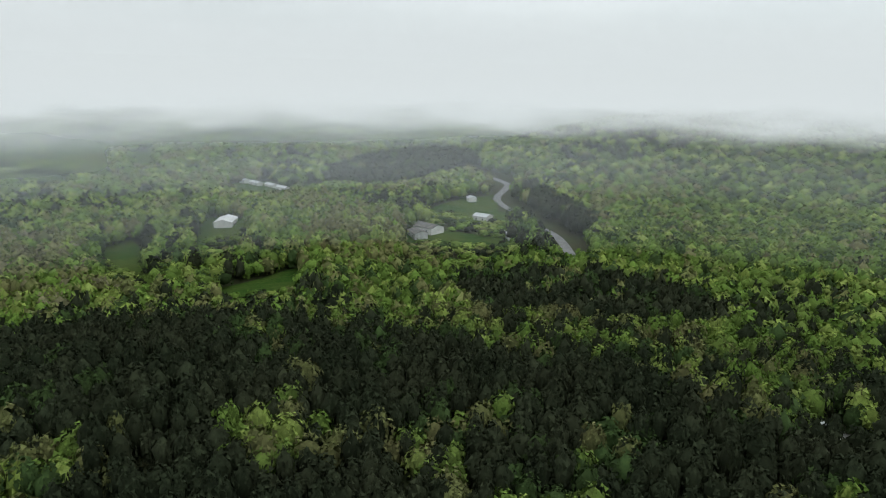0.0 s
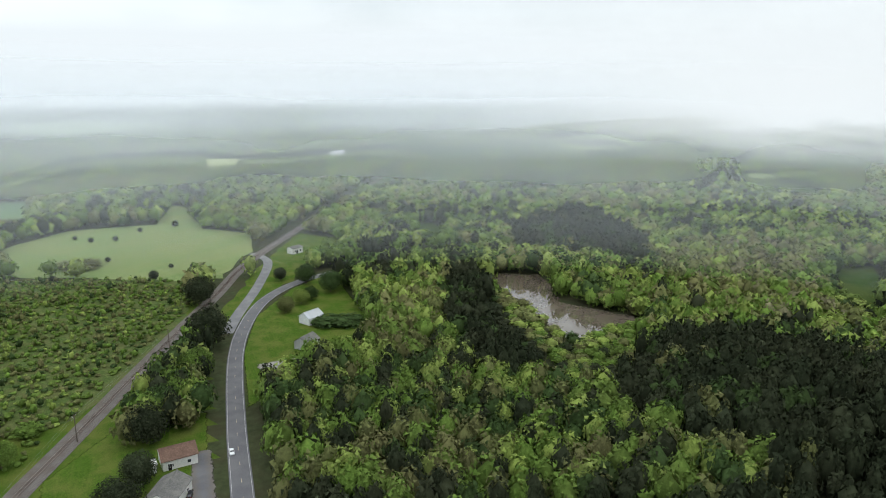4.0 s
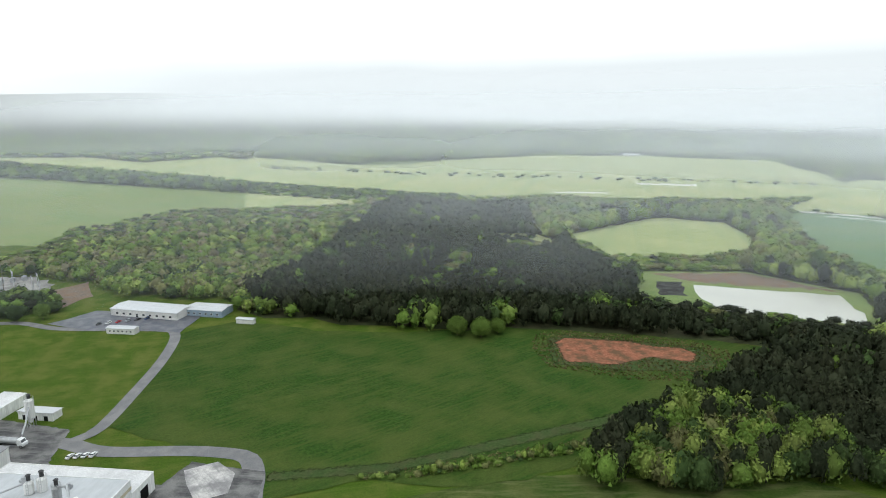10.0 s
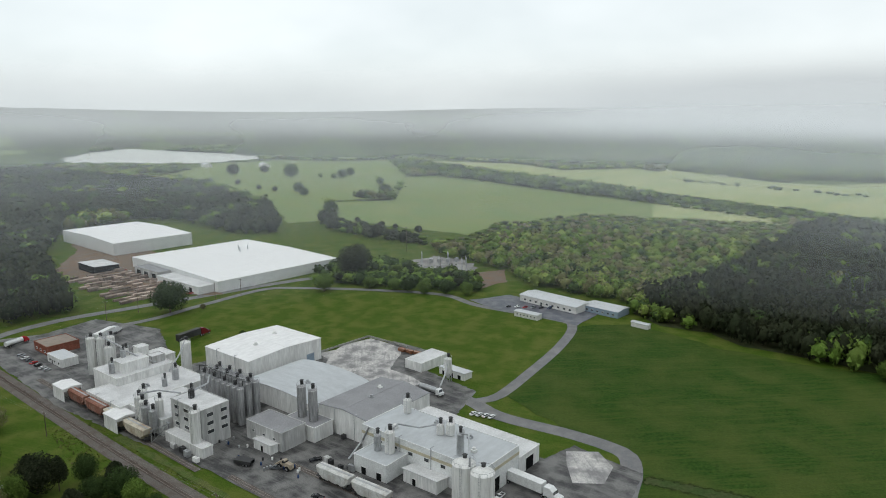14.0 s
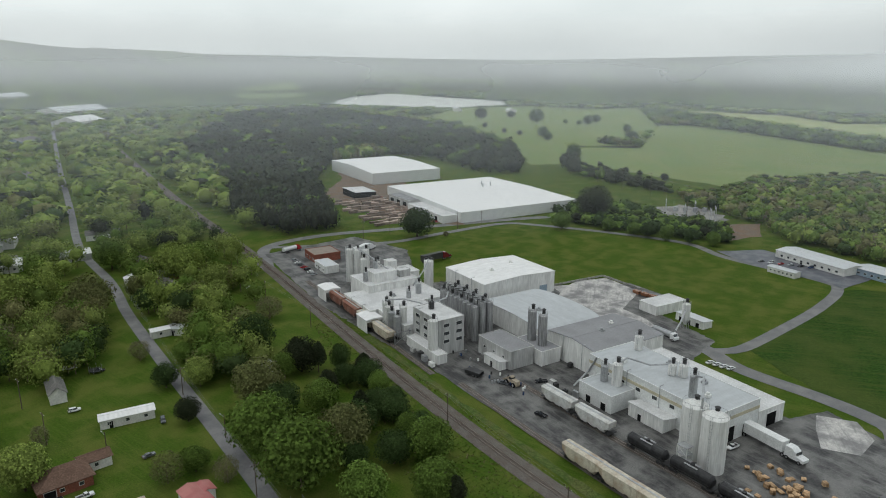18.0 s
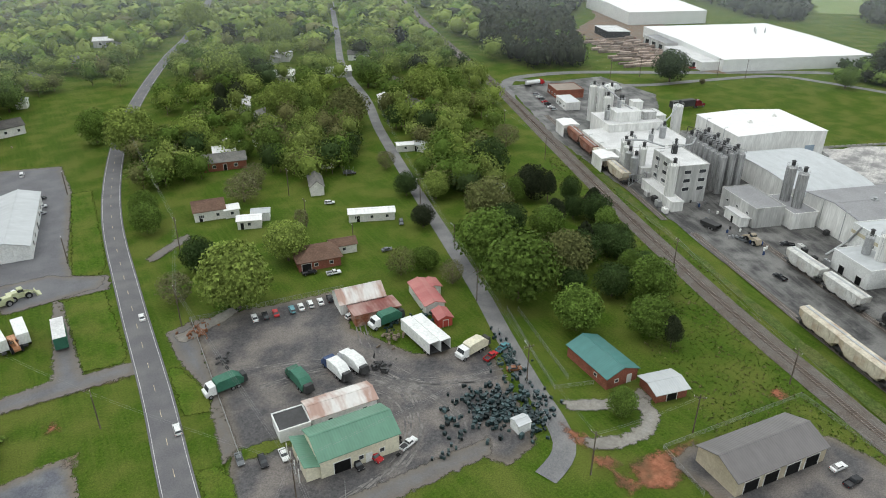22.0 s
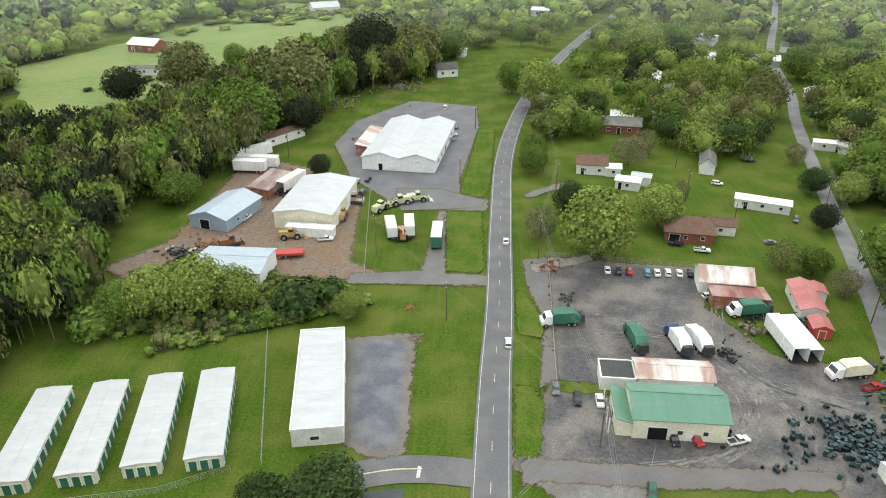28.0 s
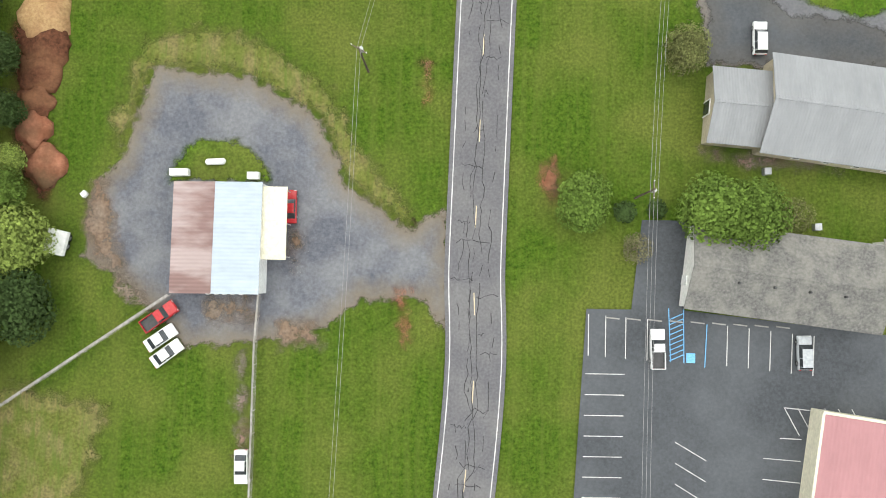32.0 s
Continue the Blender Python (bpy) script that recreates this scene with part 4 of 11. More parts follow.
# stands of one kind of tree in the hilly woods: X pine, L young leaf, O bud, G green
STANDS = [
    ("G", [(-447, -124), (-487, -75), (-486, 14), (-460, 36), (-430, -60), (-359, -82), (-387, -136)]),
    ("G", [(-471, 13), (-665, 72), (-1038, 268), (-1243, 553), (-509, 233), (-423, 113), (-468, 81)]),
    ("O", [(-389, -434), (-483, -439), (-485, -362), (-410, -291), (-355, -267), (-322, -296), (-329, -364)]),
    ("O", [(-316, -281), (-407, -355), (-456, -345), (-403, -295), (-377, -225), (-325, -229)]),
    ("O", [(-742, -214), (-813, -178), (-740, -125), (-683, -150)]),
    ("L", [(-350, -193), (-381, -134), (-350, -80), (-351, -19), (-336, 37), (-315, 86), (-294, 134), (-257, 119), (-262, 93), (-288, 67), (-312, -17), (-313, -56), (-319, -114), (-328, -185)]),
    ("L", [(-149, -335), (-179, -341), (-203, -302), (-197, -246), (-178, -211), (-175, -172), (-200, -148), (-165, -137), (-141, -146), (-93, -224)]),
    ("L", [(-304, -280), (-359, -260), (-367, -222), (-342, -177), (-309, -202), (-308, -257)]),
    ("L", [(-41, -287), (-84, -316), (-119, -310), (-184, -287), (-223, -261), (-183, -222), (-175, -190), (-174, -160), (-139, -151), (-29, -221)]),
    ("X", [(-201, -251), (-265, -283), (-306, -256), (-305, -200), (-312, -155), (-309, -107), (-303, -66), (-307, -21), (-311, 12), (-273, 11), (-244, -27), (-280, -54), (-269, -81), (-256, -114), (-219, -134), (-198, -160), (-179, -181), (-182, -215)]),
    ("X", [(-287, -260), (-320, -184), (-311, -112), (-303, -54), (-299, -17), (-302, 41), (-277, 65), (-252, 86), (-229, 111), (-212, 104), (-194, -12), (-219, -24), (-228, -67), (-252, -92), (-253, -117), (-228, -120), (-210, -126), (-199, -147), (-175, -170)]),
    ("X", [(-443, -61), (-460, 32), (-420, 96), (-362, 95), (-345, 47), (-365, 10), (-362, -35)]),
    ("X", [(-329, -574), (-454, -630), (-418, -473), (-359, -409), (-332, -453), (-290, -488)]),
    ("X", [(-230, -431), (-209, -363), (-198, -320), (-189, -283), (-159, -268), (-147, -292), (-160, -344), (-190, -422)]),
    ("X", [(-231, -497), (-239, -457), (-213, -388), (-194, -317), (-178, -315), (-164, -365)]),
    ("X", [(-597, -17), (-739, -39), (-823, -16), (-687, 36), (-608, 47), (-539, 15)]),
    ("X", [(-917, -310), (-1263, -188), (-965, -81), (-791, -173), (-779, -238)]),
]
RESET = {"lake": [(1797, 1852), (2172, 2085), (2474, 2135), (2354, 1764), (2235, 1374), (2041, 1245), (1857, 1292), (1755, 1377), (1725, 1556), (1705, 1705)],
         "pond_e": [(-246, -462), (-238, -431), (-236, -407), (-228, -361), (-223, -327), (-228, -312), (-247, -317), (-290, -325), (-257, -378), (-276, -411), (-280, -440)]}
ZONES = [(name, grow, surf, RESET.get(name, poly)) for name, grow, surf, poly in ZONES]
ZONES += [
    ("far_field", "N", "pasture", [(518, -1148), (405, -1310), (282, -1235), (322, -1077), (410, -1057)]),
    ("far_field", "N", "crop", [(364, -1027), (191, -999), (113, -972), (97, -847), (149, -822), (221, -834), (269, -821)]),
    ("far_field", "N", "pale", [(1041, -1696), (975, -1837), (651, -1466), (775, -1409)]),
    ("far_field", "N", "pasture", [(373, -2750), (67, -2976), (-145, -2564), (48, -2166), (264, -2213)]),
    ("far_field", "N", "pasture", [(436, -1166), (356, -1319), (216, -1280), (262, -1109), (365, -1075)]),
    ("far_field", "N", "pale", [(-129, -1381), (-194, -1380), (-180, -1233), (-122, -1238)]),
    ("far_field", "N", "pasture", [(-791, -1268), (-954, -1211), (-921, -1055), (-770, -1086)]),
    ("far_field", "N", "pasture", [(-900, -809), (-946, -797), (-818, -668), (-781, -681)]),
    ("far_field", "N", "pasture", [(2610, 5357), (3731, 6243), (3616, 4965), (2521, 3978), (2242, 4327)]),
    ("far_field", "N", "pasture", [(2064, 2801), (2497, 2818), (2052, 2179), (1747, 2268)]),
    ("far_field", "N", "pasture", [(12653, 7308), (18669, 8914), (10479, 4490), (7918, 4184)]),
]
ZONES[1:1] = [("stand", grow, "", poly) for grow, poly in STANDS]


def inside(poly, x, y):
    p = np.array(poly, float)
    c = np.zeros(len(x), bool)
    for i in range(len(p)):
        (x1, y1), (x2, y2) = p[i - 1], p[i]
        if y1 == y2:
            continue
        hit = ((y1 > y) != (y2 > y)) & (x < (x2 - x1) * (y - y1) / (y2 - y1) + x1)
        c ^= hit
    return c


SURFACE = {"hay": HAY, "scrub": SCRUB, "crop": CROP, "pale": PALE, "pasture": PASTURE, "gravel": GRAVEL, "lawn": LAWN, "meadow": MEADOW,
           "clay": CLAY, "dirt": DIRT, "brush": BRUSHG, "water": WATER, "darkwater": WATER_D, "asphalt": ASPHALT, "asphalt_blue": ASPHALT_BLUE,
           "asphalt_new": ASPHALT_NEW, "asphalt_old": ASPHALT_OLD, "yard": YARD, "concrete": CONCRETE, "slab": SLAB, "wood": WOODFLOOR,
           "plant": PLANTG, "asphalt_dark": ASPHALT_NEW, "murk": MURK, "dusty": DUSTY, "mulch": MULCH, "dry": DRY}
SAYS = {"hay": "mown light-green hay field with pale streaks", "scrub": "rough ground of young scrub growth", "crop": "smooth blue-green crop field",
        "pale": "pale yellow-green open field", "pasture": "light green open pasture", "gravel": "pale grey gravel area", "lawn": "short mown green lawn",
        "meadow": "deep green grass field with lighter streaks", "clay": "bare red clay earth patch", "dirt": "bare brown dirt ground",
        "brush": "rough ground under dense brush", "water": "still muddy water with the sky's paleness put into its colour", "darkwater": "still brown water reflecting the sky",
        "asphalt": "grey worn asphalt lot", "asphalt_blue": "blue-grey wet gravel and asphalt lot", "asphalt_new": "dark smooth asphalt lot", "murk": "small black settling pool with a pale rim", "asphalt_dark": "darker asphalt beside the hall",
        "asphalt_old": "cracked light grey old asphalt", "yard": "dark oily yard ground with pale tyre tracks", "concrete": "light grey concrete apron",
        "slab": "bare concrete floor slab with flaked paint", "wood": "dark brown-green woodland floor", "plant": "grey dusty factory ground",
        "dusty": "white dusted concrete yard", "dry": "thin yellowish grass on dry soil", "mulch": "red brown mulch and earth heap ground"}
KIND = {"water": "water", "darkwater": "water"}
SOFT = {"asphalt": 0.55, "asphalt_old": 0.35, "asphalt_blue": 0.8, "asphalt_dark": 0.2, "yard": 0.5, "gravel": 0.35, "dirt": 0, "clay": 0, "mulch": 0, "dry": 0, "lawn": 0, "brush": 0}
RAGGED = {}


def ragged(surf):
    """The same ground with a broken border: grass eats into it, soil lies along it."""
    if surf in RAGGED:
        return RAGGED[surf]
    m = SURFACE[surf].copy()
    n, l = m.node_tree.nodes, m.node_tree.links
    b, out = n["Principled BSDF"], n["Material Output"]
    rim = n.new("ShaderNodeAttribute")
    rim.attribute_name = "rim"
    no = n.new("ShaderNodeTexNoise")
    no.inputs["Scale"].default_value, no.inputs["Detail"].default_value = 0.4, 9
    no.inputs["Roughness"].default_value = 0.68
    l.new(n.new("ShaderNodeTexCoord").outputs["Object"], no.inputs["Vector"])
    off = n.new("ShaderNodeMath")
    off.operation = "MULTIPLY_ADD"
    off.inputs[1].default_value, off.inputs[2].default_value = 4.4, -2.1
    l.new(no.outputs["Fac"], off.inputs[0])
    if not SOFT[surf] and surf != "lawn":
        off.inputs[1].default_value, off.inputs[2].default_value = 7.0, -3.3
    far_in = n.new("ShaderNodeMath")
    l.new(rim.outputs["Fac"], far_in.inputs[0])
    l.new(off.outputs[0], far_in.inputs[1])
    keep = n.new("ShaderNodeMapRange")
    keep.interpolation_type = "SMOOTHSTEP"
    keep.inputs["From Min"].default_value, keep.inputs["From Max"].default_value = (-0.5, 0.6) if SOFT[surf] else (-0.6, 0.5) if surf == "lawn" else (-0.4, 2.4)
    l.new(far_in.outputs[0], keep.inputs["Value"])
    if SOFT[surf]:
        soil = n.new("ShaderNodeMapRange")
        soil.inputs["From Min"].default_value, soil.inputs["From Max"].default_value = 0.2, 3.6
        soil.inputs["To Min"].default_value, soil.inputs["To Max"].default_value = SOFT[surf], 0.0
        l.new(far_in.outputs[0], soil.inputs["Value"])
        x = n.new("ShaderNodeMixRGB")
        l.new(soil.outputs[0], x.inputs[0])
        l.new(b.inputs["Base Color"].links[0].from_socket, x.inputs[1])
        x.inputs[2].default_value = (0.15, 0.118, 0.075, 1)
        l.new(x.outputs[0], b.inputs["Base Color"])
    mx = n.new("ShaderNodeMixShader")
    l.new(keep.outputs[0], mx.inputs[0])
    l.new(n.new("ShaderNodeBsdfTransparent").outputs[0], mx.inputs[1])
    l.new(b.outputs[0], mx.inputs[2])
    l.new(mx.outputs[0], out.inputs["Surface"])
    RAGGED[surf] = m
    return m


def soft_sheet(poly, z, step):
    """A flat patch as a fine net that knows at each knot how far its border is."""
    p = np.array(poly, float)
    lo, hi = p.min(0) - 1.6, p.max(0) + 1.6
    nx, ny = (np.ceil((hi - lo) / step) + 1).astype(int)
    gx, gy = np.meshgrid(lo[0] + np.arange(nx) * step, lo[1] + np.arange(ny) * step)
    x, y = gx.ravel(), gy.ravel()
    d = np.full(len(x), 1e9)
    for i in range(len(p)):
        a, e = p[i - 1], p[i] - p[i - 1]
        t = np.clip(((x - a[0]) * e[0] + (y - a[1]) * e[1]) / (e @ e), 0, 1)
        d = np.minimum(d, np.hypot(x - a[0] - t * e[0], y - a[1] - t * e[1]))
    d = np.where(inside(poly, x, y), d, -d)
    i = np.arange(nx * ny).reshape(ny, nx)
    q = np.stack([i[:-1, :-1], i[:-1, 1:], i[1:, 1:], i[1:, :-1]], -1).reshape(-1, 4)
    q = q[d[q].max(1) > -1.2]
    used, q = np.unique(q, return_inverse=True)
    q = q.reshape(-1, 4)
    tri = np.concatenate([q[:, [0, 1, 2]], q[:, [0, 2, 3]]])
    me = mesh_of("sheet", np.column_stack([x[used], y[used], ground_z(x[used], y[used]) + z]), tri)
    me.attributes.new("rim", "FLOAT", "POINT").data.foreach_set("value", d[used].astype(np.float32))
    return me


for i, (name, grow, surf, poly) in enumerate(ZONES):
    if surf:
        d = min(math.hypot(*q) for q in poly)
        hard = surf in ("asphalt_new", "concrete", "slab")
        w, h = np.ptp(np.array(poly), axis=0)
        if surf in SOFT and d < 480 and w * h < 24000 and poly[0][0] > -380:
            me = soft_sheet(poly, 0.03 + 0.002 * i + d * 0.0003, 0.9 if d < 80 else 1.9 if d < 280 else 3.0)
            me.materials.append(ragged(surf))
            tagged(new(name, me), SAYS[surf], "ground", kind="structure")
            continue
        me = sheet(poly, 0.03 + 0.002 * i + d * 0.0003, 0 if hard else (0.8 if d < 200 else 3.0 if d < 600 else 7.0), 2.0 if d < 200 else 9.0, i)
        me.materials.append(SURFACE[surf])
        tagged(new(name, me), SAYS[surf], "ground", kind="structure")


# ---- roads ----
MAIN = smooth_line([(-120, -362), (-80, -352), (-49, -341), (-30, -328), (-16, -307), (-7, -278), (-2, -245), (0, -195), (0.3, -150), (1.2, -100), (3, -41), (4, -6),
                    (5, 27), (6, 45), (7.3, 72), (9, 105), (11, 130), (13.5, 170), (17.5, 215), (26, 257), (38, 298), (54, 340), (76, 390), (105, 450), (160, 590),
                    (222, 757), (327, 999), (461, 1386), (604, 1833)])
SIDE = smooth_line([(64.5, 69.2), (69.3, 71), (72.8, 74), (75.4, 80.1), (77.6, 88.4), (80.2, 97), (84.5, 110.3), (89.4, 125), (97, 151), (109, 194), (120, 232), (128, 258), (140, 292), (155, 350), (189, 432), (239, 554), (290, 674), (356, 827)])
CROSS = smooth_line([(6, 83), (-4, 84), (-13, 83), (-22, 79), (-36, 73), (-49, 68), (-62, 65), (-71, 64), (-95, 63)])
FORK = smooth_line([(0, -272), (-5, -294), (-16, -334), (-24, -377), (-18, -401)])
PLANT = smooth_line([(160, 2), (177, 10), (195, 10), (206, 12), (211, 18), (216, 31), (222, 55), (232, 70), (236, 88), (228, 112)])
LANE_A = smooth_line([(232, 66), (240, 60), (268, 55), (308, 50), (342, 50), (352, 60), (362, 103), (377, 130), (370, 170), (358, 208), (346, 228), (306, 240), (268, 252), (223, 291)])
MILL = smooth_line([(200, 262), (223, 291), (257, 289), (288, 272), (320, 252), (362, 229), (391, 207), (430, 150)])
RAILSIDE = smooth_line([(128, -20), (137, 30), (144, 67), (153, 93), (163, 122), (181, 163), (199, 210), (215, 255)])
EAST = smooth_line([(-330, -30), (-379, -46), (-404, -61), (-434, -78), (-461, -95), (-485, -102), (-512, -102), (-535, -108), (-580, -150)])
SITE = smooth_line([(190, -300), (207, -324), (226, -358), (243, -392), (250, -444), (237, -488), (232, -539)])
TRACK = smooth_line([(-191, -734), (-120, -592), (-51, -458), (-14, -380), (3, -326), (17, -284), (30, -243), (41, -207), (52, -172), (61, -140), (83, -70),
                     (105, 0), (122, 46), (133, 80), (144, 112), (159, 153), (180, 208), (201, 263), (220, 318), (238, 375), (270, 470), (330, 640)])
ROADS = [(MAIN, 4.25, ROAD, "worn grey two-lane asphalt road"), (SIDE, 3.0, LANE, "narrow pale asphalt lane"), (CROSS, 4.0, ROAD, "grey side street joining the main road"),
         (FORK, 3.6, LANE, "pale side road to a level crossing"), (PLANT, 4.6, LANE, "dusty grey factory access road"), (LANE_A, 3.4, LANE, "narrow grey access lane"),
         (MILL, 4.6, LANE, "dusty grey access road"), (RAILSIDE, 4.2, PLANTG, "dirty gravel track beside the rails"), (EAST, 4.2, LANE, "pale winding road through the woods"),
         (SITE, 3.0, GRAVEL, "pale gravel farm track")]
for k, (line, half, m, says) in enumerate(ROADS):
    s = strip(Shape(), line, -half, half, 0.2 + 0.012 * k if k else 0.34)
    solid("road", s.mesh("road", fix=False), m, says, "road", "structure")


def dashes(line, offset, width, z, on, off, name, m, label, until=1e9):
    """Painted line along a road; off = 0 makes it unbroken."""
    d = np.concatenate([[0], np.cumsum(np.linalg.norm(np.diff(line, axis=0), axis=1))])
    s = Shape()
    t = 0.0
    while t < min(d[-1], until):
        e = t + on
        q = np.linspace(t, min(e, d[-1]), max(2, int(on / 3) + 1))
        seg = np.stack([np.interp(q, d, line[:, 0]), np.interp(q, d, line[:, 1])], 1)
        if len(seg) > 1 and np.linalg.norm(seg[-1] - seg[0]) > 0.1:
            strip(s, seg, offset - width / 2, offset + width / 2, z)
        t = e + off
    solid(name, s.mesh(name, fix=False), m, label, "road marking", "structure")


dashes(MAIN, 3.62, 0.14, 0.352, 40, 0, "edge_line", PAINT_W, "worn white edge line on asphalt")
dashes(MAIN, -3.62, 0.14, 0.352, 40, 0, "edge_line", PAINT_W, "worn white edge line on asphalt")
dashes(MAIN, 0.12, 0.13, 0.352, 3.1, 9.1, "centre_line", PAINT_Y, "faded yellow dashed centre line")
dashes(CROSS[3:], 0.0, 0.32, 0.24, 30, 0, "centre_line", PAINT_Y, "faded yellow centre line of the side street")
solid("stop_line", Shape().box(-4.6, 83.2, 0.25, 0.6, 2.6, 0.006, -4), PAINT_W, "white stop line at the junction", "road marking", "structure")

# ---- railway ----
s = strip(Shape(), TRACK, -1.7, 1.7, 0.42)
rail_bed = solid("railway", s.mesh("railway", fix=False), BALLAST, "single railway track on a stone ballast bed", "railway", "structure")
for a, b in ((-1.69, -4.7), (1.69, 4.7)):
    s = strip(Shape(), TRACK, min(a, b), max(a, b), 0.2)
    m_ = len(TRACK)
    for i in range(m_):
        j = m_ + i if a < 0 else i
        s.v[j] = (*s.v[j][:2], 0.42)
    part("ballast_shoulder", s.mesh("ballast_shoulder", fix=False), BALLAST, rail_bed)
dt = np.concatenate([[0], np.cumsum(np.linalg.norm(np.diff(TRACK, axis=0), axis=1))])
nt = normals(TRACK)
for side in (-0.72, 0.72):
    s = Shape()
    strip(s, TRACK, side - 0.05, side + 0.05, 0.66)
    strip(s, TRACK, side - 0.051, side - 0.05, 0.5)
    part("rail", s.mesh("rail", fix=False), RAIL, rail_bed, "rusty steel rail")
s = Shape()
for q in np.arange(0, dt[-1], 0.75):
    x, y = np.interp(q, dt, TRACK[:, 0]), np.interp(q, dt, TRACK[:, 1])
    if math.hypot(x, y) > 600:
        continue
    i = min(len(TRACK) - 1, int(np.searchsorted(dt, q)))
    s.box(x, y, 0.42, 2.5, 0.28, 0.1, math.degrees(math.atan2(nt[i][1], nt[i][0])))
part("ties", s.mesh("ties", fix=False), TIE, rail_bed, "weathered wooden cross ties")["kind"] = "stuff"

# ---- woods ----


def ico(level):
    b = bmesh.new()
    bmesh.ops.create_icosphere(b, subdivisions=level, radius=1.0)
    v = np.array([p.co for p in b.verts])
    f = np.array([[q.index for q in p.verts] for p in b.faces])
    b.free()
    return v, f


ICO = {k: ico(k) for k in (1, 2, 3)}


def crown(form, seed, leaves, level, leaf):
    """Corners and triangles of a crown one metre wide and one high, with its foot at the ground: a lumpy core under clumps of leaves."""
    rng = np.random.default_rng(seed)
    d, f = ICO[level]
    lobes = rng.normal(0, 1, (26, 3))
    lobes[:, 2] = np.abs(lobes[:, 2]) * 0.9 - 0.35
    lobes /= np.linalg.norm(lobes, axis=1)[:, None]
    size = rng.uniform(0.45, 1.05, 26)

    def radius(u):
        k = np.clip((u @ lobes.T - 0.72) / 0.28, 0, 1) ** 0.6
        return 0.7 + 0.3 * np.max(k * size, axis=1)

    def place(u, r):
        p = u * r[:, None]
        if form == "round":
            return np.stack([p[:, 0] * 0.52, p[:, 1] * 0.52, 0.5 + p[:, 2] * 0.5], 1)
        if form == "pine":
            h = (p[:, 2] + 1) / 2
            w = np.clip(1.18 - 0.62 * h, 0.1, 1)
            return np.stack([p[:, 0] * 0.5 * w, p[:, 1] * 0.5 * w, 0.14 + 0.86 * h], 1)
        if form == "bush":
            return np.stack([p[:, 0] * 0.5, p[:, 1] * 0.5, 0.38 + p[:, 2] * 0.6], 1)
        return np.stack([p[:, 0] * 0.5, p[:, 1] * 0.5, 0.62 + p[:, 2] * 0.4], 1)

    core = place(d, radius(d) * rng.uniform(*((0.62, 0.84) if leaves > 150 else (0.76, 0.94)), len(d)))
    u = rng.normal(0, 1, (leaves, 3))
    u[:, 2] = u[:, 2] + 0.25
    u /= np.linalg.norm(u, axis=1)[:, None]
    c = place(u, radius(u) * rng.uniform(*((0.74, 1.1) if leaves > 150 else (0.86, 1.1)), leaves))
    n = u * (0.4 if form == "pine" else 1.0) + rng.normal(0, 0.5, (leaves, 3)) + np.array([0, 0, 0.9 if form == "pine" else 0.3])
    n /= np.linalg.norm(n, axis=1)[:, None]
    a = np.cross(n, rng.normal(0, 1, (leaves, 3)))
    a /= np.linalg.norm(a, axis=1)[:, None]
    b = np.cross(n, a)
    s = leaf * rng.uniform(0.6, 1.35, leaves)[:, None]
    t = [c + a * s * 0.9, c - a * s * 0.45 + b * s * 0.8, c - a * s * 0.5 - b * s * 0.75]
    lv = np.stack(t, 1).reshape(-1, 3)
    lf = np.arange(leaves * 3).reshape(-1, 3) + len(core)
    return np.concatenate([core, lv]), np.concatenate([f, lf])


def planted(templates, rows):
    """One mesh of many crowns: rows of x, y, z, width, height, turn, template."""
    vs, fs, k = [], [], 0
    rows = np.asarray(rows, float)
    for i, (tv, tf) in enumerate(templates):
        r = rows[rows[:, 6] == i]
        if not len(r):
            continue
        c, s = np.cos(r[:, 5])[:, None], np.sin(r[:, 5])[:, None]
        x = (tv[None, :, 0] * c - tv[None, :, 1] * s) * r[:, 3:4] + r[:, 0:1]
        y = (tv[None, :, 0] * s + tv[None, :, 1] * c) * r[:, 3:4] + r[:, 1:2]
        z = tv[None, :, 2] * r[:, 4:5] + r[:, 2:3]
        vs.append(np.stack([x, y, z], 2).reshape(-1, 3))
        fs.append((tf[None] + (np.arange(len(r)) * len(tv))[:, None, None] + k).reshape(-1, 3))
        k += len(r) * len(tv)
    return np.concatenate(vs), np.concatenate(fs)


def near_line(x, y, line, half):
    out = np.zeros(len(x), bool)
    for q in line[::2]:
        out |= (np.abs(x - q[0]) < half) & (np.abs(y - q[1]) < half)
    return out


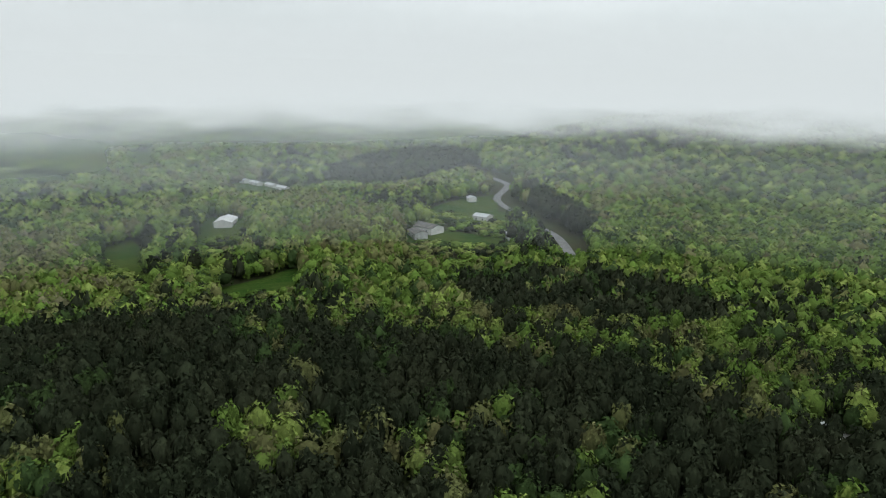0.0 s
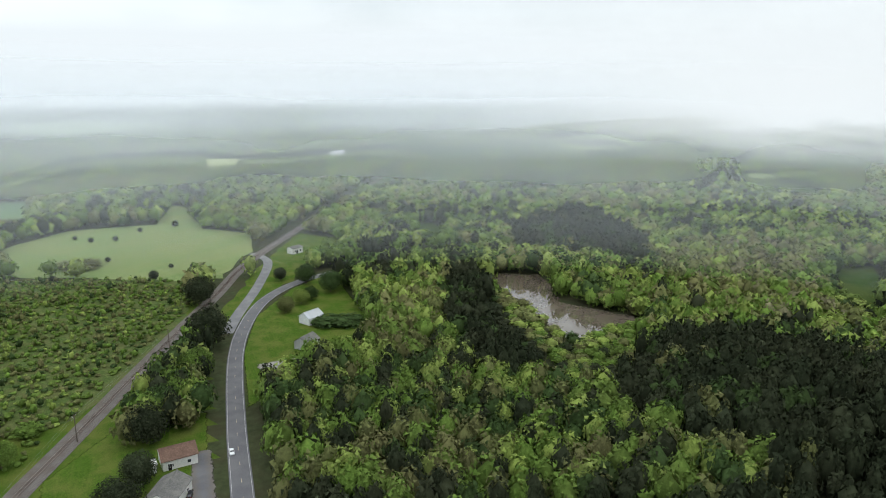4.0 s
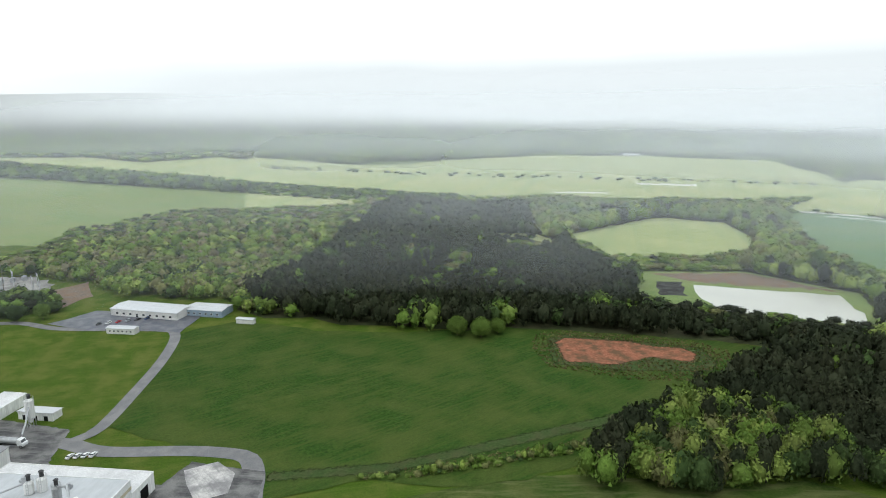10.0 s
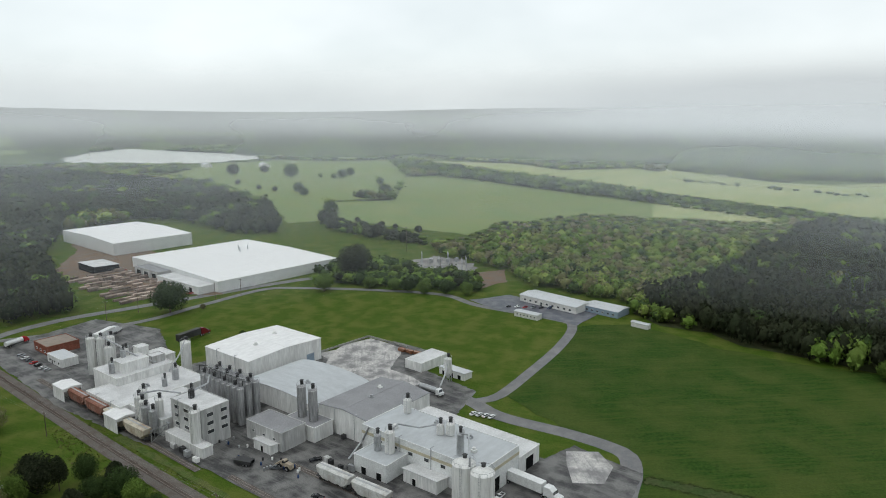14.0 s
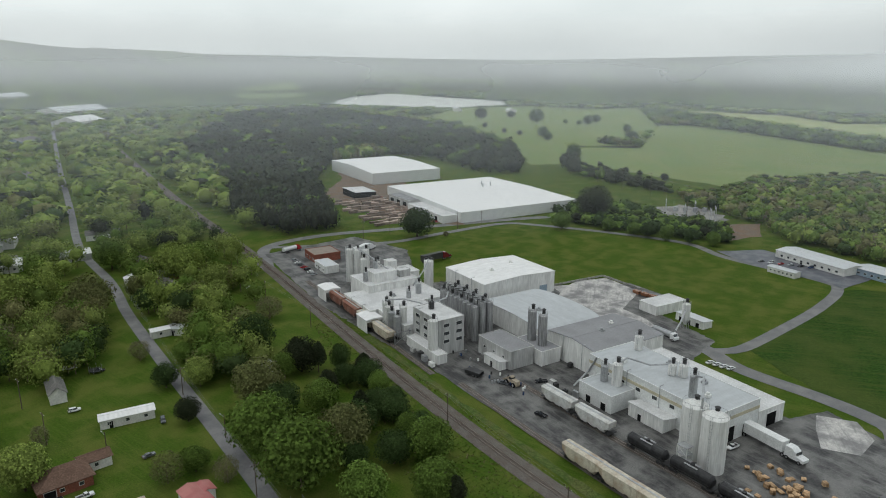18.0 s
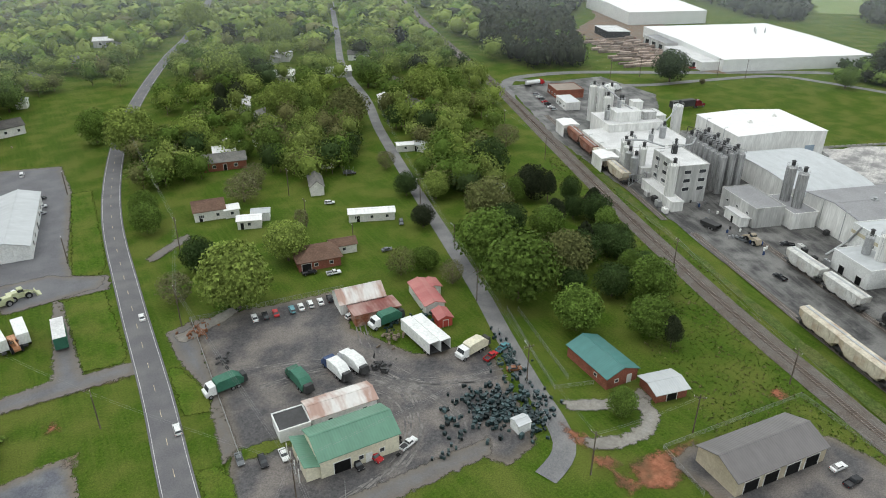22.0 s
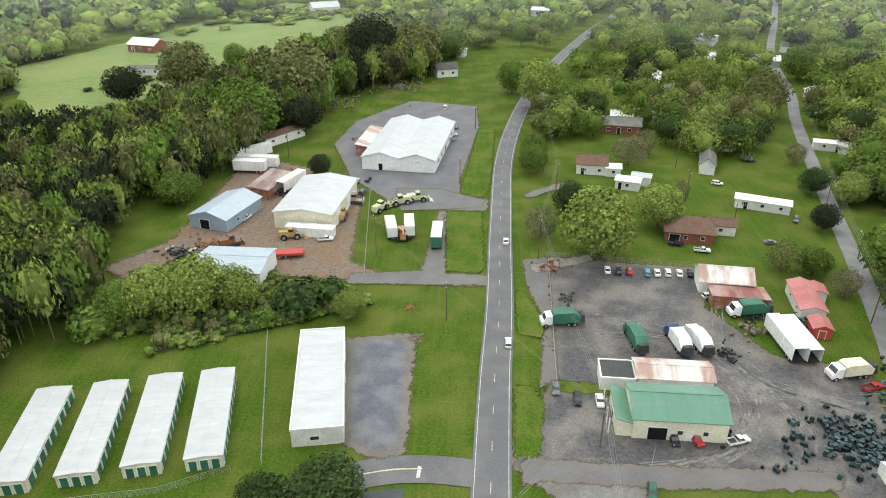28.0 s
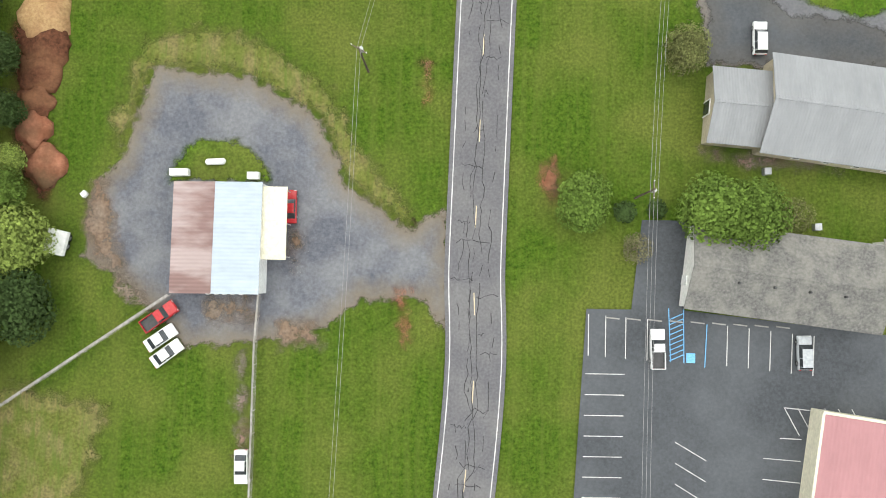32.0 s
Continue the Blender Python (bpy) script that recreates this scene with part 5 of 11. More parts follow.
def grow_woods():
    rng = np.random.default_rng(5)
    px, py, ps = [], [], []
    r = 110.0
    while r < 3200:
        size = 8.0 + max(0, min(r, 1500) - 420) * 0.011 + max(0, r - 1500) * 0.02
        n = int(2 * np.pi * r / (size * 0.86))
        a = (np.arange(n) + rng.uniform(-0.45, 0.45, n)) * 2 * np.pi / n
        rr = r + rng.uniform(-0.45, 0.45, n) * size
        px.append(rr * np.cos(a)), py.append(rr * np.sin(a)), ps.append(np.full(n, size))
        r += size * 0.8
    x, y, size = np.concatenate(px), np.concatenate(py), np.concatenate(ps)
    r = np.hypot(x, y)
    kind = base_growth(x, y)
    short = np.zeros(len(x), bool)
    for name, grow, surf, poly in ZONES:
        if name in ("clearing", "pond_e", "east_house_plot", "strip_field", "crop_field", "gravel_site", "lumber_yard", "pond_clearing", "pond", "round_field",
                    "round_field_b", "small_field", "plain", "far_field", "lake", "pasture_w"):
            for q in (1.03, 1.06, 1.1, 1.14) + ((1.18, 1.22, 1.27, 1.32) if name == "pond_e" else ()):
                short |= inside(poly, x * q, y * q)
        kind[inside(poly, x, y)] = grow
    for line, half in ((MAIN, 12), (SIDE, 9), (FORK, 9), (PLANT, 9), (LANE_A, 8), (MILL, 9), (TRACK, 12), (EAST, 15), (SITE, 6), (CROSS, 9)):
        kind[near_line(x, y, line, half)] = "N"
    kind[(kind == "M") & (x < -30) & (r < 330)] = "E"
    u = rng.uniform(0, 1, len(x))
    # the quarter behind the camera's sweep stays thin
    back = np.degrees(np.arctan2(x, y)) % 360
    kind[(back > 300) & (back < 323) & (r > 230) & (u > 0.3)] = "N"
    big = np.sin(x / 52 + 2) * np.cos(y / 41) + 0.7 * np.sin((x - y) / 74)
    clump = np.sin(x / 18 + 1.7 * np.sin(y / 27)) * np.cos(y / 15 + 1.3 * np.sin(x / 32))
    groups = {k: [] for k in LEAF}
    far = {k: [] for k in LEAF}
    garden = {k: [] for k in LEAF}
    edge = {k: [] for k in LEAF}
    close = {k: [] for k in LEAF}
    trunks = []
    share = {"M": (("pine", 0.07), ("deep", 0.19), ("green", 0.6), ("lime", 0.82), ("olive", 1.0)),
             "P": (("pine", 0.72), ("deep", 0.8), ("green", 0.93), ("olive", 1.0)),
             "D": (("deep", 0.5), ("green", 0.9), ("pine", 1.0)),
             "Y": (("green", 0.4), ("lime", 0.55), ("olive", 0.78), ("bare", 0.88), ("deep", 1.0)),
             "R": (("green", 0.3), ("lime", 0.84), ("olive", 0.93), ("deep", 0.98), ("pine", 1.0)),
             "T": (("pine", 0.3), ("olive", 0.55), ("lime", 0.7), ("green", 1.0)),
             "E": (("pine", 0.62), ("olive", 0.69), ("green", 0.82), ("lime", 1.0)),
             "H": (("deep", 0.6), ("pine", 1.0)),
             "X": (("pine", 0.66), ("deep", 0.8), ("olive", 0.87), ("green", 0.95), ("lime", 1.0)),
             "L": (("pine", 0.2), ("deep", 0.4), ("green", 0.7), ("olive", 0.86), ("lime", 1.0)),
             "O": (("green", 0.25), ("lime", 0.42), ("bare", 0.52), ("olive", 1.0)),
             "G": (("deep", 0.18), ("green", 0.78), ("lime", 0.9), ("olive", 1.0)),
             "S": (("green", 0.5), ("olive", 0.72), ("lime", 0.86), ("deep", 1.0)),
             "K": (("deep", 0.15), ("green", 0.5), ("lime", 0.8), ("olive", 1.0)),
             "B": (("green", 0.5), ("deep", 0.75), ("lime", 1.0))}
    zz = ground_z(x, y)
    for i in range(len(x)):
        k = kind[i]
        if k in "NSB" or (k == "R" and u[i] > (0.07 if r[i] < 400 else 0.17 if r[i] < 700 else 0.42)) or (k == "K" and u[i] > 0.42) or (k == "H" and u[i] > 0.3):
            continue
        v = rng.uniform()
        if k == "M":
            v = min(0.999, max(0.0, v + 0.22 * big[i]))
        if k in "EPX":
            v = min(0.999, 0.42 * v + 0.58 * (0.5 + 0.5 * clump[i]))
        leafkind = next(n for n, c in share[k] if v <= c)
        w = size[i] * rng.uniform(1.1, 1.75)
        h = rng.uniform(13, 20)
        if leafkind == "pine":
            w, h = w * 0.85, rng.uniform(15, 22)
        if k in "RK":
            w, h = (size[i] + 3) * rng.uniform(0.9, 1.9), rng.uniform(12, 21)
        if k == "D" and r[i] < 850:
            w, h = w * 0.9, rng.uniform(8, 13)
        if k == "H":
            w, h = w * 0.7, rng.uniform(5, 9)
        if k == "T":
            h = rng.uniform(16, 26)
        if k == "Y":
            w, h = w * 0.85, rng.uniform(9, 15)
        if size[i] > 16:
            h = rng.uniform(12, 19)
        if short[i]:
            w, h = w * 0.8, h * 0.34
        row = (x[i], y[i], zz[i] - 0.2, w, h, rng.uniform(0, 6.28), rng.integers(0, 4))
        (edge if k == "T" else garden if k in "RK" and r[i] < 640 else close if r[i] < 370 else groups if r[i] < 700 else far)[leafkind].append(row)
        if k in "TRK" and r[i] < 640:
            trunks.append(row)
    # young scrub: low bushes all over, a few taller and paler
    for name, grow, surf, poly in ZONES:
        if grow not in "SB":
            continue
        p = np.array(poly, float)
        lo, hi = p.min(0), p.max(0)
        q = rng.uniform(lo, hi, (int(np.prod(hi - lo) / (12.5 if grow == "S" else 4.2)), 2))
        q = q[inside(poly, q[:, 0], q[:, 1])]
        for line, half in ((TRACK, 8), (SITE, 5)):
            q = q[~near_line(q[:, 0], q[:, 1], line, half)]
        for a, b in q:
            v, tall = rng.uniform(), rng.uniform()
            leafkind = "green" if v < 0.46 else "olive" if v < 0.74 else "lime" if v < 0.86 else "deep"
            h = rng.uniform(1.4, 3.0) if tall < 0.86 else rng.uniform(3.5, 6.2)
            (far if grow == "S" else groups)[leafkind].append((a, b, -0.2, rng.uniform(1.9, 4.6) if tall < 0.86 else rng.uniform(2.5, 4.5), h, rng.uniform(0, 6.28), rng.integers(0, 4)))
    says = {"pine": "dense dark green pine wood", "green": "fresh green broadleaf wood in spring leaf", "lime": "yellow-green broadleaf wood in young leaf",
            "olive": "olive-brown broadleaf wood in bud", "deep": "deep green broadleaf wood", "bare": "thin budding wood"}
    for k in LEAF:
        for rows, n, lev, leaf, seed in ((groups[k], 46, 1, 0.125, 10), (close[k], 130, 1, 0.085, 110), (far[k], 12, 1, 0.17, 40), (garden[k], 480, 1, 0.042, 70), (edge[k], 260, 1, 0.07, 90)):
            if rows:
                tv = [crown("tall" if seed in (70, 90) and j % 2 else "pine" if k == "pine" and j == 3 else "round", seed + j + 7 * list(LEAF).index(k), n, lev, leaf) for j in range(4)]
                me = mesh_of("wood", *planted(tv, rows))
                me.materials.append(LEAF[k])
                tagged(new("wood", me), says[k], "wood", kind="stuff")
    s = Shape()
    for q in trunks:
        s.cyl(q[0], q[1], q[2], q[2] + q[4] * 0.6, 0.25, 0.14, 5)
    if trunks:
        solid("wood_trunks", s.mesh("wood_trunks", fix=False), BARK, "bare grey-brown trunks at the wood's edge", "wood", "stuff")


grow_woods()


def tufts(name, poly, count, seed, tall, m, label):
    """Rough clumps of grass and weeds strewn over a stretch of ground."""
    rng = np.random.default_rng(seed)
    poly = lay(poly)
    p = np.array(poly, float)
    lo, hi = p.min(0), p.max(0)
    q = rng.uniform(lo, hi, (count * 3, 2))
    q = q[inside(poly, q[:, 0], q[:, 1])][:count]
    for line, half in ((MAIN, 5.5), (SIDE, 4), (CROSS, 5), (TRACK, 4.5), (FORK, 4)):
        q = q[~near_line(q[:, 0], q[:, 1], line, half)]
    for zname, grow, surf, zp in ZONES:
        if surf and surf not in ("lawn", "meadow", "hay", "pasture", "brush", "scrub"):
            q = q[~inside(zp, q[:, 0], q[:, 1])]
    n = len(q)
    vs, fs = [], []
    for k in range(3):
        a = rng.uniform(0, 6.28, n)
        w = rng.uniform(0.15, 0.55, n) * tall
        h = rng.uniform(0.25, 0.6, n) * tall
        d = np.stack([np.cos(a), np.sin(a)], 1)
        c = q + rng.normal(0, 0.25 * tall, (n, 2))
        top = c + np.stack([-d[:, 1], d[:, 0]], 1) * w[:, None] * rng.uniform(-1.2, 1.2, (n, 1))
        z = np.full((n, 1), 0.05)
        t = np.stack([np.hstack([c - d * w[:, None], z]), np.hstack([c + d * w[:, None], z]), np.hstack([top, z + h[:, None]])], 1)
        vs.append(t.reshape(-1, 3))
    v = np.concatenate(vs)
    me = mesh_of(name, v, np.arange(len(v)).reshape(-1, 3))
    me.materials.append(m)
    tagged(new(name, me), label, "grass", kind="stuff")


TUFT_A = mat("weed_green", (0.05, 0.1, 0.016), (0.105, 0.165, 0.03), 2.0, (0.13, 0.14, 0.05), 8, 0.6, island=0.45)
TUFT_B = mat("weed_dry", (0.1, 0.115, 0.045), (0.165, 0.165, 0.07), 2.0, (0.2, 0.17, 0.09), 8, 0.6, island=0.4)
BANK = [(60, -140), (90, -70), (110, 0), (130, 60), (160, 140), (178, 190), (168, 196), (140, 150), (118, 110), (96, 60), (70, 20), (66, -60), (50, -140)]
tufts("grass_tufts", BANK, 14000, 1, 0.7, TUFT_A, "rough green grass and weeds on the railway bank")
DEAD = [(-40, 20), (-32, 22), (-24, 20.5), (-15, 14), (-11, 5), (-4, -2), (-4, -8), (-14, 0), (-20, 9), (-30, 13), (-40, 14), (-44, 8)]
TUFT_C = mat("weed_dead", (0.1, 0.08, 0.04), (0.16, 0.13, 0.07), 2.0, (0.12, 0.12, 0.04), 4, 0.6, island=0.4)
tufts("grass_tufts", DEAD, 5200, 7, 0.42, TUFT_C, "brown dead weeds along the edge of the lot")
tufts("grass_tufts", DEAD, 2600, 8, 0.45, TUFT_B, "dry yellow grass along the edge of the lot")
CLAYRIM = [(304, -113), (308, -128), (279, -180), (258, -190), (229, -164), (240, -127), (261, -103), (284, -105)]
tufts("grass_tufts", CLAYRIM, 1500, 11, 2.0, TUFT_C, "brown weeds and brush round the bare clay")
tufts("grass_tufts", CLAYRIM, 900, 12, 1.8, TUFT_A, "green weeds round the bare clay")
tufts("grass_tufts", [(196, -152), (202, -148), (188, -30), (182, -30)], 500, 13, 1.6, TUFT_C, "brown weeds along the field ditch")
tufts("grass_tufts", BANK, 5000, 2, 0.9, TUFT_B, "dry yellow grass tufts on the railway bank")
# ---- low mist over the far land, imitated by see-through shells ----


def mist_sheet(radius, low, high, thick, seed, name="mist"):
    m = bpy.data.materials.new(name)
    m.use_nodes = True
    n, l = m.node_tree.nodes, m.node_tree.links
    n.clear()
    o = n.new("ShaderNodeOutputMaterial")
    mx = n.new("ShaderNodeMixShader")
    tr = n.new("ShaderNodeBsdfTransparent")
    # Far haze is not lit: its brightness is emitted by the shell.
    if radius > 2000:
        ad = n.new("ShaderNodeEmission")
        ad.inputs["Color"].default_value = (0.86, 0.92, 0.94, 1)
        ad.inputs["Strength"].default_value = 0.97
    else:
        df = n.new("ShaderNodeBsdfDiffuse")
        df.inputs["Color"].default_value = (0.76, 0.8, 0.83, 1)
        # Normals forced up and down so the nearer haze shells look sky-bright.
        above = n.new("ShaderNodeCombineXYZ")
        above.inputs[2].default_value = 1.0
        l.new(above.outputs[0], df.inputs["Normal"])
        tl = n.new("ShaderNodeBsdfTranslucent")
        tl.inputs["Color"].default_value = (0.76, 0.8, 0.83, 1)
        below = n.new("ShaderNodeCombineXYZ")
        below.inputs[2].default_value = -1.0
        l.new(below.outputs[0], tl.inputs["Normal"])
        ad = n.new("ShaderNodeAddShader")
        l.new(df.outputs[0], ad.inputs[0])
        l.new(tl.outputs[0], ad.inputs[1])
    co = n.new("ShaderNodeTexCoord").outputs["Object"]
    sp = n.new("ShaderNodeSeparateXYZ")
    l.new(co, sp.inputs[0])
    mp = n.new("ShaderNodeMapping")
    mp.inputs["Scale"].default_value = (1 / (radius * 0.35), 1 / (radius * 0.35), 1 / 400)
    mp.inputs["Location"].default_value = (seed, seed * 2, 0)
    l.new(co, mp.inputs[0])
    no = n.new("ShaderNodeTexNoise")
    no.inputs["Scale"].default_value, no.inputs["Detail"].default_value = 1.0, 6
    l.new(mp.outputs[0], no.inputs["Vector"])
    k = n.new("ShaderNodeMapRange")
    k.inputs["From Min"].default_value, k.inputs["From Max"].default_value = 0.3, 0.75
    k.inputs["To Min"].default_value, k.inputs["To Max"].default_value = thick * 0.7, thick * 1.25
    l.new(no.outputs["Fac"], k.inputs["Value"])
    # Haze is made denser towards the south.
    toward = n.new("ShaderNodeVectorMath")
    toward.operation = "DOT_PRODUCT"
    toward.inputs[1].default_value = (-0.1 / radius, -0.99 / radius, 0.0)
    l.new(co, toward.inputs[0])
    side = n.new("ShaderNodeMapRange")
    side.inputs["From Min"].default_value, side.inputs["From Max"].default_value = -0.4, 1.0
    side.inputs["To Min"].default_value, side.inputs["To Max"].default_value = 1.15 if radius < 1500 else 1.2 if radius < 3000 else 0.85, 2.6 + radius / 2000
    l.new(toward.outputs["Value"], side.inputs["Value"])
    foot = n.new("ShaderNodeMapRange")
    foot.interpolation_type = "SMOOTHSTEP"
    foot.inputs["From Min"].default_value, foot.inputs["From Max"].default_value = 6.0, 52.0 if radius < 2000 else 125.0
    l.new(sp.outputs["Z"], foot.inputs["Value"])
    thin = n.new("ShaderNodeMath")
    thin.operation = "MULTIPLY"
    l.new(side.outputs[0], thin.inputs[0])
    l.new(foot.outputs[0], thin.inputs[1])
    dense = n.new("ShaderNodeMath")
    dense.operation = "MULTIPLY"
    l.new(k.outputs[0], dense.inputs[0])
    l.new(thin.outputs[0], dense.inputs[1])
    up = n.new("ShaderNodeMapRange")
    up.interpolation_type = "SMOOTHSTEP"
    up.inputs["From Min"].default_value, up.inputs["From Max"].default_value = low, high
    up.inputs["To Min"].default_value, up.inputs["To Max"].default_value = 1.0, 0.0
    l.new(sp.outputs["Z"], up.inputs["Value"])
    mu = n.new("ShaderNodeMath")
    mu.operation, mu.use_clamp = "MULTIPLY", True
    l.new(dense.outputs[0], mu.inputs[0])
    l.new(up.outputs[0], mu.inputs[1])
    l.new(mu.outputs[0], mx.inputs[0])
    l.new(tr.outputs[0], mx.inputs[1])
    l.new(ad.outputs[0], mx.inputs[2])
    l.new(mx.outputs[0], o.inputs["Surface"])
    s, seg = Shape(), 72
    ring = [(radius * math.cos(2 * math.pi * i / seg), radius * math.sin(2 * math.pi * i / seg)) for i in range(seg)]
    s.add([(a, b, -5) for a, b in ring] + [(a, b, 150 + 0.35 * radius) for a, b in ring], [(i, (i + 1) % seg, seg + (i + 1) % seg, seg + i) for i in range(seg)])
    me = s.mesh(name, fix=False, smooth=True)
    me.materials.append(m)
    tagged(new(name, me), "see-through shell imitating pale valley mist, glowing when far out", "mist", kind="structure")


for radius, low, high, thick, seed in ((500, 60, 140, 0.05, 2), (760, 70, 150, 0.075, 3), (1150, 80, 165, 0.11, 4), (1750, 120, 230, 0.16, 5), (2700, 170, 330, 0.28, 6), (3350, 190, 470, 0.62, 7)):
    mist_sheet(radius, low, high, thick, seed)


def cloud_bank(radius, low, high, a0, a1, seed):
    """Low cloud that rests on the far hills: a shell seen from inside, its bright grey emitted."""
    m = bpy.data.materials.new("cloud_bank")
    m.use_nodes = True
    n, l = m.node_tree.nodes, m.node_tree.links
    n.clear()
    o = n.new("ShaderNodeOutputMaterial")
    mx = n.new("ShaderNodeMixShader")
    tr = n.new("ShaderNodeBsdfTransparent")
    # The cloud's skylit brightness is put in as its own glow.
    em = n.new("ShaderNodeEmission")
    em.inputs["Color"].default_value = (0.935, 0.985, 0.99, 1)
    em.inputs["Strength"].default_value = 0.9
    co = n.new("ShaderNodeTexCoord").outputs["Object"]
    sp = n.new("ShaderNodeSeparateXYZ")
    l.new(co, sp.inputs[0])
    mp = n.new("ShaderNodeMapping")
    mp.inputs["Scale"].default_value = (6 / radius, 6 / radius, 1 / 30)
    mp.inputs["Location"].default_value = (seed, seed, seed)
    l.new(co, mp.inputs[0])
    no = n.new("ShaderNodeTexNoise")
    no.inputs["Scale"].default_value, no.inputs["Detail"].default_value = 1.0, 7
    no.inputs["Roughness"].default_value = 0.55
    l.new(mp.outputs[0], no.inputs["Vector"])
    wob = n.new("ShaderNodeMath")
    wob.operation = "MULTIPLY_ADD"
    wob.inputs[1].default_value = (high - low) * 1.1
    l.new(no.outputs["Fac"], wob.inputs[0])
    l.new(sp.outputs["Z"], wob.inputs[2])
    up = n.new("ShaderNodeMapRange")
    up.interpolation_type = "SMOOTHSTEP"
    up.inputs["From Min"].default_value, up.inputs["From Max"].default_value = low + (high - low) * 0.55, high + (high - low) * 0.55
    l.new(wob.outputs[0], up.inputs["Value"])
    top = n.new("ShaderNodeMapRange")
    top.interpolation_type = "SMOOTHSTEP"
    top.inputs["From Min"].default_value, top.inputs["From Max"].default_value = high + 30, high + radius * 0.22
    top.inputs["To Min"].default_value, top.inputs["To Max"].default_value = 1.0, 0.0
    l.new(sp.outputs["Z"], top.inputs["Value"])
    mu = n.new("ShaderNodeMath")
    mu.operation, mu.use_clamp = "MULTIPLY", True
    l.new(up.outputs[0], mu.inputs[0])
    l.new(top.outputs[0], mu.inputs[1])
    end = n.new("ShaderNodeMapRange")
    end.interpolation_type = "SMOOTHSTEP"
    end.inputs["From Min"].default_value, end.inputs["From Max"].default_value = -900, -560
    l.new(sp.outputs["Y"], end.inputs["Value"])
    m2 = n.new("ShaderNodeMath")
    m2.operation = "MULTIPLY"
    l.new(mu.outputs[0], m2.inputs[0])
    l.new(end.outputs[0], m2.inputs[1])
    l.new(m2.outputs[0], mx.inputs[0])
    l.new(tr.outputs[0], mx.inputs[1])
    l.new(em.outputs[0], mx.inputs[2])
    l.new(mx.outputs[0], o.inputs["Surface"])
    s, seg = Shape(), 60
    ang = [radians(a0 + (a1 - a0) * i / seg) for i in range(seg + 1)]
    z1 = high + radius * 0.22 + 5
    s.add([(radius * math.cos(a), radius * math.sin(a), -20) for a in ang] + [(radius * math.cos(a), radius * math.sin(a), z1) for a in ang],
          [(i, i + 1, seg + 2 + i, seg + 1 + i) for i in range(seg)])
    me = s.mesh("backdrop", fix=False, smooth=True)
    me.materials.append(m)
    tagged(new("backdrop", me), "glowing shell for the low grey-white cloud on the far hills", "cloud", kind="structure")


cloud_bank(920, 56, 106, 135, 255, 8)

# ---- kit of building, vehicle and plant kinds ----


def paint(name, c, rough=0.5, metal=0.0, dirt=0.25, size=0.8, size3=3.0, vary=0.0, bump=0.05):
    return mat(name, tuple(k * 0.93 for k in c), tuple(min(0.95, k * 1.04) for k in c), size, tuple(k * 0.68 for k in c), size3, dirt * 2,
               rough=rough, metal=metal, bump=bump, vary=vary)


def ribbed(name, c, pitch=0.4, axis="x", rough=0.45, metal=0.0, stain=None, amount=0.5, bump=0.5):
    """Profiled sheet metal: ribs every pitch metres along the given local axis, with streaks."""
    if name in MATS:
        return MATS[name]
    m = mat(name, tuple(k * 0.9 for k in c), tuple(min(0.92, k * 1.05) for k in c), 1.6, stain or tuple(k * 0.7 for k in c), 2.6, amount, rough=rough,
            metal=metal, bump=0.0, grain=0.03, stretch=(1, 0.35, 0.35) if axis == "x" else (0.35, 1, 0.35))
    n, l = m.node_tree.nodes, m.node_tree.links
    co = n.new("ShaderNodeTexCoord").outputs["Object"]
    w = n.new("ShaderNodeTexWave")
    w.bands_direction = axis.upper()
    w.inputs["Scale"].default_value = 1.0 / pitch / 3.18
    l.new(co, w.inputs["Vector"])
    bp = n.new("ShaderNodeBump")
    bp.inputs["Strength"].default_value, bp.inputs["Distance"].default_value = bump, 0.06
    l.new(w.outputs["Fac"], bp.inputs["Height"])
    l.new(bp.outputs[0], n["Principled BSDF"].inputs["Normal"])
    return m


W_WHITE = paint("white_metal_wall", (0.74, 0.75, 0.74), dirt=0.15)
W_DUST = mat("dusty_white_wall", (0.68, 0.68, 0.66), (0.84, 0.84, 0.82), 1.5, (0.5, 0.49, 0.47), 2.6, 0.35, rough=0.8, bump=0.05, stretch=(0.9, 0.9, 0.14), detail=8)
W_GREY = mat("grey_metal_wall", (0.42, 0.42, 0.41), (0.58, 0.58, 0.57), 1.5, (0.26, 0.26, 0.25), 2.4, 0.6, rough=0.7, bump=0.05, stretch=(0.9, 0.9, 0.14), detail=8)
W_CREAM = paint("cream_metal_wall", (0.68, 0.64, 0.5), dirt=0.15)
W_BLUE = paint("blue_grey_wall", (0.3, 0.38, 0.46), dirt=0.2)
W_TAN = paint("tan_siding", (0.46, 0.4, 0.3), rough=0.8)
W_STONE = paint("stone_siding", (0.42, 0.38, 0.31), rough=0.85, dirt=0.3)
W_BRICK = mat("red_brick_wall", (0.2, 0.065, 0.045), (0.32, 0.13, 0.09), 0.3, (0.16, 0.07, 0.05), 2, 0.5)
W_SIDING = paint("white_siding", (0.7, 0.69, 0.66), rough=0.7, dirt=0.2)
W_RUST = mat("rusted_sheet", (0.16, 0.055, 0.03), (0.33, 0.13, 0.07), 0.7, (0.5, 0.44, 0.4), 2.0, 0.5, rough=0.8)
W_RED = paint("red_painted_metal", (0.45, 0.07, 0.055), rough=0.6, dirt=0.2)
W_GREEN = paint("green_painted_metal", (0.04, 0.15, 0.1), rough=0.5, dirt=0.25)
W_WOOD = mat("grey_wood", (0.12, 0.095, 0.07), (0.24, 0.2, 0.16), 0.5, bump=0.4)
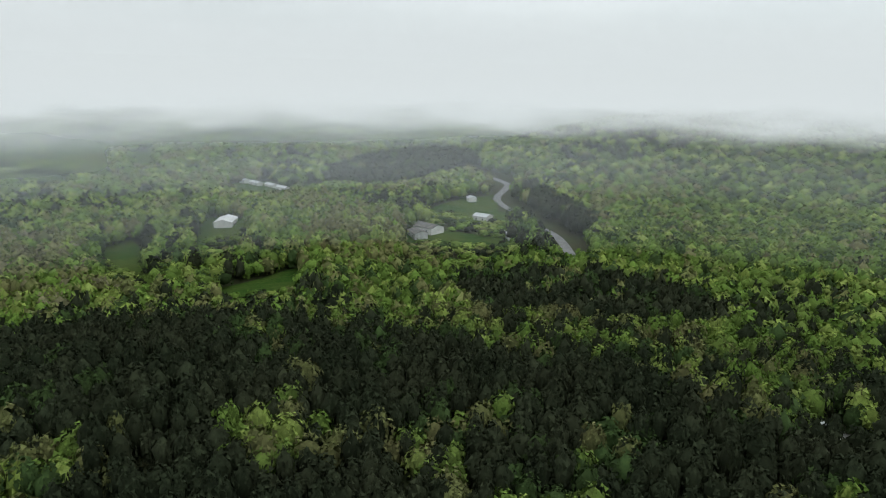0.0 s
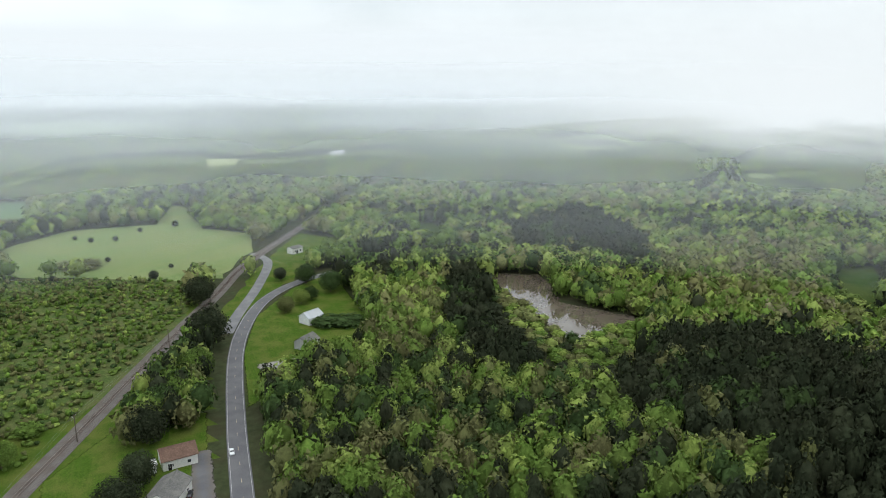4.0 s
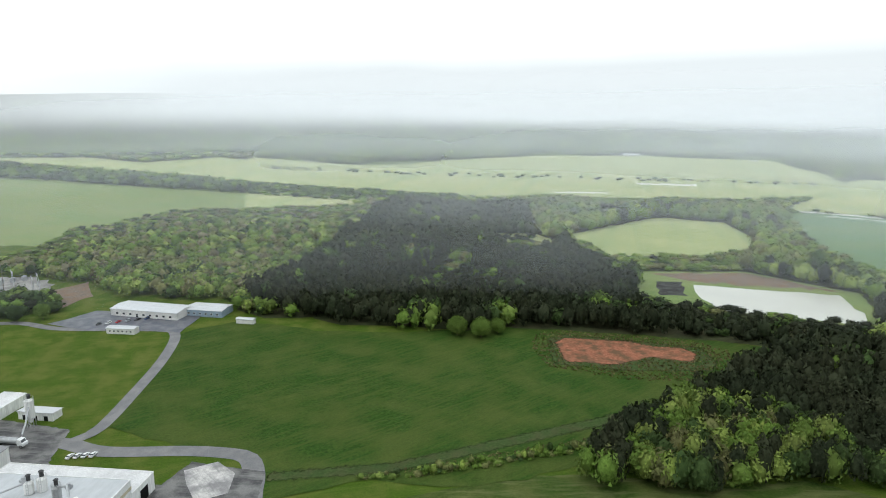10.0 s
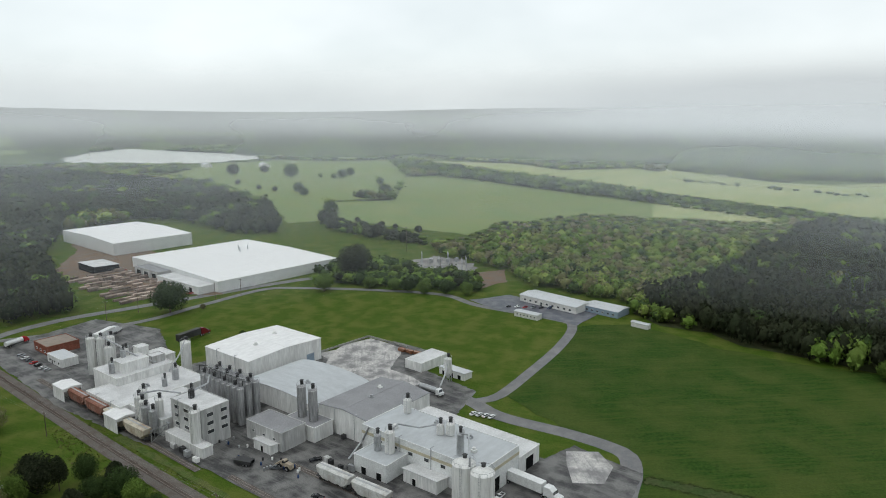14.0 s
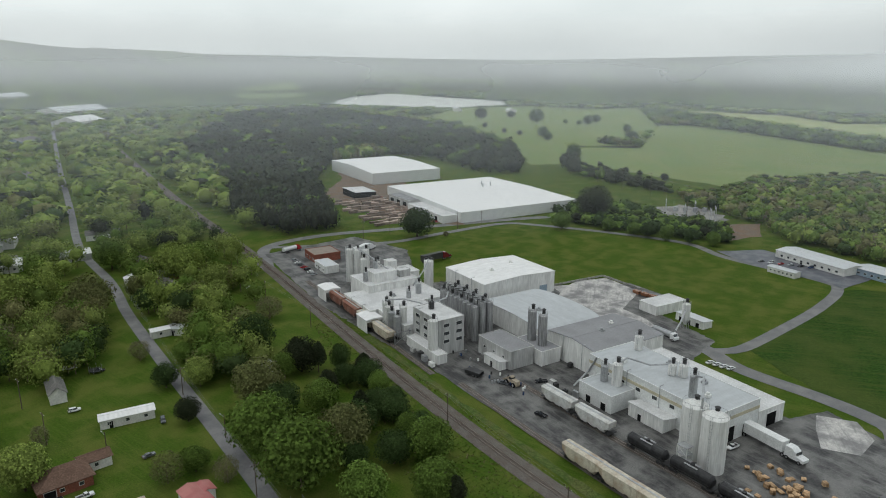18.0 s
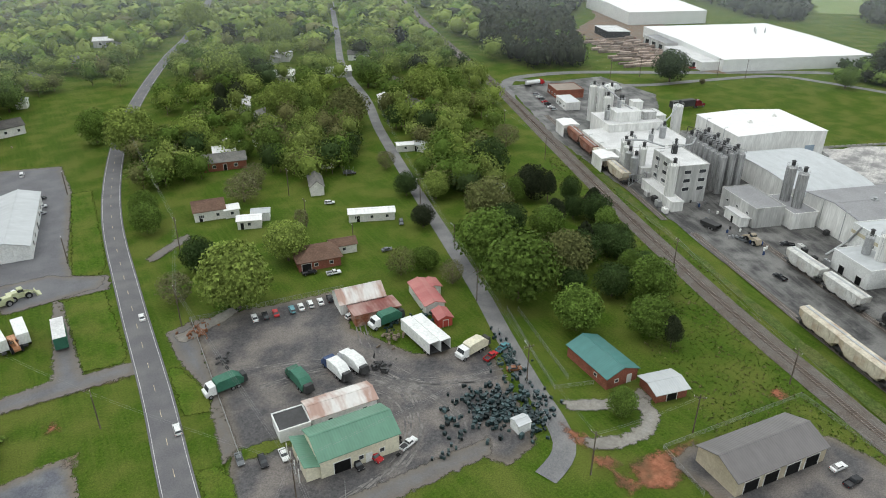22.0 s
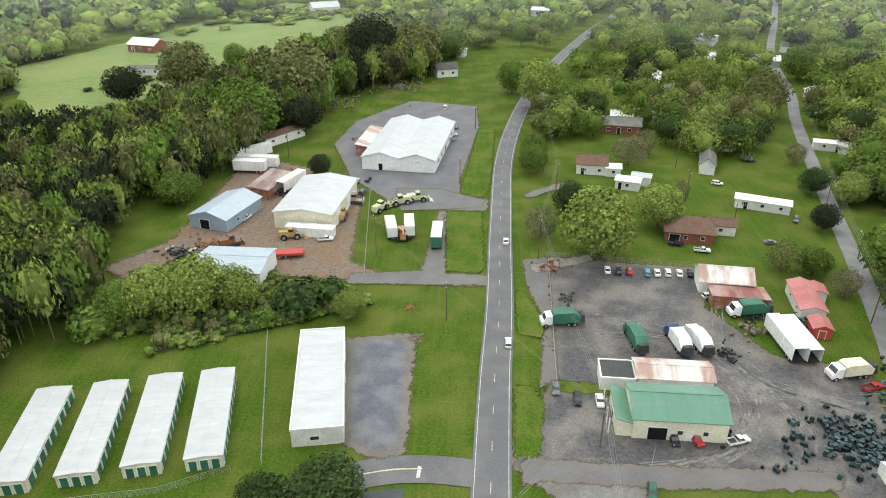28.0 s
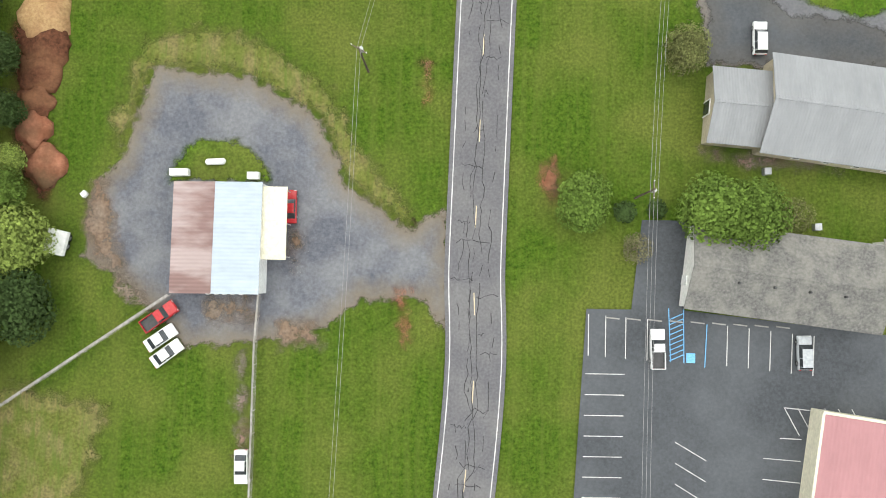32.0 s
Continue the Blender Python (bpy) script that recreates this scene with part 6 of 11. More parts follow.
R_WHITE = ribbed("white_metal_roof", (0.53, 0.545, 0.56), 0.6, "y", amount=0.12)
R_WHITEX = ribbed("white_sheet_roof", (0.47, 0.49, 0.505), 0.5, "x", amount=0.2)
R_ICE = ribbed("pale_blue_roof", (0.38, 0.44, 0.5), 0.5, "y", amount=0.15)
R_STORE = ribbed("grey_white_roof", (0.44, 0.455, 0.465), 1.0, "x", amount=0.06)
R_DUST = ribbed("dusty_white_roof", (0.8, 0.795, 0.79), 1.2, "x", rough=0.8, amount=0.18, bump=0.8)
R_GREY = paint("grey_felt_roof", (0.27, 0.27, 0.28), rough=0.8, dirt=0.2, size3=6)
R_PALE = paint("pale_grey_roof", (0.64, 0.64, 0.64), rough=0.8, dirt=0.25, size3=6)
R_CHURCH = ribbed("grey_standing_seam_roof", (0.25, 0.257, 0.268), 0.35, "x", amount=0.15)
R_GREEN = ribbed("green_metal_roof", (0.12, 0.25, 0.18), 0.5, "x", amount=0.2)
R_TEAL = ribbed("teal_metal_roof", (0.07, 0.2, 0.19), 0.5, "x", amount=0.2)
R_RED = ribbed("red_metal_roof", (0.4, 0.13, 0.125), 0.5, "x", stain=(0.5, 0.25, 0.22), amount=0.4)
R_RUSTR = ribbed("rusted_red_roof", (0.2, 0.06, 0.05), 0.8, "x", stain=(0.42, 0.3, 0.27), amount=0.7)
R_PINK = ribbed("faded_red_roof", (0.38, 0.185, 0.195), 0.4, "x", amount=0.15)
R_BLUE = ribbed("blue_grey_roof", (0.45, 0.53, 0.6), 0.5, "x", amount=0.15)
R_RUSTW = ribbed("rusty_white_roof", (0.66, 0.64, 0.62), 0.8, "x", stain=(0.3, 0.13, 0.08), amount=0.75)
R_MAROON = ribbed("worn_maroon_roof", (0.2, 0.12, 0.11), 0.5, "y", stain=(0.45, 0.38, 0.37), amount=0.55)
R_BROWNM = ribbed("dull_grey_metal_roof", (0.165, 0.155, 0.155), 0.5, "x", amount=0.2)
R_SHINGLE = mat("grey_shingle", (0.1, 0.1, 0.095), (0.185, 0.18, 0.17), 0.35, (0.23, 0.22, 0.2), 2.5, 0.6, bump=0.5)
R_SHINGLED = mat("dark_shingle", (0.07, 0.068, 0.066), (0.12, 0.115, 0.11), 0.35, (0.15, 0.14, 0.13), 2, 0.5, bump=0.5)
R_BROWN = mat("brown_shingle", (0.12, 0.075, 0.055), (0.2, 0.13, 0.1), 0.35, (0.11, 0.07, 0.055), 2, 0.5, bump=0.5)
GLASS = mat("window_glass", (0.03, 0.035, 0.04), (0.05, 0.055, 0.06), 2, rough=0.08, spec=0.7, bump=0.0)
# Near-black for doors, and for the shade inside openings that are not cut out.
DARK = mat("door_and_shade_black", (0.012, 0.012, 0.013), (0.02, 0.02, 0.02), 1, rough=0.9)
TRIM = paint("white_trim", (0.72, 0.72, 0.7))
STEEL = paint("galvanised_steel", (0.45, 0.46, 0.47), rough=0.45, metal=0.5, dirt=0.3)
STAINED = mat("stained_silo_steel", (0.2, 0.2, 0.205), (0.66, 0.66, 0.66), 1.4, (0.06, 0.06, 0.06), 2, 0.75, rough=0.5, metal=0.3, stretch=(1.2, 1.2, 0.12))
SILO_W = mat("white_silo_paint", (0.68, 0.68, 0.66), (0.82, 0.82, 0.8), 2.5, (0.42, 0.41, 0.39), 3.5, 0.5, rough=0.6, stretch=(1.2, 1.2, 0.12))
IRON = paint("dark_iron", (0.07, 0.07, 0.072), rough=0.6, metal=0.4)
TYRE = mat("tyre_rubber", (0.015, 0.015, 0.016), (0.03, 0.03, 0.03), 0.2, rough=0.9)
RIM = paint("wheel_rim", (0.4, 0.4, 0.41), rough=0.35, metal=0.7)
LAMP_R = paint("red_lamp", (0.4, 0.02, 0.02), rough=0.2)
LAMP_W = paint("clear_lamp", (0.6, 0.6, 0.58), rough=0.15)
CAR = {k: paint("car_" + k, c, rough=0.25, dirt=0.1) for k, c in {
    "white": (0.75, 0.76, 0.76), "black": (0.025, 0.026, 0.03), "silver": (0.38, 0.4, 0.42), "grey": (0.13, 0.14, 0.15), "red": (0.42, 0.03, 0.035),
    "blue": (0.04, 0.07, 0.16), "green": (0.03, 0.11, 0.07), "tan": (0.4, 0.34, 0.26), "teal": (0.12, 0.3, 0.34), "yellow": (0.45, 0.31, 0.13),
    "orange": (0.48, 0.24, 0.13), "lime": (0.52, 0.54, 0.34), "rust": (0.22, 0.1, 0.055), "maroon": (0.16, 0.02, 0.025)}.items()}
WOODPOLE = mat("pole_wood", (0.09, 0.07, 0.055), (0.17, 0.14, 0.115), 0.6, stretch=(1, 1, 0.15))
WIRE = paint("wire", (0.3, 0.3, 0.3), rough=0.6, metal=0.4)
TIMBER_OLD = mat("weathered_timber", (0.16, 0.115, 0.095), (0.36, 0.28, 0.235), 0.5, (0.36, 0.33, 0.3), 3, 0.5, island=0.5, vary=0.4)
TIMBER = mat("stacked_timber", (0.32, 0.2, 0.11), (0.52, 0.36, 0.22), 0.4, island=0.35, vary=0.25)
BIN = mat("bin_plastic", (0.012, 0.03, 0.03), (0.03, 0.055, 0.055), 0.5, rough=0.4, vary=0.6)
BIN_MIX = mat("mixed_bin_plastic", (0.014, 0.032, 0.034), (0.045, 0.07, 0.075), 0.5, rough=0.4, island=0.7)
BINLID = mat("bin_lid_plastic", (0.02, 0.035, 0.04), (0.06, 0.08, 0.09), 0.5, rough=0.4, vary=0.7)
W_PALE = mat("weathered_wood", (0.24, 0.225, 0.205), (0.38, 0.365, 0.345), 0.5, (0.16, 0.145, 0.125), 3, 0.5, bump=0.4)
FENCE = paint("fence_steel", (0.3, 0.31, 0.31), rough=0.5, metal=0.5)
FLOWER = mat("white_blossom", (0.6, 0.6, 0.55), (0.8, 0.8, 0.76), 0.3, island=0.2)
YBUSH = mat("yellow_shrub", (0.5, 0.4, 0.05), (0.65, 0.52, 0.1), 0.3, island=0.3)

_window = {}


def window(parent, x, y, z, w, h, rz, frame_mat=None):
    """A framed window standing proud of a wall; local x runs along the wall, -y is outside."""
    key = (round(w, 2), round(h, 2))
    if key not in _window:
        s = Shape()
        for dx, dz, sx, sz in ((0, 0, w, 0.08), (0, h - 0.08, w, 0.08), (-w / 2 + 0.04, 0.08, 0.08, h - 0.16), (w / 2 - 0.04, 0.08, 0.08, h - 0.16)):
            s.box(dx, -0.04, dz, sx, 0.1, sz)
        f = s.mesh("window")
        f.materials.append(frame_mat or TRIM)
        g = Shape().box(0, -0.02, 0.08, w - 0.16, 0.05, h - 0.16).mesh("pane")
        g.materials.append(GLASS)
        _window[key] = (f, g)
    f, g = _window[key]
    o = part("window", f, TRIM, parent)
    o.matrix_basis = pose(x, y, z, 0, 0, rz)
    part("pane", g, GLASS, o)
    return o


def door(parent, x, y, z, w, h, rz, m=None, name="door", label=""):
    s = Shape().box(0, -0.03, 0, w, 0.08, h)
    o = part(name, s, m or DARK, parent, label)
    o.matrix_basis = pose(x, y, z, 0, 0, rz)
    k = Shape()
    k.box(-w / 2 - 0.06, -0.05, 0, 0.12, 0.14, h + 0.1)
    k.box(w / 2 + 0.06, -0.05, 0, 0.12, 0.14, h + 0.1)
    k.box(0, -0.05, h, w, 0.14, 0.1)
    part("door_frame", k, TRIM, o)
    return o


def on_wall(L, W, side, along):
    """Place and turn for something on the wall called s, n, e or w of a building L by W."""
    return {"s": (along, -W / 2, 0), "n": (along, W / 2, 180), "e": (L / 2, along, 90), "w": (-L / 2, along, -90)}[side]


def house(name, x, y, rz, L, W, h, rise, walls, roof, label, category="building", form="gable", over=0.35, wins=(), doors=(), group="", z=0.0, thick=0.14):
    """A building with its ridge along local x: walls, two roof slopes, windows and doors."""
    t = thing(name, x, y, rz, label, category, group, z)
    if form in ("gable", "multi"):
        n = 2 if form == "multi" else 1
        prof = [(-W / 2, 0), (W / 2, 0)]
        w1 = W / n
        for k in range(n):
            c = W / 2 - w1 * k
            prof += [(c, h), (c - w1 / 2, h + rise)]
        prof.append((-W / 2, h))
        part("wall", Shape().prism(prof, -L / 2, L / 2), walls, t)
        for k in range(n):
            c = -W / 2 + w1 * (k + 0.5)
            for sgn in (-1, 1):
                e = w1 / 2 + (over if (k == (0 if sgn < 0 else n - 1)) else 0.0)
                drop = rise * e / (w1 / 2)
                p = [(c, h + rise + 0.02), (c + sgn * e, h + rise - drop + 0.02), (c + sgn * e, h + rise - drop + 0.02 + thick), (c, h + rise + 0.02 + thick)]
                part("roof_slope", Shape().prism(p, -L / 2 - over, L / 2 + over), roof, t)
            part("ridge_cap", Shape().box(0, c, h + rise + thick, L + 2 * over, 0.35, 0.06), roof, t)
    elif form == "hip":
        part("wall", Shape().box(0, 0, 0, L, W, h), walls, t)
        a, b, r = L / 2 + over, W / 2 + over, max(0.3, L / 2 - W / 2)
        s = Shape().add([(-a, -b, h), (a, -b, h), (a, b, h), (-a, b, h), (-r, 0, h + rise), (r, 0, h + rise), (-a, -b, h - 0.15), (a, -b, h - 0.15), (a, b, h - 0.15), (-a, b, h - 0.15)],
                        [(0, 1, 5, 4), (1, 2, 5), (2, 3, 4, 5), (3, 0, 4), (0, 6, 7, 1), (1, 7, 8, 2), (2, 8, 9, 3), (3, 9, 6, 0), (9, 8, 7, 6)])
        part("roof", s, roof, t)
    elif form == "arch":
        k = 12
        pts = [(W / 2 * math.cos(math.pi * i / k), h + rise * math.sin(math.pi * i / k)) for i in range(k + 1)]
        part("wall", Shape().prism([(-W / 2, 0), (W / 2, 0)] + pts[1:-1] + [(-W / 2, h)], -L / 2, L / 2), walls, t)
        outer = [(a * 1.015, b + 0.05) for a, b in pts]
        inner = [(a, b + 0.01) for a, b in pts][::-1]
        part("roof", Shape().prism(outer + inner, -L / 2 - 0.3, L / 2 + 0.3), roof, t)
    elif form == "shed":
        part("wall", Shape().prism([(-W / 2, 0), (W / 2, 0), (W / 2, h + rise), (-W / 2, h)], -L / 2, L / 2), walls, t)
        e = over
        k = rise / W
        part("roof", Shape().prism([(-W / 2 - e, h - k * e + 0.02), (W / 2 + e, h + rise + k * e + 0.02), (W / 2 + e, h + rise + k * e + thick), (-W / 2 - e, h - k * e + thick)], -L / 2 - e, L / 2 + e), roof, t)
    else:  # flat with a low rim
        part("wall", Shape().box(0, 0, 0, L, W, h), walls, t)
        part("roof", Shape().box(0, 0, h + 0.004, L - 0.3, W - 0.3, 0.12), roof, t)
        s = Shape()
        for bx, by, sx, sy in ((0, -W / 2, L + 0.12, 0.25), (0, W / 2, L + 0.12, 0.25), (-L / 2, 0, 0.25, W - 0.26), (L / 2, 0, 0.25, W - 0.26)):
            s.box(bx, by, h - 0.1, sx, sy, 0.38)
        part("parapet", s, walls, t)
    for side, along, zz, w, hh in wins:
        px, py, r = on_wall(L, W, side, along)
        window(t, px, py, zz, w, hh, r)
    for d in doors:
        side, along, w, hh = d[:4]
        px, py, r = on_wall(L, W, side, along)
        door(t, px, py, 0.02, w, hh, r, d[4] if len(d) > 4 else None)
    return t


# ---- vehicles ----
_veh = {}


def hull(profile, width, nose=0.86):
    """Body pushed across its width, drawn in towards the top."""
    s = Shape()
    n = len(profile)
    zmax = max(b for a, b in profile)
    rows = []
    for k, f in ((-0.5, 0.94), (-0.46, 1.0), (0.46, 1.0), (0.5, 0.94)):
        rows.append([(a * (1 if abs(k) < 0.48 else 0.985), k * width * (1 - (1 - nose) * max(0, (b - 0.9)) / max(0.1, zmax - 0.9) if zmax > 0.95 else 1), b * (1 if abs(k) < 0.48 else 0.97) + (0 if abs(k) < 0.48 else 0.02)) for a, b in profile])
    v = [p for r in rows for p in r]
    f = []
    for j in range(3):
        for i in range(n):
            f.append((j * n + i, j * n + (i + 1) % n, (j + 1) * n + (i + 1) % n, (j + 1) * n + i))
    f += [tuple(range(n - 1, -1, -1)), tuple(range(3 * n, 4 * n))]
    return s.add(v, f)


def wheels(t, xs, track, r=0.34, w=0.24):
    key = (r, w)
    if key not in _veh:
        a = Shape().tube((0, -w / 2, 0), (0, w / 2, 0), r, 14).mesh("wheel", smooth=False)
        a.materials.append(TYRE)
        b = Shape().tube((0, -w / 2 - 0.015, 0), (0, w / 2 + 0.015, 0), r * 0.58, 10).mesh("rim")
        b.materials.append(RIM)
        _veh[key] = (a, b)
    a, b = _veh[key]
    for x in xs:
        for sy in (-1, 1):
            o = part("wheel", a, TYRE, t)
            o.matrix_basis = pose(x, sy * (track / 2 - w / 2), r)
            part("rim", b, RIM, o)


def car(kind, colour, x, y, rz, label="", group="", z=0.05, name=None):
    """sedan, suv, pickup or van; local x is forward."""
    nm = name or {"sedan": "car", "suv": "car", "pickup": "pickup_truck", "van": "van"}[kind]
    t = thing(nm, x, y, rz, label or f"{colour} {kind} parked on the lot", "car" if kind != "pickup" else "pickup", group, z, real=True)
    key = (kind, colour)
    if key not in _veh:
        if kind == "sedan":
            L, W = 4.7, 1.8
            body = [(-2.35, 0.28), (2.3, 0.28), (2.35, 0.55), (2.2, 0.74), (1.0, 0.9), (-1.5, 0.95), (-2.3, 0.88), (-2.38, 0.6)]
            cab = [(1.05, 0.86), (0.35, 1.36), (-0.95, 1.4), (-1.75, 0.92)]
        elif kind == "suv":
            L, W = 4.7, 1.88
            body = [(-2.3, 0.35), (2.3, 0.35), (2.35, 0.7), (2.2, 0.92), (1.1, 1.02), (-2.25, 1.05), (-2.36, 0.7)]
            cab = [(1.15, 1.0), (0.55, 1.62), (-1.9, 1.66), (-2.25, 1.02)]
        elif kind == "van":
            L, W = 5.4, 2.0
            body = [(-2.7, 0.35), (2.6, 0.35), (2.7, 0.8), (2.4, 1.1), (1.6, 1.25), (-2.68, 1.25)]
            cab = [(1.75, 1.2), (1.0, 2.0), (-2.6, 2.05), (-2.68, 1.22)]
        else:
            L, W = 5.5, 1.95
            body = [(-2.75, 0.45), (2.65, 0.45), (2.75, 0.8), (2.6, 1.05), (1.3, 1.12), (-0.45, 1.12), (-0.45, 0.72), (-2.7, 0.72), (-2.78, 0.6)]
            cab = [(1.3, 1.08), (0.75, 1.72), (-0.25, 1.75), (-0.45, 1.1)]
        b = hull(body, W).mesh("body")
        b.materials.append(CAR[colour])
        top = max(q[1] for q in cab)
        gl = Shape()
        low = min(q[1] for q in cab)
        xs = [q[0] for q in cab]
        gl.add([(cab[0][0], -W * 0.46, cab[0][1]), (cab[0][0], W * 0.46, cab[0][1]), (cab[3][0], W * 0.46, cab[3][1]), (cab[3][0], -W * 0.46, cab[3][1]),
                (cab[1][0], -W * 0.37, top - 0.05), (cab[1][0], W * 0.37, top - 0.05), (cab[2][0], W * 0.37, top - 0.05), (cab[2][0], -W * 0.37, top - 0.05)],
               [(0, 1, 5, 4), (1, 2, 6, 5), (2, 3, 7, 6), (3, 0, 4, 7), (4, 5, 6, 7)])
        gl = gl.mesh("glasshouse")
        gl.materials.append(GLASS)
        rf = Shape()
        rf.add([(cab[1][0] + 0.04, -W * 0.375, top - 0.06), (cab[1][0] + 0.04, W * 0.375, top - 0.06), (cab[2][0] - 0.04, W * 0.375, top - 0.06), (cab[2][0] - 0.04, -W * 0.375, top - 0.06),
                (cab[1][0] - 0.05, -W * 0.33, top), (cab[1][0] - 0.05, W * 0.33, top), (cab[2][0] + 0.05, W * 0.33, top), (cab[2][0] + 0.05, -W * 0.33, top)],
               [(0, 1, 5, 4), (1, 2, 6, 5), (2, 3, 7, 6), (3, 0, 4, 7), (4, 5, 6, 7)])
        for px in ((cab[1][0] + cab[2][0]) / 2, cab[2][0] * 0.98):
            for sy in (-1, 1):
                rf.tube((px, sy * W * 0.375, top - 0.05), (px, sy * W * 0.462, low + 0.02), 0.045, 4)
        rf = rf.mesh("roof")
        rf.materials.append(CAR[colour])
        hl = Shape().box(body[2][0] - 0.12, 0.68, body[2][1] + 0.0, 0.16, 0.36, 0.14).mesh("headlight")
        hl.materials.append(LAMP_W)
        tl = Shape().box(-L / 2 + 0.02, 0.72, 0.66, 0.12, 0.26, 0.16).mesh("tail_light")
        tl.materials.append(LAMP_R)
        bed = None
        if kind == "pickup":
            s = Shape()
            s.box(-1.6, -0.93, 0.72, 2.25, 0.09, 0.4).box(-1.6, 0.93, 0.72, 2.25, 0.09, 0.4).box(-2.72, 0, 0.72, 0.08, 1.95, 0.4)
            bed = s.mesh("bed_side")
            bed.materials.append(CAR[colour])
            fl = Shape().box(-1.6, 0, 0.722, 2.15, 1.75, 0.02).mesh("bed_floor")
            fl.materials.append(IRON)
            bed = (bed, fl)
        _veh[key] = (b, gl, rf, hl, tl, bed, L, W)
    b, gl, rf, hl, tl, bed, L, W = _veh[key]
    part("body", b, None, t)
    part("glasshouse", gl, None, t)
    part("roof", rf, None, t)
    for sy in (0, -1.38):
        part("headlight", hl, None, t).location = (0, sy, 0)
        part("tail_light", tl, None, t).location = (0, sy * 1.04, 0)
    if bed:
        part("bed_side", bed[0], None, t)
        part("bed_floor", bed[1], None, t)
    wheels(t, (-L * 0.31, L * 0.31), W, 0.33 if kind == "sedan" else 0.38)
    return t


def lorry(x, y, rz, body, colour="white", cargo=None, label="", name="lorry", z=0.05):
    """Road lorry: box, tank or refuse body behind a cab."""
    t = thing(name, x, y, rz, label, "lorry", "", z)
    L = {"box": 7.5, "tank": 8.0, "refuse": 5.6}[body]
    cc = CAR[colour]
    part("chassis", Shape().box(-L / 2 + 1.0, 0, 0.6, L + 2.2, 0.9, 0.3), IRON, t)
    part("cab", Shape().prism([(1.0, 0.7), (3.2, 0.7), (3.25, 1.6), (2.7, 1.75), (2.3, 2.7), (1.0, 2.8)], -1.15, 1.15, "y"), cc, t)
    part("windscreen", Shape().add([(2.72, -1.0, 1.8), (2.72, 1.0, 1.8), (2.34, 0.95, 2.62), (2.34, -0.95, 2.62), (2.6, -1.0, 1.78), (2.6, 1.0, 1.78), (2.25, 0.95, 2.6), (2.25, -0.95, 2.6)],
                                    [(0, 1, 2, 3), (7, 6, 5, 4), (0, 4, 5, 1), (1, 5, 6, 2), (2, 6, 7, 3), (3, 7, 4, 0)]), GLASS, t)
    cm = cargo or cc
    if body == "box":
        part("cargo_box", Shape().box(-L / 2 + 0.7, 0, 0.95, L, 2.4, 2.5), cm, t)
    elif body == "tank":
        part("tank", Shape().tube((0.6, 0, 1.9), (-L + 0.8, 0, 1.9), 1.0, 16), cm, t, smooth=False)
        part("walkway", Shape().box(-L / 2 + 0.6, 0, 2.85, L * 0.7, 0.5, 0.12), STEEL, t)
    else:
        part("refuse_body", Shape().prism([(-L + 0.9, 1.0), (0.8, 0.95), (0.8, 3.0), (0.2, 3.3), (-L + 2.2, 3.3), (-L + 0.7, 2.2)], -1.2, 1.2, "y"), cm, t)
        part("hopper", Shape().box(-L + 0.4, 0, 0.9, 1.1, 2.2, 1.7, 0, 0.8), IRON, t)
    wheels(t, (2.3, -L + 2.0, -L + 3.2), 2.4, 0.5, 0.3)
    return t


def semi(x, y, rz, cab="white", box=None, length=13.5, label="", z=0.05):
    t = thing("articulated_lorry", x, y, rz, label, "lorry", "", z)
    part("trailer_box", Shape().box(-length / 2, 0, 1.1, length, 2.55, 2.75), box or W_WHITE, t)
    part("trailer_frame", Shape().box(-length / 2, 0, 0.75, length * 0.95, 1.0, 0.34), IRON, t)
    part("cab", Shape().prism([(0.5, 0.7), (5.6, 0.7), (5.7, 1.5), (3.9, 1.75), (3.4, 2.7), (2.4, 3.4), (0.6, 3.4)], -1.15, 1.15, "y"), CAR[cab], t)
    part("windscreen", Shape().box(3.75, 0, 1.9, 0.2, 2.0, 0.75), GLASS, t)
    wheels(t, (4.6, 1.3, 0.1, -length + 1.4, -length + 2.6), 2.5, 0.5, 0.32)
    return t


def trailer_box(x, y, rz, length, m, label, z=0.05, roof=None, h=2.7, open_end=True):
    t = thing("box_trailer", x, y, rz, label, "trailer", "", z)
    s = Shape()
    s.box(0, -1.26, 0.9, length, 0.06, h).box(0, 1.26, 0.9, length, 0.06, h).box(length / 2 - 0.03, 0, 0.9, 0.06, 2.46, h)
    part("side", s, m, t)
    part("roof", Shape().box(0, 0, 0.9 + h, length, 2.58, 0.08), roof or m, t)
    part("deck", Shape().box(0, 0, 0.78, length, 2.58, 0.12), IRON, t)
    if not open_end:
        part("rear_door", Shape().box(-length / 2 + 0.03, 0, 0.9, 0.06, 2.46, h), m, t)
    wheels(t, (-length / 2 + 1.3, -length / 2 + 2.4), 2.4, 0.48, 0.3)
    return t


def rail_wheels(t, L):
    for bx in (-L / 2 + 1.9, L / 2 - 1.9):
        b = part("bogie", Shape().box(bx, -0.8, 0.3, 2.4, 0.16, 0.4).box(bx, 0.8, 0.3, 2.4, 0.16, 0.4).box(bx, 0, 0.35, 0.5, 1.6, 0.35), IRON, t)
        for dx in (-0.85, 0.85):
            for sy in (-0.72, 0.72):
                part("wheel", Shape().tube((bx + dx, sy - 0.06, 0.42), (bx + dx, sy + 0.06, 0.42), 0.42, 12), IRON, b)


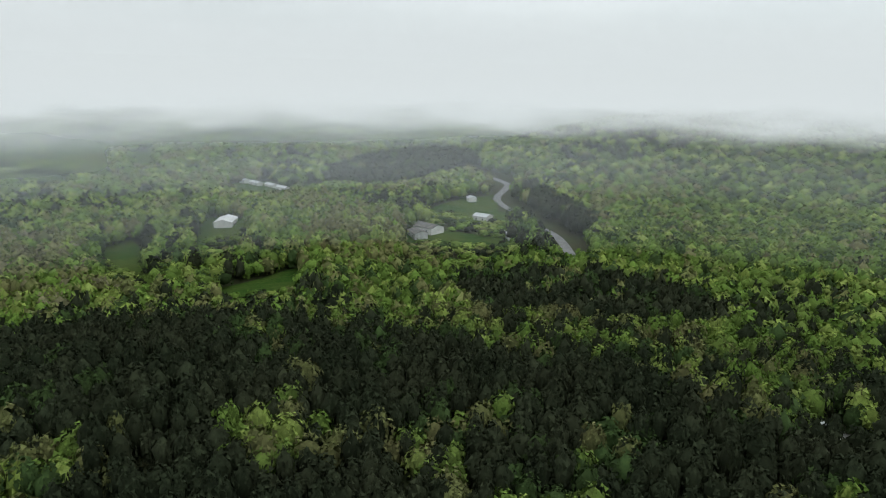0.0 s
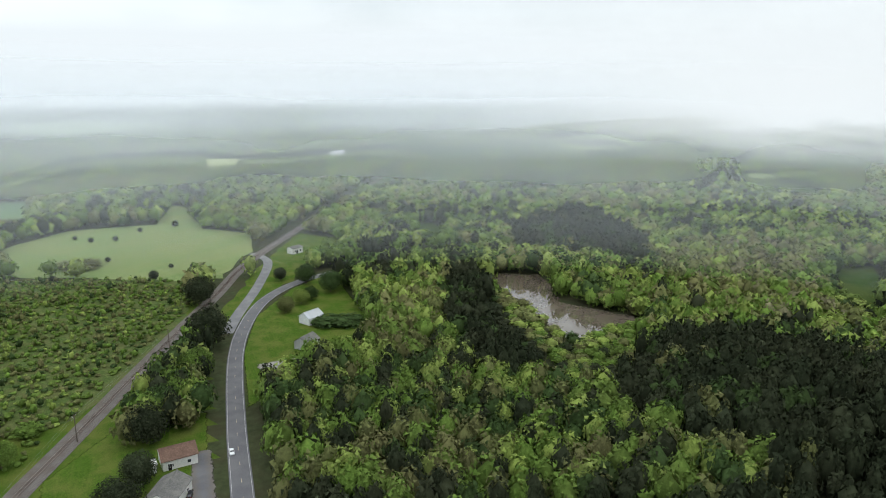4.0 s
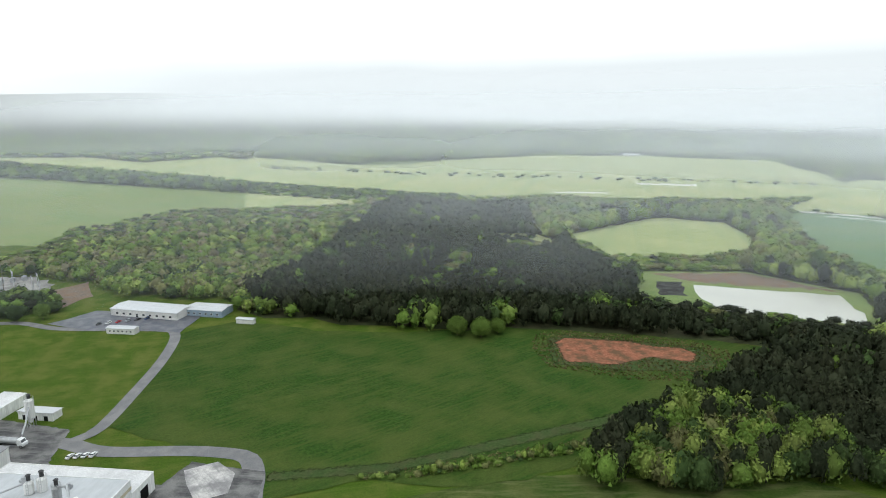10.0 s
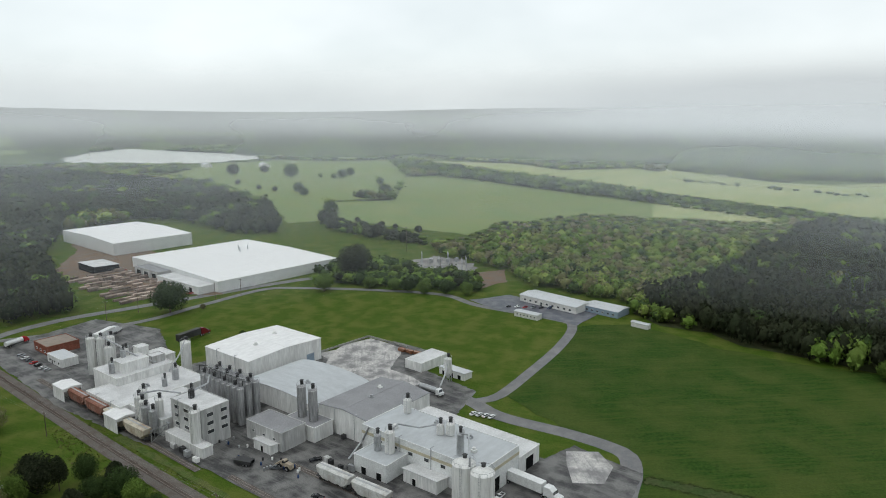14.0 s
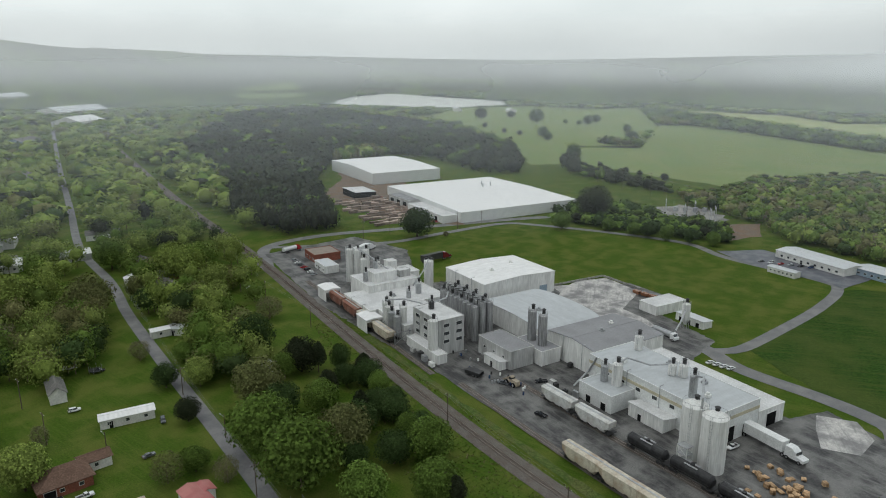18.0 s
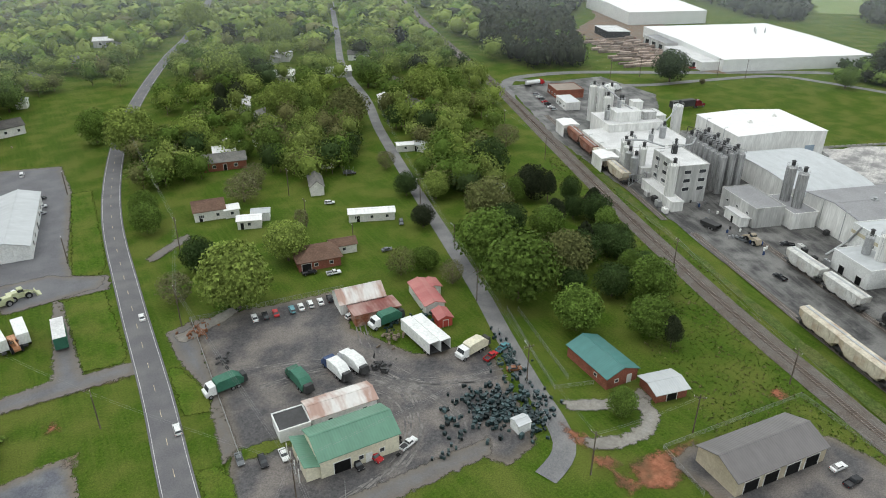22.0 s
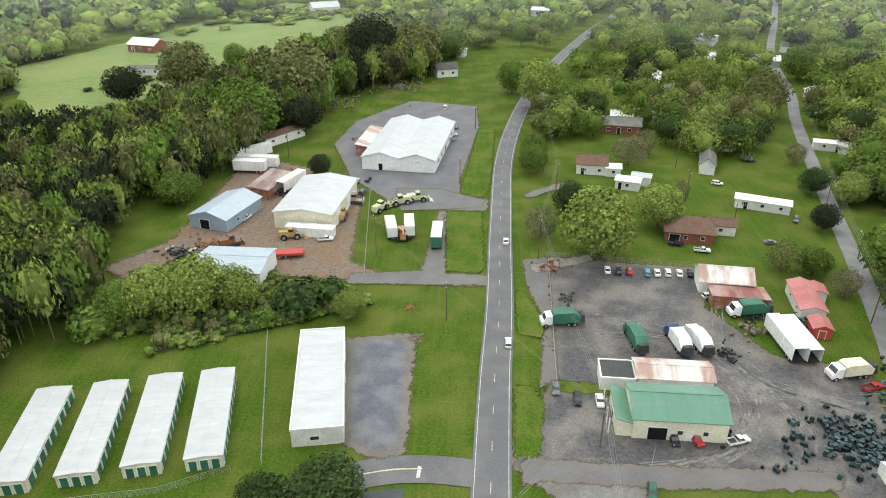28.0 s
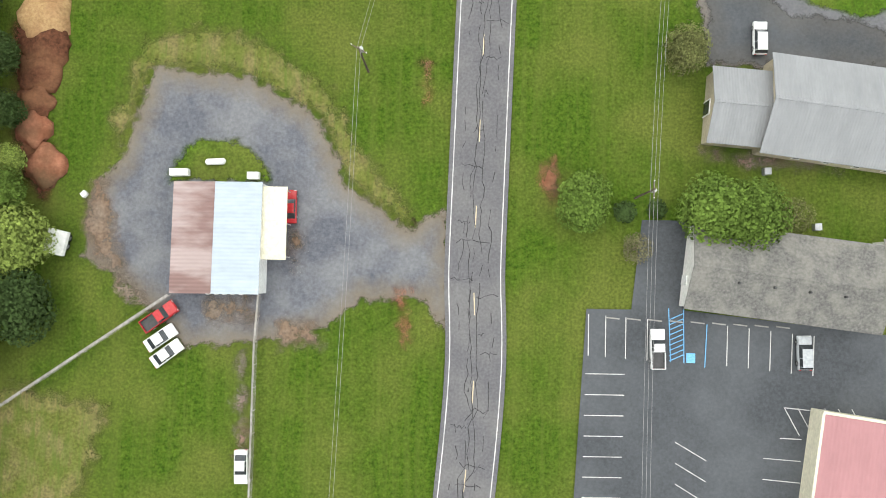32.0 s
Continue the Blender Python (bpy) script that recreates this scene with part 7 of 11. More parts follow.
def hopper_car(x, y, rz, m, label, L=13.0, z=0.3, group="rail cars"):
    """Covered hopper wagon with sloped ends and a roof walk."""
    t = thing("hopper_wagon", x, y, rz, label, "rail car", group, z)
    part("frame", Shape().box(0, 0, 0.85, L, 0.6, 0.3).box(-L / 2 + 0.6, 0, 1.15, 1.2, 2.8, 0.14).box(L / 2 - 0.6, 0, 1.15, 1.2, 2.8, 0.14), IRON, t)
    part("hull", Shape().prism([(-L / 2 + 0.5, 2.6), (-L / 2 + 2.6, 1.3), (L / 2 - 2.6, 1.3), (L / 2 - 0.5, 2.6), (L / 2 - 0.3, 4.1), (-L / 2 + 0.3, 4.1)], -1.45, 1.45, "y"), m, t)
    part("roof", Shape().prism([(-1.5, 4.104), (1.5, 4.104), (1.1, 4.4), (-1.1, 4.4)], -L / 2 + 0.25, L / 2 - 0.25), m, t)
    part("roof_walk", Shape().box(0, 0, 4.45, L - 1, 0.5, 0.08), STEEL, t)
    for k in range(4):
        part("hatch", Shape().cyl(-L / 2 + L * (k + 0.5) / 4, 0.75, 4.3, 4.5, 0.32, 0.28, 10), m, t)
    for k in range(7):
        for sy in (-1.5, 1.5):
            part("rib", Shape().box(-L / 2 + 1.6 + (L - 3.2) * k / 6, sy, 1.9, 0.1, 0.12, 2.2), m, t)
    for k in (-0.25, 0, 0.25):
        part("chute", Shape().box(L * k, 0, 0.55, 1.8, 1.7, 0.8, 0, 1.5), m, t)
    rail_wheels(t, L)
    return t


def tank_car(x, y, rz, m, label, L=13.0, z=0.3, group="rail cars"):
    t = thing("tank_wagon", x, y, rz, label, "rail car", group, z)
    part("frame", Shape().box(0, 0, 0.85, L, 0.6, 0.3).box(-L / 2 + 0.5, 0, 1.15, 1.0, 2.6, 0.12).box(L / 2 - 0.5, 0, 1.15, 1.0, 2.6, 0.12), IRON, t)
    s = Shape().tube((-L / 2 + 1.2, 0, 2.65), (L / 2 - 1.2, 0, 2.65), 1.42, 18)
    s.tube((-L / 2 + 0.6, 0, 2.65), (-L / 2 + 1.2, 0, 2.65), 0.85, 18, 1.42).tube((L / 2 - 1.2, 0, 2.65), (L / 2 - 0.6, 0, 2.65), 1.42, 18, 0.85)
    part("tank", s, m, t)
    part("dome", Shape().cyl(0, 0, 4.0, 4.5, 0.55, 0.5, 12), m, t)
    part("roof_walk", Shape().box(0, 0.7, 4.05, 3.6, 0.5, 0.06).box(0, -0.7, 4.05, 3.6, 0.5, 0.06), STEEL, t)
    part("ladder", Shape().tube((0.3, -1.5, 1.2), (0.3, -1.1, 4.1), 0.04).tube((-0.3, -1.5, 1.2), (-0.3, -1.1, 4.1), 0.04), STEEL, t)
    rail_wheels(t, L)
    return t


def silo(parent_or_none, x, y, z0, r, h, m, label="", capped=True, legs=0.0, name="silo", n=16, rz=0.0):
    """Upright tank: shell, cone top, top filter, ladder and rail; with legs where it stands on a frame."""
    t = thing(name, x, y, rz, label or "tall upright storage silo with a capped top", "silo", "plant silos", z0)
    if legs:
        s = Shape()
        for a in range(4):
            c, d = math.cos(a * math.pi / 2 + 0.78) * r, math.sin(a * math.pi / 2 + 0.78) * r
            part("leg", Shape().tube((c, d, 0), (c, d, legs + 0.2), 0.14), STEEL, t)
        part("discharge_cone", Shape().cyl(0, 0, legs * 0.35, legs, 0.25, r, n), m, t)
    part("shell", Shape().cyl(0, 0, legs + 0.004, h, r, r, n), m, t)
    for k in range(1, 4):
        part("hoop", Shape().cyl(0, 0, legs + (h - legs) * k / 4 - 0.06, legs + (h - legs) * k / 4 + 0.06, r + 0.04, r + 0.04, n), m, t)
    part("cone_top", Shape().cyl(0, 0, h + 0.004, h + r * 0.35, r, r * 0.3, n), m, t)
    if capped:
        part("filter", Shape().cyl(r * 0.3, 0, h + r * 0.2, h + 1.9, min(0.55, r * 0.42), None, 10).cyl(r * 0.3, 0, h + 1.9, h + 2.2, min(0.75, r * 0.6), 0.3, 10), IRON, t)
    s = Shape()
    for k in range(10):
        a0, a1 = 2 * math.pi * k / 10, 2 * math.pi * (k + 1) / 10
        s.tube((r * math.cos(a0), r * math.sin(a0), h + 1.05), (r * math.cos(a1), r * math.sin(a1), h + 1.05), 0.045, 4)
        s.tube((r * math.cos(a0), r * math.sin(a0), h), (r * math.cos(a0), r * math.sin(a0), h + 1.05), 0.04, 4)
    part("guard_rail", s, STEEL, t)
    s = Shape()
    for sy in (-0.25, 0.25):
        s.tube((-r - 0.2, sy, 0.2), (-r - 0.2, sy, h + 1), 0.04, 4)
    for k in range(int(h / 0.9)):
        s.tube((-r - 0.2, -0.25, 0.6 + k * 0.9), (-r - 0.2, 0.25, 0.6 + k * 0.9), 0.03, 4)
    part("ladder", s, STEEL, t)
    return t


def digger(x, y, rz, colour, label, form="loader"):
    """Earth-moving machine."""
    t = thing("loader" if form == "loader" else "bulldozer" if form == "dozer" else "crane_truck", x, y, rz, label, "machine", "", 0.05)
    m = CAR[colour]
    part("engine_housing", Shape().box(-1.5, 0, 1.0, 2.6, 1.6, 1.2, 0, 0.9), m, t)
    part("cab", Shape().box(0.2, 0, 1.1, 1.3, 1.4, 1.8, 0, 0.88), m, t)
    part("cab_window", Shape().box(0.2, 0, 2.0, 1.28, 1.44, 0.6), GLASS, t)
    part("chassis", Shape().box(-0.2, 0, 0.6, 5.0, 1.3, 0.5), m, t)
    if form == "dozer":
        for sy in (-1, 1):
            part("track", Shape().prism([(-1.8, 0.05), (1.6, 0.05), (2.0, 0.5), (1.6, 0.95), (-1.8, 0.95), (-2.2, 0.5)], sy * 1.0 - 0.25, sy * 1.0 + 0.25, "y"), IRON, t)
        part("blade", Shape().box(2.7, 0, 0.15, 0.25, 3.0, 1.1), m, t)
    else:
        wheels(t, (-1.6, 1.6), 2.4, 0.75, 0.5)
        for sy in (-0.55, 0.55):
            part("lift_arm", Shape().tube((0.9, sy, 1.8), (3.2, sy, 0.8 if form == "loader" else 3.6), 0.13), m, t)
        if form == "loader":
            part("bucket", Shape().prism([(3.1, 0.2), (4.2, 0.2), (3.4, 0.4), (3.3, 1.2), (3.1, 1.2)], -1.3, 1.3, "y"), m, t)
        else:
            part("boom", Shape().tube((-1.5, 0, 2.6), (5.2, 0, 3.4), 0.22), m, t)
    return t


# ---- trees ----
_tree = {}


def tree(x, y, w, h, leaf="green", form="round", label="", group="", z=None, name=None, lean=0.0, dense=1.0):
    """A single tree or shrub: trunk with limbs under a crown of leaf clumps."""
    rng = random.Random(int(x * 31 + y * 17) & 0xFFFF)
    key = (leaf, form, rng.randrange(3), dense)
    if key not in _tree:
        seed = 100 + 13 * list(LEAF).index(leaf) + 5 * key[2] + (50 if form != "round" else 0) + int(dense * 7)
        if form == "bush":
            cv, cf = crown("bush", seed, int(420 * dense), 2, 0.075)
        else:
            parts = [crown(form, seed, int(3200 * dense), 2 if dense >= 0.6 else 1, 0.03 if dense >= 0.6 else 0.03)]
            cv, cf = parts[0]
            if dense < 0.6:
                k = len(ICO[1][0])
                cv, cf = cv[k:], cf[len(ICO[1][1]):] - k
        c = mesh_of("crown", cv, cf)
        c.materials.append(LEAF[leaf])
        s = Shape()
        if form != "bush":
            s.tube((0, 0, -0.03), (0.01, 0, 0.3), 0.028, 8, 0.02).tube((0.01, 0, 0.3), (0.0, 0.02, 0.75), 0.02, 6, 0.006)
            for k in range(8):
                a = k * 2.4
                z0 = 0.22 + 0.05 * k
                q = (0.3 * math.cos(a), 0.3 * math.sin(a), z0 + 0.24)
                s.tube((0.005, 0, z0), q, 0.011, 5, 0.004)
                if dense < 0.6:
                    for b in (-0.6, 0.6):
                        s.tube(q, (0.46 * math.cos(a + b), 0.46 * math.sin(a + b), z0 + 0.4), 0.004, 4, 0.0015)
        else:
            for k in range(4):
                a = k * 1.6
                s.tube((0.03 * math.cos(a), 0.03 * math.sin(a), -0.03), (0.2 * math.cos(a), 0.2 * math.sin(a), 0.45), 0.02, 5, 0.008)
        tm = s.mesh("trunk", fix=False)
        tm.materials.append(BARK)
        _tree[key] = (c, tm)
    c, tm = _tree[key]
    says = {"pine": "dark green evergreen tree", "green": "fresh green broadleaf tree", "lime": "yellow-green broadleaf tree in young leaf", "olive": "olive-green tree in early leaf",
            "deep": "deep green dense tree", "bare": "thin budding tree with bare branches"}[leaf]
    nm = name or ("shrub" if form == "bush" else "tree")
    t = thing(nm, x, y, rng.uniform(0, 360), label or (says if nm == "tree" else says.replace("tree", "shrub")) + " growing in grass", nm, group, float(ground_z(*laid(x, y))) / site(x, y)[2] if z is None else z)
    k = t.scale[0]
    t.scale = (w * 1.06 * k, w * 1.06 * rng.uniform(0.88, 1.12) * k, h * k)
    part("trunk", tm, BARK, t)
    part("crown", c, LEAF[leaf], t)
    return t


# ---- poles, wires, fences ----


def pole(x, y, h, rz=0.0, arm=2.2, lamp=False, label="brown wooden utility pole", name="utility_pole", transformer=False, group="utility poles"):
    t = thing(name, x, y, rz, label, "pole", group)
    part("post", Shape().cyl(0, 0, -0.3, h, 0.15, 0.1, 8), WOODPOLE, t)
    if arm:
        part("crossarm", Shape().box(0, 0, h - 0.7, 0.12, arm, 0.14), WOODPOLE, t)
        for sy in (-0.46, 0, 0.46):
            part("insulator", Shape().cyl(0, sy * arm, h - 0.56, h - 0.3, 0.06, 0.04, 8), TRIM, t)
    if transformer:
        part("transformer", Shape().cyl(0.32, 0, h - 2.2, h - 1.2, 0.24, 0.24, 12), STEEL, t)
    if lamp:
        part("lamp_arm", Shape().tube((0, 0, h - 0.9), (1.5, 0, h - 0.4), 0.04), STEEL, t)
        part("lamp_head", Shape().box(1.7, 0, h - 0.5, 0.6, 0.25, 0.14), STEEL, t)
    return t


def wires(points, sag=0.6, r=0.02, offsets=(-0.9, 0.0, 0.9), name="power_line"):
    """Hanging wires through the pole tops given as x, y, z."""
    s = Shape()
    spots = [site(*q[:2]) for q in points]
    points = [(x, y, q[2] * k) for q, (x, y, k, turn) in zip(points, spots)]
    for off in offsets:
        for a, b in zip(points, points[1:]):
            d = Vector((b[0] - a[0], b[1] - a[1], 0)).normalized()
            nrm = Vector((-d.y, d.x, 0)) * off
            last = None
            for k in range(9):
                u = k / 8
                p = Vector(a).lerp(Vector(b), u) + nrm - Vector((0, 0, sag * 4 * u * (1 - u)))
                if last:
                    s.tube(last, p, r, 3)
                last = p
    return solid(name, s.mesh(name, fix=False), WIRE, "thin wires hanging between the poles", "power line")


def fence(points, h=1.8, step=3.0, label="grey wire mesh fence with steel posts", mesh=True, name="fence", m=None, cap=0.06):
    """Posts and rails along a line; sheet-like rails give the mesh."""
    points = lay(points)
    x0, y0 = points[0]
    t = tagged(new(name), label, "fence")
    t.matrix_basis = pose(x0, y0, 0)
    m = m or FENCE
    post = Shape().cyl(0, 0, 0, h, 0.05, 0.05, 6).mesh("post")
    post.materials.append(m)
    for (ax, ay), (bx, by) in zip(points, points[1:]):
        L = math.hypot(bx - ax, by - ay)
        n = max(1, int(L / step))
        a = math.degrees(math.atan2(by - ay, bx - ax))
        for k in range(n):
            o = part("post", post, m, t)
            o.matrix_basis = pose(ax - x0 + (bx - ax) * k / n, ay - y0 + (by - ay) * k / n, 0)
        cx, cy = (ax + bx) / 2 - x0, (ay + by) / 2 - y0
        part("top_rail", Shape().box(cx, cy, h - 0.06, L, cap, 0.06, a), m, t)
        if mesh:
            s = Shape()
            for k in range(5):
                s.box(cx, cy, 0.15 + k * (h - 0.3) / 5, L, 0.02, 0.025, a)
            part("wire", s, m, t)
    return t

# ==== the town along the road ====
# x, y, width, height, leaf, form, fullness
TREES_A = [
    (35.7, 152.2, 16.2, 17.0, "lime", "round", 1.0),
    (54.4, 167.7, 11.0, 11.6, "lime", "round", 1.0),
    (32.2, 174.6, 8.8, 9.2, "deep", "round", 1.0),
    (26.3, 210.7, 7.8, 8.8, "green", "round", 1.0),
    (95.4, 274.4, 15.0, 16.7, "lime", "round", 1.0),
    (114.7, 257.8, 15.0, 16.7, "olive", "round", 1.0),
    (87.4, 328.8, 16.7, 18.7, "lime", "round", 1.0),
    (105.3, 346.4, 12.7, 14.2, "green", "round", 1.0),
    (160.0, 274.4, 16.0, 17.8, "lime", "round", 1.0),
    (163.9, 251.3, 11.5, 12.8, "lime", "round", 1.0),
    (146.1, 234.3, 9.0, 10.0, "green", "round", 1.0),
    (117.3, 201.2, 6.2, 7.0, "green", "round", 1.0),
    (122.7, 188.5, 8.5, 9.0, "green", "round", 1.0),
    (110.8, 182.3, 8.7, 9.1, "lime", "round", 1.0),
    (135.2, 187.7, 13.9, 14.6, "deep", "round", 1.0),
    (103.5, 189.2, 7.6, 8.0, "deep", "round", 1.0),
    (100.3, 138.1, 15.9, 16.7, "green", "round", 1.0),
    (115.6, 160.0, 13.6, 14.3, "olive", "round", 1.0),
    (96.1, 118.7, 18.0, 18.9, "green", "round", 1.0),
    (112.8, 120.5, 13.3, 14.0, "olive", "round", 1.0),
    (137.7, 166.5, 10.7, 11.2, "pine", "round", 1.0),
    (123.2, 141.4, 9.9, 10.4, "green", "round", 1.0),
    (122.5, 125.2, 8.6, 9.0, "deep", "round", 1.0),
    (131.4, 127.5, 8.1, 8.5, "deep", "round", 1.0),
    (132.0, 121.4, 8.7, 9.1, "deep", "round", 1.0),
    (109.1, 114.2, 7.2, 7.6, "deep", "round", 1.0),
    (99.4, 101.0, 11.2, 11.8, "green", "round", 1.0),
    (123.2, 101.2, 11.4, 12.0, "green", "round", 1.0),
    (111.8, 90.1, 10.3, 10.8, "green", "round", 1.0),
    (116.8, 107.7, 8.6, 9.1, "deep", "round", 1.0),
    (128.6, 111.8, 6.8, 7.2, "deep", "round", 1.0),
    (87.2, 74.1, 6.2, 6.5, "green", "round", 1.0),
    (84.1, 144.1, 6.7, 7.0, "green", "round", 1.0),
    (96.5, 166.4, 7.0, 7.3, "pine", "round", 1.0),
    (58.5, 248.7, 5.8, 6.5, "lime", "round", 1.0),
    (68.1, 244.4, 5.9, 6.6, "green", "round", 1.0),
    (81.4, 238.4, 7.1, 7.9, "lime", "round", 1.0),
    (43.4, 233.5, 8.2, 9.2, "green", "round", 1.0),
    (62.5, 281.0, 8.1, 9.1, "green", "round", 1.0),
    (110.3, 283.0, 11.2, 12.5, "lime", "round", 1.0),
    (115.1, 148.4, 9.9, 10.4, "deep", "round", 1.0),
    (143.1, 141.8, 8.7, 9.1, "deep", "round", 1.0),
    (139.3, 147.9, 7.0, 7.4, "deep", "round", 1.0),
    (103.8, 134.1, 7.6, 8.0, "green", "round", 1.0),
    (34.3, 258.1, 7.4, 8.3, "green", "round", 1.0),
    (137.9, 267.1, 8.6, 9.5, "olive", "round", 1.0),
    (149.3, 308.2, 12.6, 14.1, "green", "round", 1.0),
    (102.9, 434.0, 14.9, 16.6, "lime", "round", 1.0),
    (135.6, 389.3, 14.4, 16.1, "lime", "round", 1.0),
    (23.2, 162.0, 7.8, 8.0, "bare", "round", 0.5),
    (77.0, 145.1, 8.0, 8.0, "olive", "round", 0.5),
    (159.9, 210.3, 9.2, 9.0, "bare", "round", 0.5),
    (82.1, 249.3, 9.2, 9.0, "bare", "round", 0.5),
    (55.7, 209.2, 10.2, 9.0, "bare", "round", 0.5),
    (108.3, 212.5, 5.9, 7.0, "bare", "round", 0.5),
]
TREES_B = [
    (64.3, 182.5, 4.0, 7.0, "bare", "round", 0.5),
    (62.5, 218.7, 7.1, 8.0, "bare", "round", 0.5),
    (86.4, 134.4, 5.8, 7.0, "bare", "round", 0.5),
    (-76.9, 177.8, 9.2, 9.7, "green", "round", 1.0),
    (-75.1, 183.4, 7.1, 7.5, "green", "round", 1.0),
    (-39.7, 198.4, 6.1, 6.4, "pine", "round", 1.0),
    (-21.7, 126.3, 6.3, 6.7, "lime", "round", 1.0),
    (-64.9, 126.1, 11.9, 12.5, "lime", "round", 1.0),
    (-55.8, 127.4, 13.2, 13.8, "lime", "round", 1.0),
    (-47.3, 129.5, 9.8, 10.3, "lime", "round", 1.0),
    (-71.3, 123.6, 9.4, 9.9, "green", "round", 1.0),
    (24.8, 201.8, 8.1, 9.0, "green", "round", 1.0),
    (36.0, 234.1, 3.9, 4.4, "pine", "round", 1.0),
    (-66.5, 222.6, 19.1, 20.1, "green", "round", 1.0),
    (-55.6, 255.3, 22.5, 23.7, "olive", "round", 1.0),
    (-91.7, 302.5, 9.5, 10.0, "green", "round", 1.0),
    (-102.2, 271.4, 17.1, 18.0, "olive", "round", 1.0),
    (-122.1, 258.8, 12.4, 13.0, "pine", "round", 1.0),
    (-50.8, 232.6, 11.5, 12.1, "pine", "round", 1.0),
    (-0.1, 325.4, 11.6, 12.1, "green", "round", 1.0),
    (-77.7, 258.6, 10.4, 10.9, "pine", "round", 1.0),
    (-14.7, 306.6, 16.9, 17.8, "olive", "round", 1.0),
    (-33.5, 303.7, 19.1, 20.1, "pine", "round", 1.0),
    (-48.3, 305.8, 14.4, 15.2, "olive", "round", 1.0),
    (33.4, 260.9, 15.3, 17.1, "lime", "round", 1.0),
    (24.3, 278.7, 10.8, 12.1, "green", "round", 1.0),
    (-32.9, 128.6, 10.5, 8.4, "deep", "bush", 1.0),
    (-39.6, 123.9, 4.6, 3.7, "green", "bush", 1.0),
    (-75.7, 119.2, 9.2, 7.4, "green", "bush", 1.0),
    (-27.3, 132.2, 7.6, 6.1, "deep", "bush", 1.0),
    (-84.3, 128.1, 7.3, 5.8, "green", "bush", 1.0),
    (-29.3, 73.9, 9.8, 7.0, "deep", "round", 1.0),
    (-19.4, 75.8, 12.3, 8.0, "deep", "round", 1.0),
    (-13.8, 44.0, 17.5, 10.0, "lime", "round", 1.0),
    (-33.6, 43.7, 10.9, 9.0, "lime", "round", 1.0),
    (-48.4, 46.8, 9.6, 8.0, "lime", "round", 1.0),
    (-44.5, 38.6, 8.0, 7.0, "olive", "round", 1.0),
    (-27.2, 48.3, 6.4, 8.0, "green", "round", 1.0),
    (-58.1, 49.3, 9.3, 8.0, "lime", "round", 1.0),
    (-52.1, 37.6, 4.6, 5.0, "deep", "round", 1.0),
    (-57.1, 41.9, 7.0, 7.0, "deep", "round", 1.0),
    (-57.2, 36.3, 6.7, 7.0, "deep", "round", 1.0),
    (30.0, 19.4, 5.9, 6.0, "olive", "round", 0.75),
    (17.8, 0.2, 7.8, 5.0, "green", "round", 1.0),
    (34.6, -0.9, 9.4, 7.0, "green", "round", 1.0),
    (38.8, -1.5, 8.8, 7.5, "green", "round", 1.0),
    (-55.2, -6.0, 8.8, 8.0, "lime", "round", 1.0),
    (-56.2, 17.8, 5.1, 7.0, "deep", "round", 1.0),
    (-56.5, 4.2, 4.4, 5.0, "lime", "round", 1.0),
    (-55.0, -14.6, 8.9, 7.0, "deep", "round", 1.0),
    (-56.2, 10.7, 5.1, 7.0, "deep", "round", 1.0),
    (-56.5, -0.2, 5.8, 8.0, "green", "round", 1.0),
    (25.0, -5.8, 3.7, 4.0, "bare", "round", 0.5),
    (45.3, -1.4, 4.5, 4.0, "olive", "round", 0.5),
    (23.7, -1.0, 2.9, 1.4, "deep", "bush", 1.0),
    (27.8, -0.6, 2.7, 1.4, "deep", "bush", 1.0),
    (31.0, 47.1, 6.9, 4.2, "deep", "bush", 1.0),
    (-5.8, 71.8, 3.6, 2.0, "green", "bush", 1.0),
    (-5.3, 67.8, 3.0, 1.8, "green", "bush", 1.0),
    (-38.8, 37.4, 6.1, 3.5, "olive", "bush", 1.0),
    (-58.2, 62.6, 3.2, 2.2, "bare", "bush", 1.0),
    (-53.1, 62.5, 4.3, 3.0, "lime", "bush", 1.0),
]
